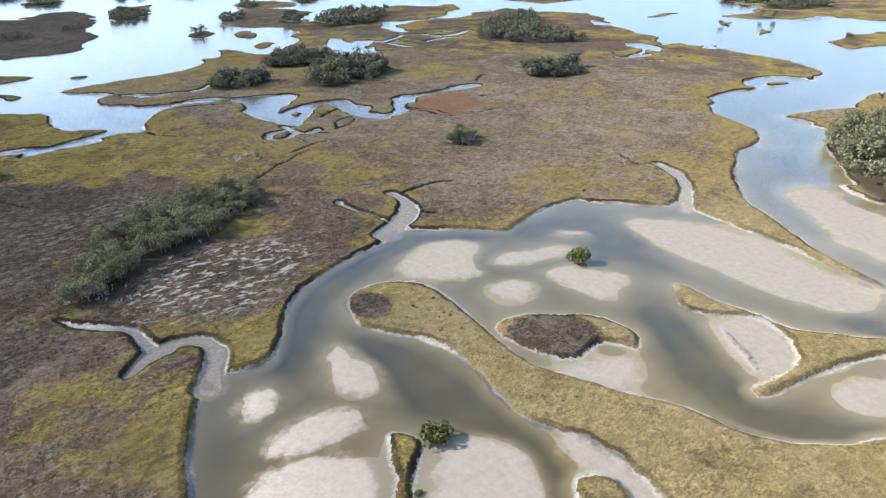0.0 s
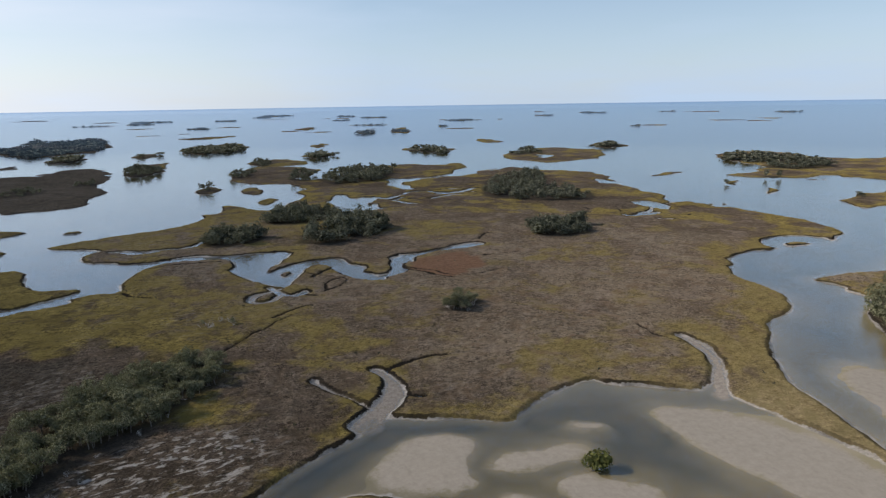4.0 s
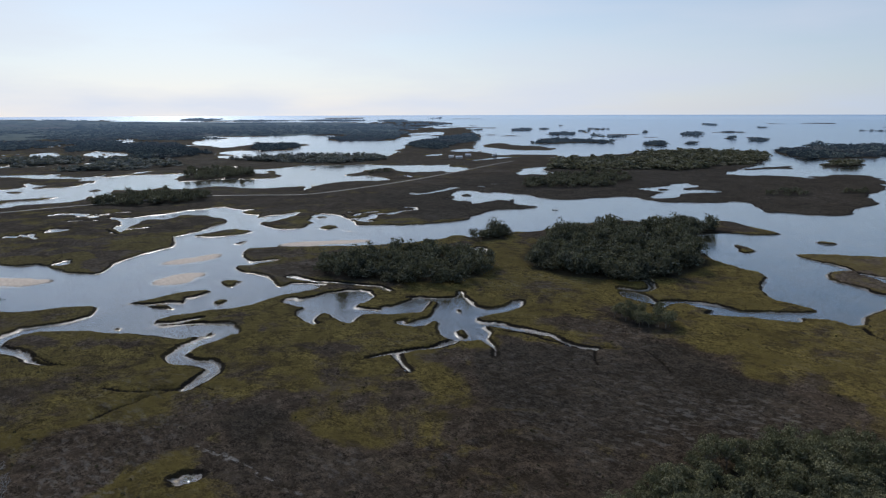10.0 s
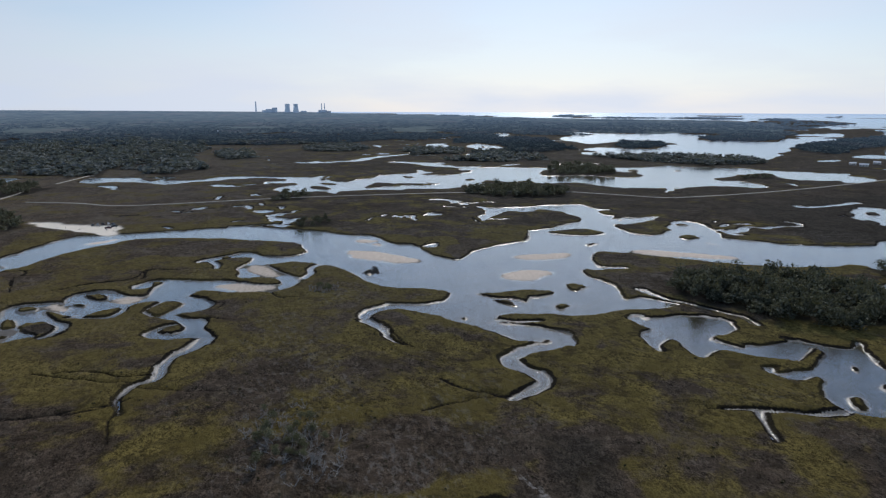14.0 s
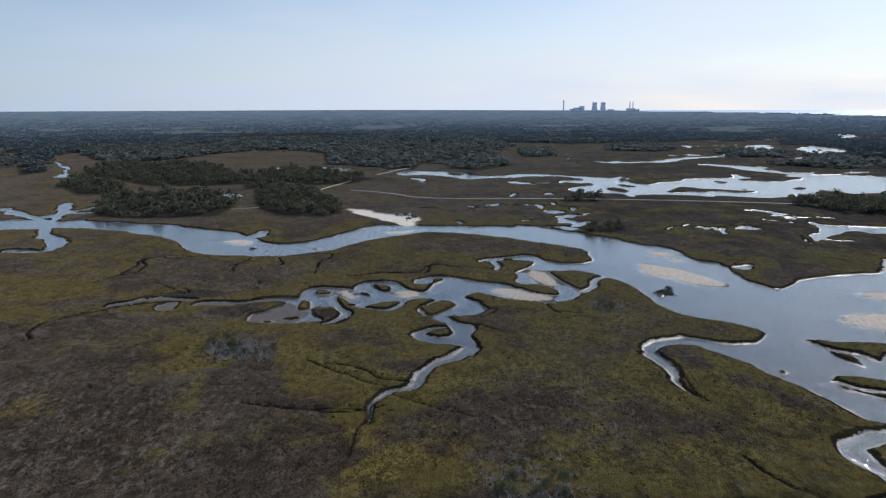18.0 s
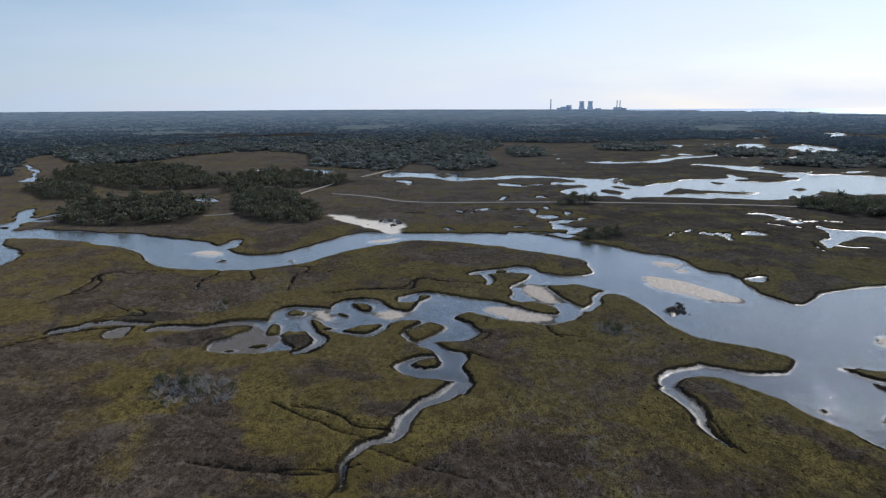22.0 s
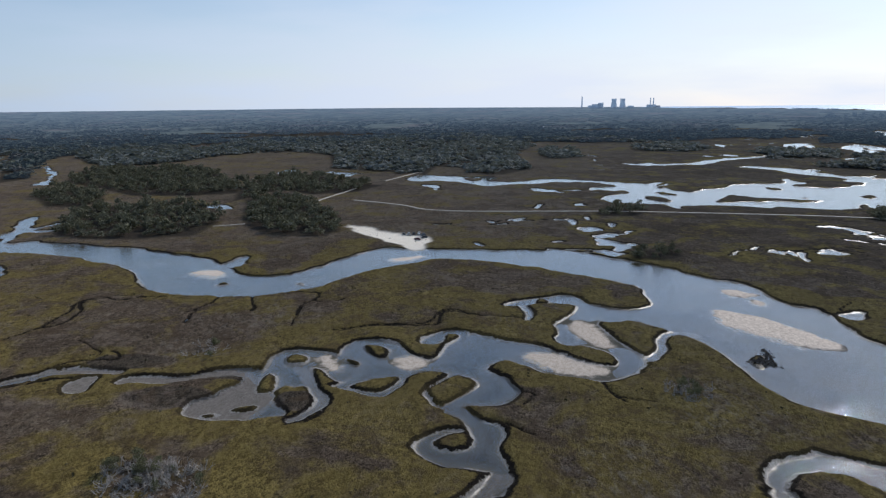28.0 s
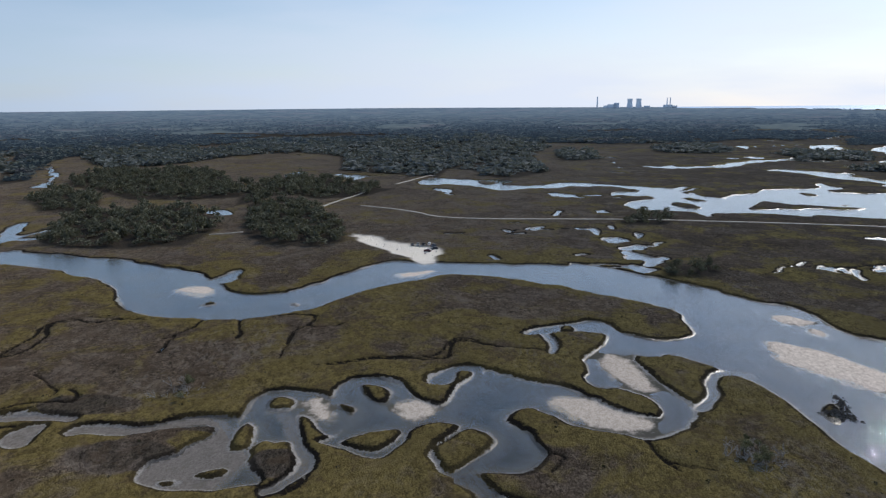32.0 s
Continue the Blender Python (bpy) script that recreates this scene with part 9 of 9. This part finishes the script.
def vehicle(x, y, turn, tone, word, pickup):
    paint_mat = plain("car_paint", tone, tuple(min(1, c * 1.15 + 0.01) for c in tone), 0.7, 0.3)
    z, s = ground_z(x, y)
    holder = new("pickup_truck" if pickup else "car", None)
    part("body", box_bm((4.7, 1.85, 0.75), (0, 0, 0.72), 0.12, (0.97, 0.92)), paint_mat, holder)
    cab = part("cabin", box_bm((1.9 if pickup else 2.7, 1.65, 0.62), (0.25 if pickup else -0.35, 0, 1.39), 0.1, (0.72, 0.84)), paint_mat, holder)
    part("window", box_bm((1.95 if pickup else 2.75, 1.5, 0.4), (0.25 if pickup else -0.35, 0, 1.36), 0.05, (0.76, 0.86)), GLASS, cab, "dark side glass")
    part("windscreen", box_bm((1.5 if pickup else 2.3, 1.69, 0.4), (0.25 if pickup else -0.35, 0, 1.36), 0.05, (0.8, 0.85)), GLASS, cab, "dark glass")
    if pickup:
        part("cargo_bed", box_bm((1.6, 1.5, 0.1), (-1.45, 0, 1.1), 0.02), RUBBER, holder, "dark cargo bed")
    for wx in (-1.45, 1.45):
        for wy in (-0.85, 0.85):
            part("wheel", wheel_bm((wx, wy, 0.36)), RUBBER, holder)
    for wy in (-0.65, 0.65):
        part("headlight", box_bm((0.08, 0.35, 0.16), (2.33, wy, 0.82), 0.02), CHROME, holder)
    holder.matrix_basis = pose(x, y, max(z, 0.05) + 0.02, 0, 0, turn)
    tagged(holder, word + (" pickup truck" if pickup else " car") + " parked on the pale sand landing", "pickup truck" if pickup else "car", "vehicles on the landing")


vehicle(-577.5, 9.6, 8, (0.05, 0.055, 0.06), "dark grey", True)
vehicle(-577.2, 13.0, 4, (0.30, 0.31, 0.32), "silver-grey", False)
vehicle(-577.4, 16.6, 6, (0.03, 0.03, 0.035), "black", True)
vehicle(-577.0, 20.2, 2, (0.72, 0.72, 0.72), "white", True)
vehicle(-573.0, 23.2, -30, (0.06, 0.07, 0.09), "dark blue", False)
vehicle(-566.5, 24.4, -60, (0.04, 0.04, 0.045), "black", False)
vehicle(-560.5, 20.5, 70, (0.10, 0.03, 0.03), "dark red", True)


# ---- houses, hut and boat ----
def house(x, y, turn, w, d, h):
    z, s = ground_z(x, y)
    holder = new("house", None)
    part("wall", box_bm((w, d, h), (0, 0, h / 2 + 0.6)), WALL_PAINT, holder)
    bm = bmesh.new()
    e = 0.6
    pts = [(-w / 2 - e, -d / 2 - e, h + 0.5), (w / 2 + e, -d / 2 - e, h + 0.5), (w / 2 + e, d / 2 + e, h + 0.5), (-w / 2 - e, d / 2 + e, h + 0.5),
           (-w / 2 - e, 0, h + 0.5 + d * 0.3), (w / 2 + e, 0, h + 0.5 + d * 0.3)]
    vs = [bm.verts.new(p) for p in pts]
    for q in ((0, 1, 5, 4), (2, 3, 4, 5), (0, 4, 3), (1, 2, 5), (3, 2, 1, 0)):
        bm.faces.new([vs[i] for i in q])
    part("roof", bm, ROOF_METAL, holder, "pale metal roof")
    part("door", box_bm((1.0, 0.12, 2.1), (0, -d / 2, 1.7)), TIMBER, holder)
    for k in (-0.32, 0.32):
        for side in (-1, 1):
            win = part("window", box_bm((1.6, 0.12, 1.3), (w * k, side * d / 2, h * 0.55 + 0.6)), GLASS, holder)
            part("sill", box_bm((1.8, 0.25, 0.1), (w * k, side * (d / 2 + 0.05), h * 0.55 - 0.1)), WALL_PAINT, win)
    holder.matrix_basis = pose(x, y, z - 0.3, 0, 0, turn)
    tagged(holder, "pale house with a white metal roof by the water", "house", "houses on the far shore")


for hx, hy, ht, hw in ((-685, 1093, 20, 14), (-661, 1083, 32, 20), (-679, 1147, 25, 16), (-735, 1290, 10, 14), (-637, 1182, 40, 14), (-2572, 253, 75, 16), (-2570, 334, 80, 14)):
    house(hx, hy, ht, hw * 0.62, 6, 3.2)

hut = new("duck_blind", None)
part("deck", box_bm((4.6, 3.6, 0.2), (0, 0, 0.9)), TIMBER, hut)
part("wall", box_bm((4.0, 3.0, 2.2), (0, 0, 2.1), 0.03), TIMBER, hut)
part("roof", box_bm((4.6, 3.6, 0.4), (0, 0, 3.4), 0.05, (0.9, 0.2)), TIMBER, hut)
for px in (-2.1, 2.1):
    for py in (-1.6, 1.6):
        v, f = limb([(px, py, -1.6), (px, py, 0.9)], [0.13, 0.13], 6)
        ob = new("post", mesh_of("post", v, f, [TIMBER]))
        ob.parent = hut
hut.matrix_basis = pose(-296, 593, 0, 0, 0, 25)
tagged(hut, "small dark timber hut on posts in the river", "hut")

boat = new("boat", None)
hull = []
for yy, zz, sc in ((0.0, 0.55, 1.0), (0.0, -0.1, 0.7)):
    hull += [(-2.6 * sc, -0.9 * sc, zz), (1.2, -0.95 * sc, zz), (2.9 * sc, 0, zz + 0.15), (1.2, 0.95 * sc, zz), (-2.6 * sc, 0.9 * sc, zz)]
hull += [(-2.4, -0.75, 0.5), (1.1, -0.8, 0.5), (2.6, 0, 0.62), (1.1, 0.8, 0.5), (-2.4, 0.75, 0.5), (-2.3, -0.6, 0.1), (1.0, -0.6, 0.1), (2.2, 0, 0.2), (1.0, 0.6, 0.1), (-2.3, 0.6, 0.1)]
hf = [(5, 6, 7, 8, 9)[::-1]]
for i in range(5):
    j = (i + 1) % 5
    hf += [(i, j, 5 + j, 5 + i)[::-1], (i, j, 10 + j, 10 + i), (10 + i, 10 + j, 15 + j, 15 + i)]
hf.append((15, 16, 17, 18, 19))
ob = new("hull", mesh_of("hull", hull, hf, [WALL_PAINT]))
ob.parent = boat
part("outboard_motor", box_bm((0.35, 0.4, 0.9), (-2.75, 0, 0.6), 0.06), RUBBER, boat)
part("bench", box_bm((0.35, 1.4, 0.08), (-0.6, 0, 0.42)), TIMBER, boat)
boat.matrix_basis = pose(-240, 571, 0.0, 0, 0, 15)
tagged(boat, "small open motor boat lying on the river", "boat")

# ---- power station on the horizon ----
def stack(name, parent, x, y, rings, label=""):
    vs, fs = limb([(x, y, h) for h, r in rings], [r for h, r in rings], 20)
    ob = new(name, mesh_of(name, vs, fs, [HAZY_CONCRETE]))
    ob.parent = parent
    if label:
        ob["label"] = label


plant_yaw, plant_r = radians(77.2), 4700.0
ex, ey = -140.0 - plant_r * math.sin(plant_yaw), 50.0 + plant_r * math.cos(plant_yaw)
ez = float(swell(math.hypot(ex - HUB[0], ey - HUB[1])))
station = new("power_station", None)
for off in (-32, 26):
    hgt = 62
    stack("cooling_tower", station, off, 0, [(-10, 24), (10, 21), (30, 17.5), (hgt * 0.72, 16), (hgt, 17.5)], "wide hyperbolic concrete cooling tower")
stack("chimney", station, -248, 0, [(-10, 5.5), (40, 4.6), (78, 3.8)], "tall slender chimney")
for off in (208, 228):
    stack("chimney", station, off, 0, [(-10, 4.0), (40, 3.4), (66, 2.8)])
for off, wd, hg in ((-150, 60, 26), (-120, 36, 36), (-190, 30, 18), (215, 60, 20), (260, 26, 14), (80, 40, 14)):
    part("building", box_bm((wd, 40, hg + 10), (off, 10, hg / 2 - 5)), HAZY_CONCRETE, station)
station.matrix_basis = pose(ex, ey, ez - 1, 0, 0, math.degrees(plant_yaw))
tagged(station, "distant grey power station with cooling towers and chimneys", "power station")
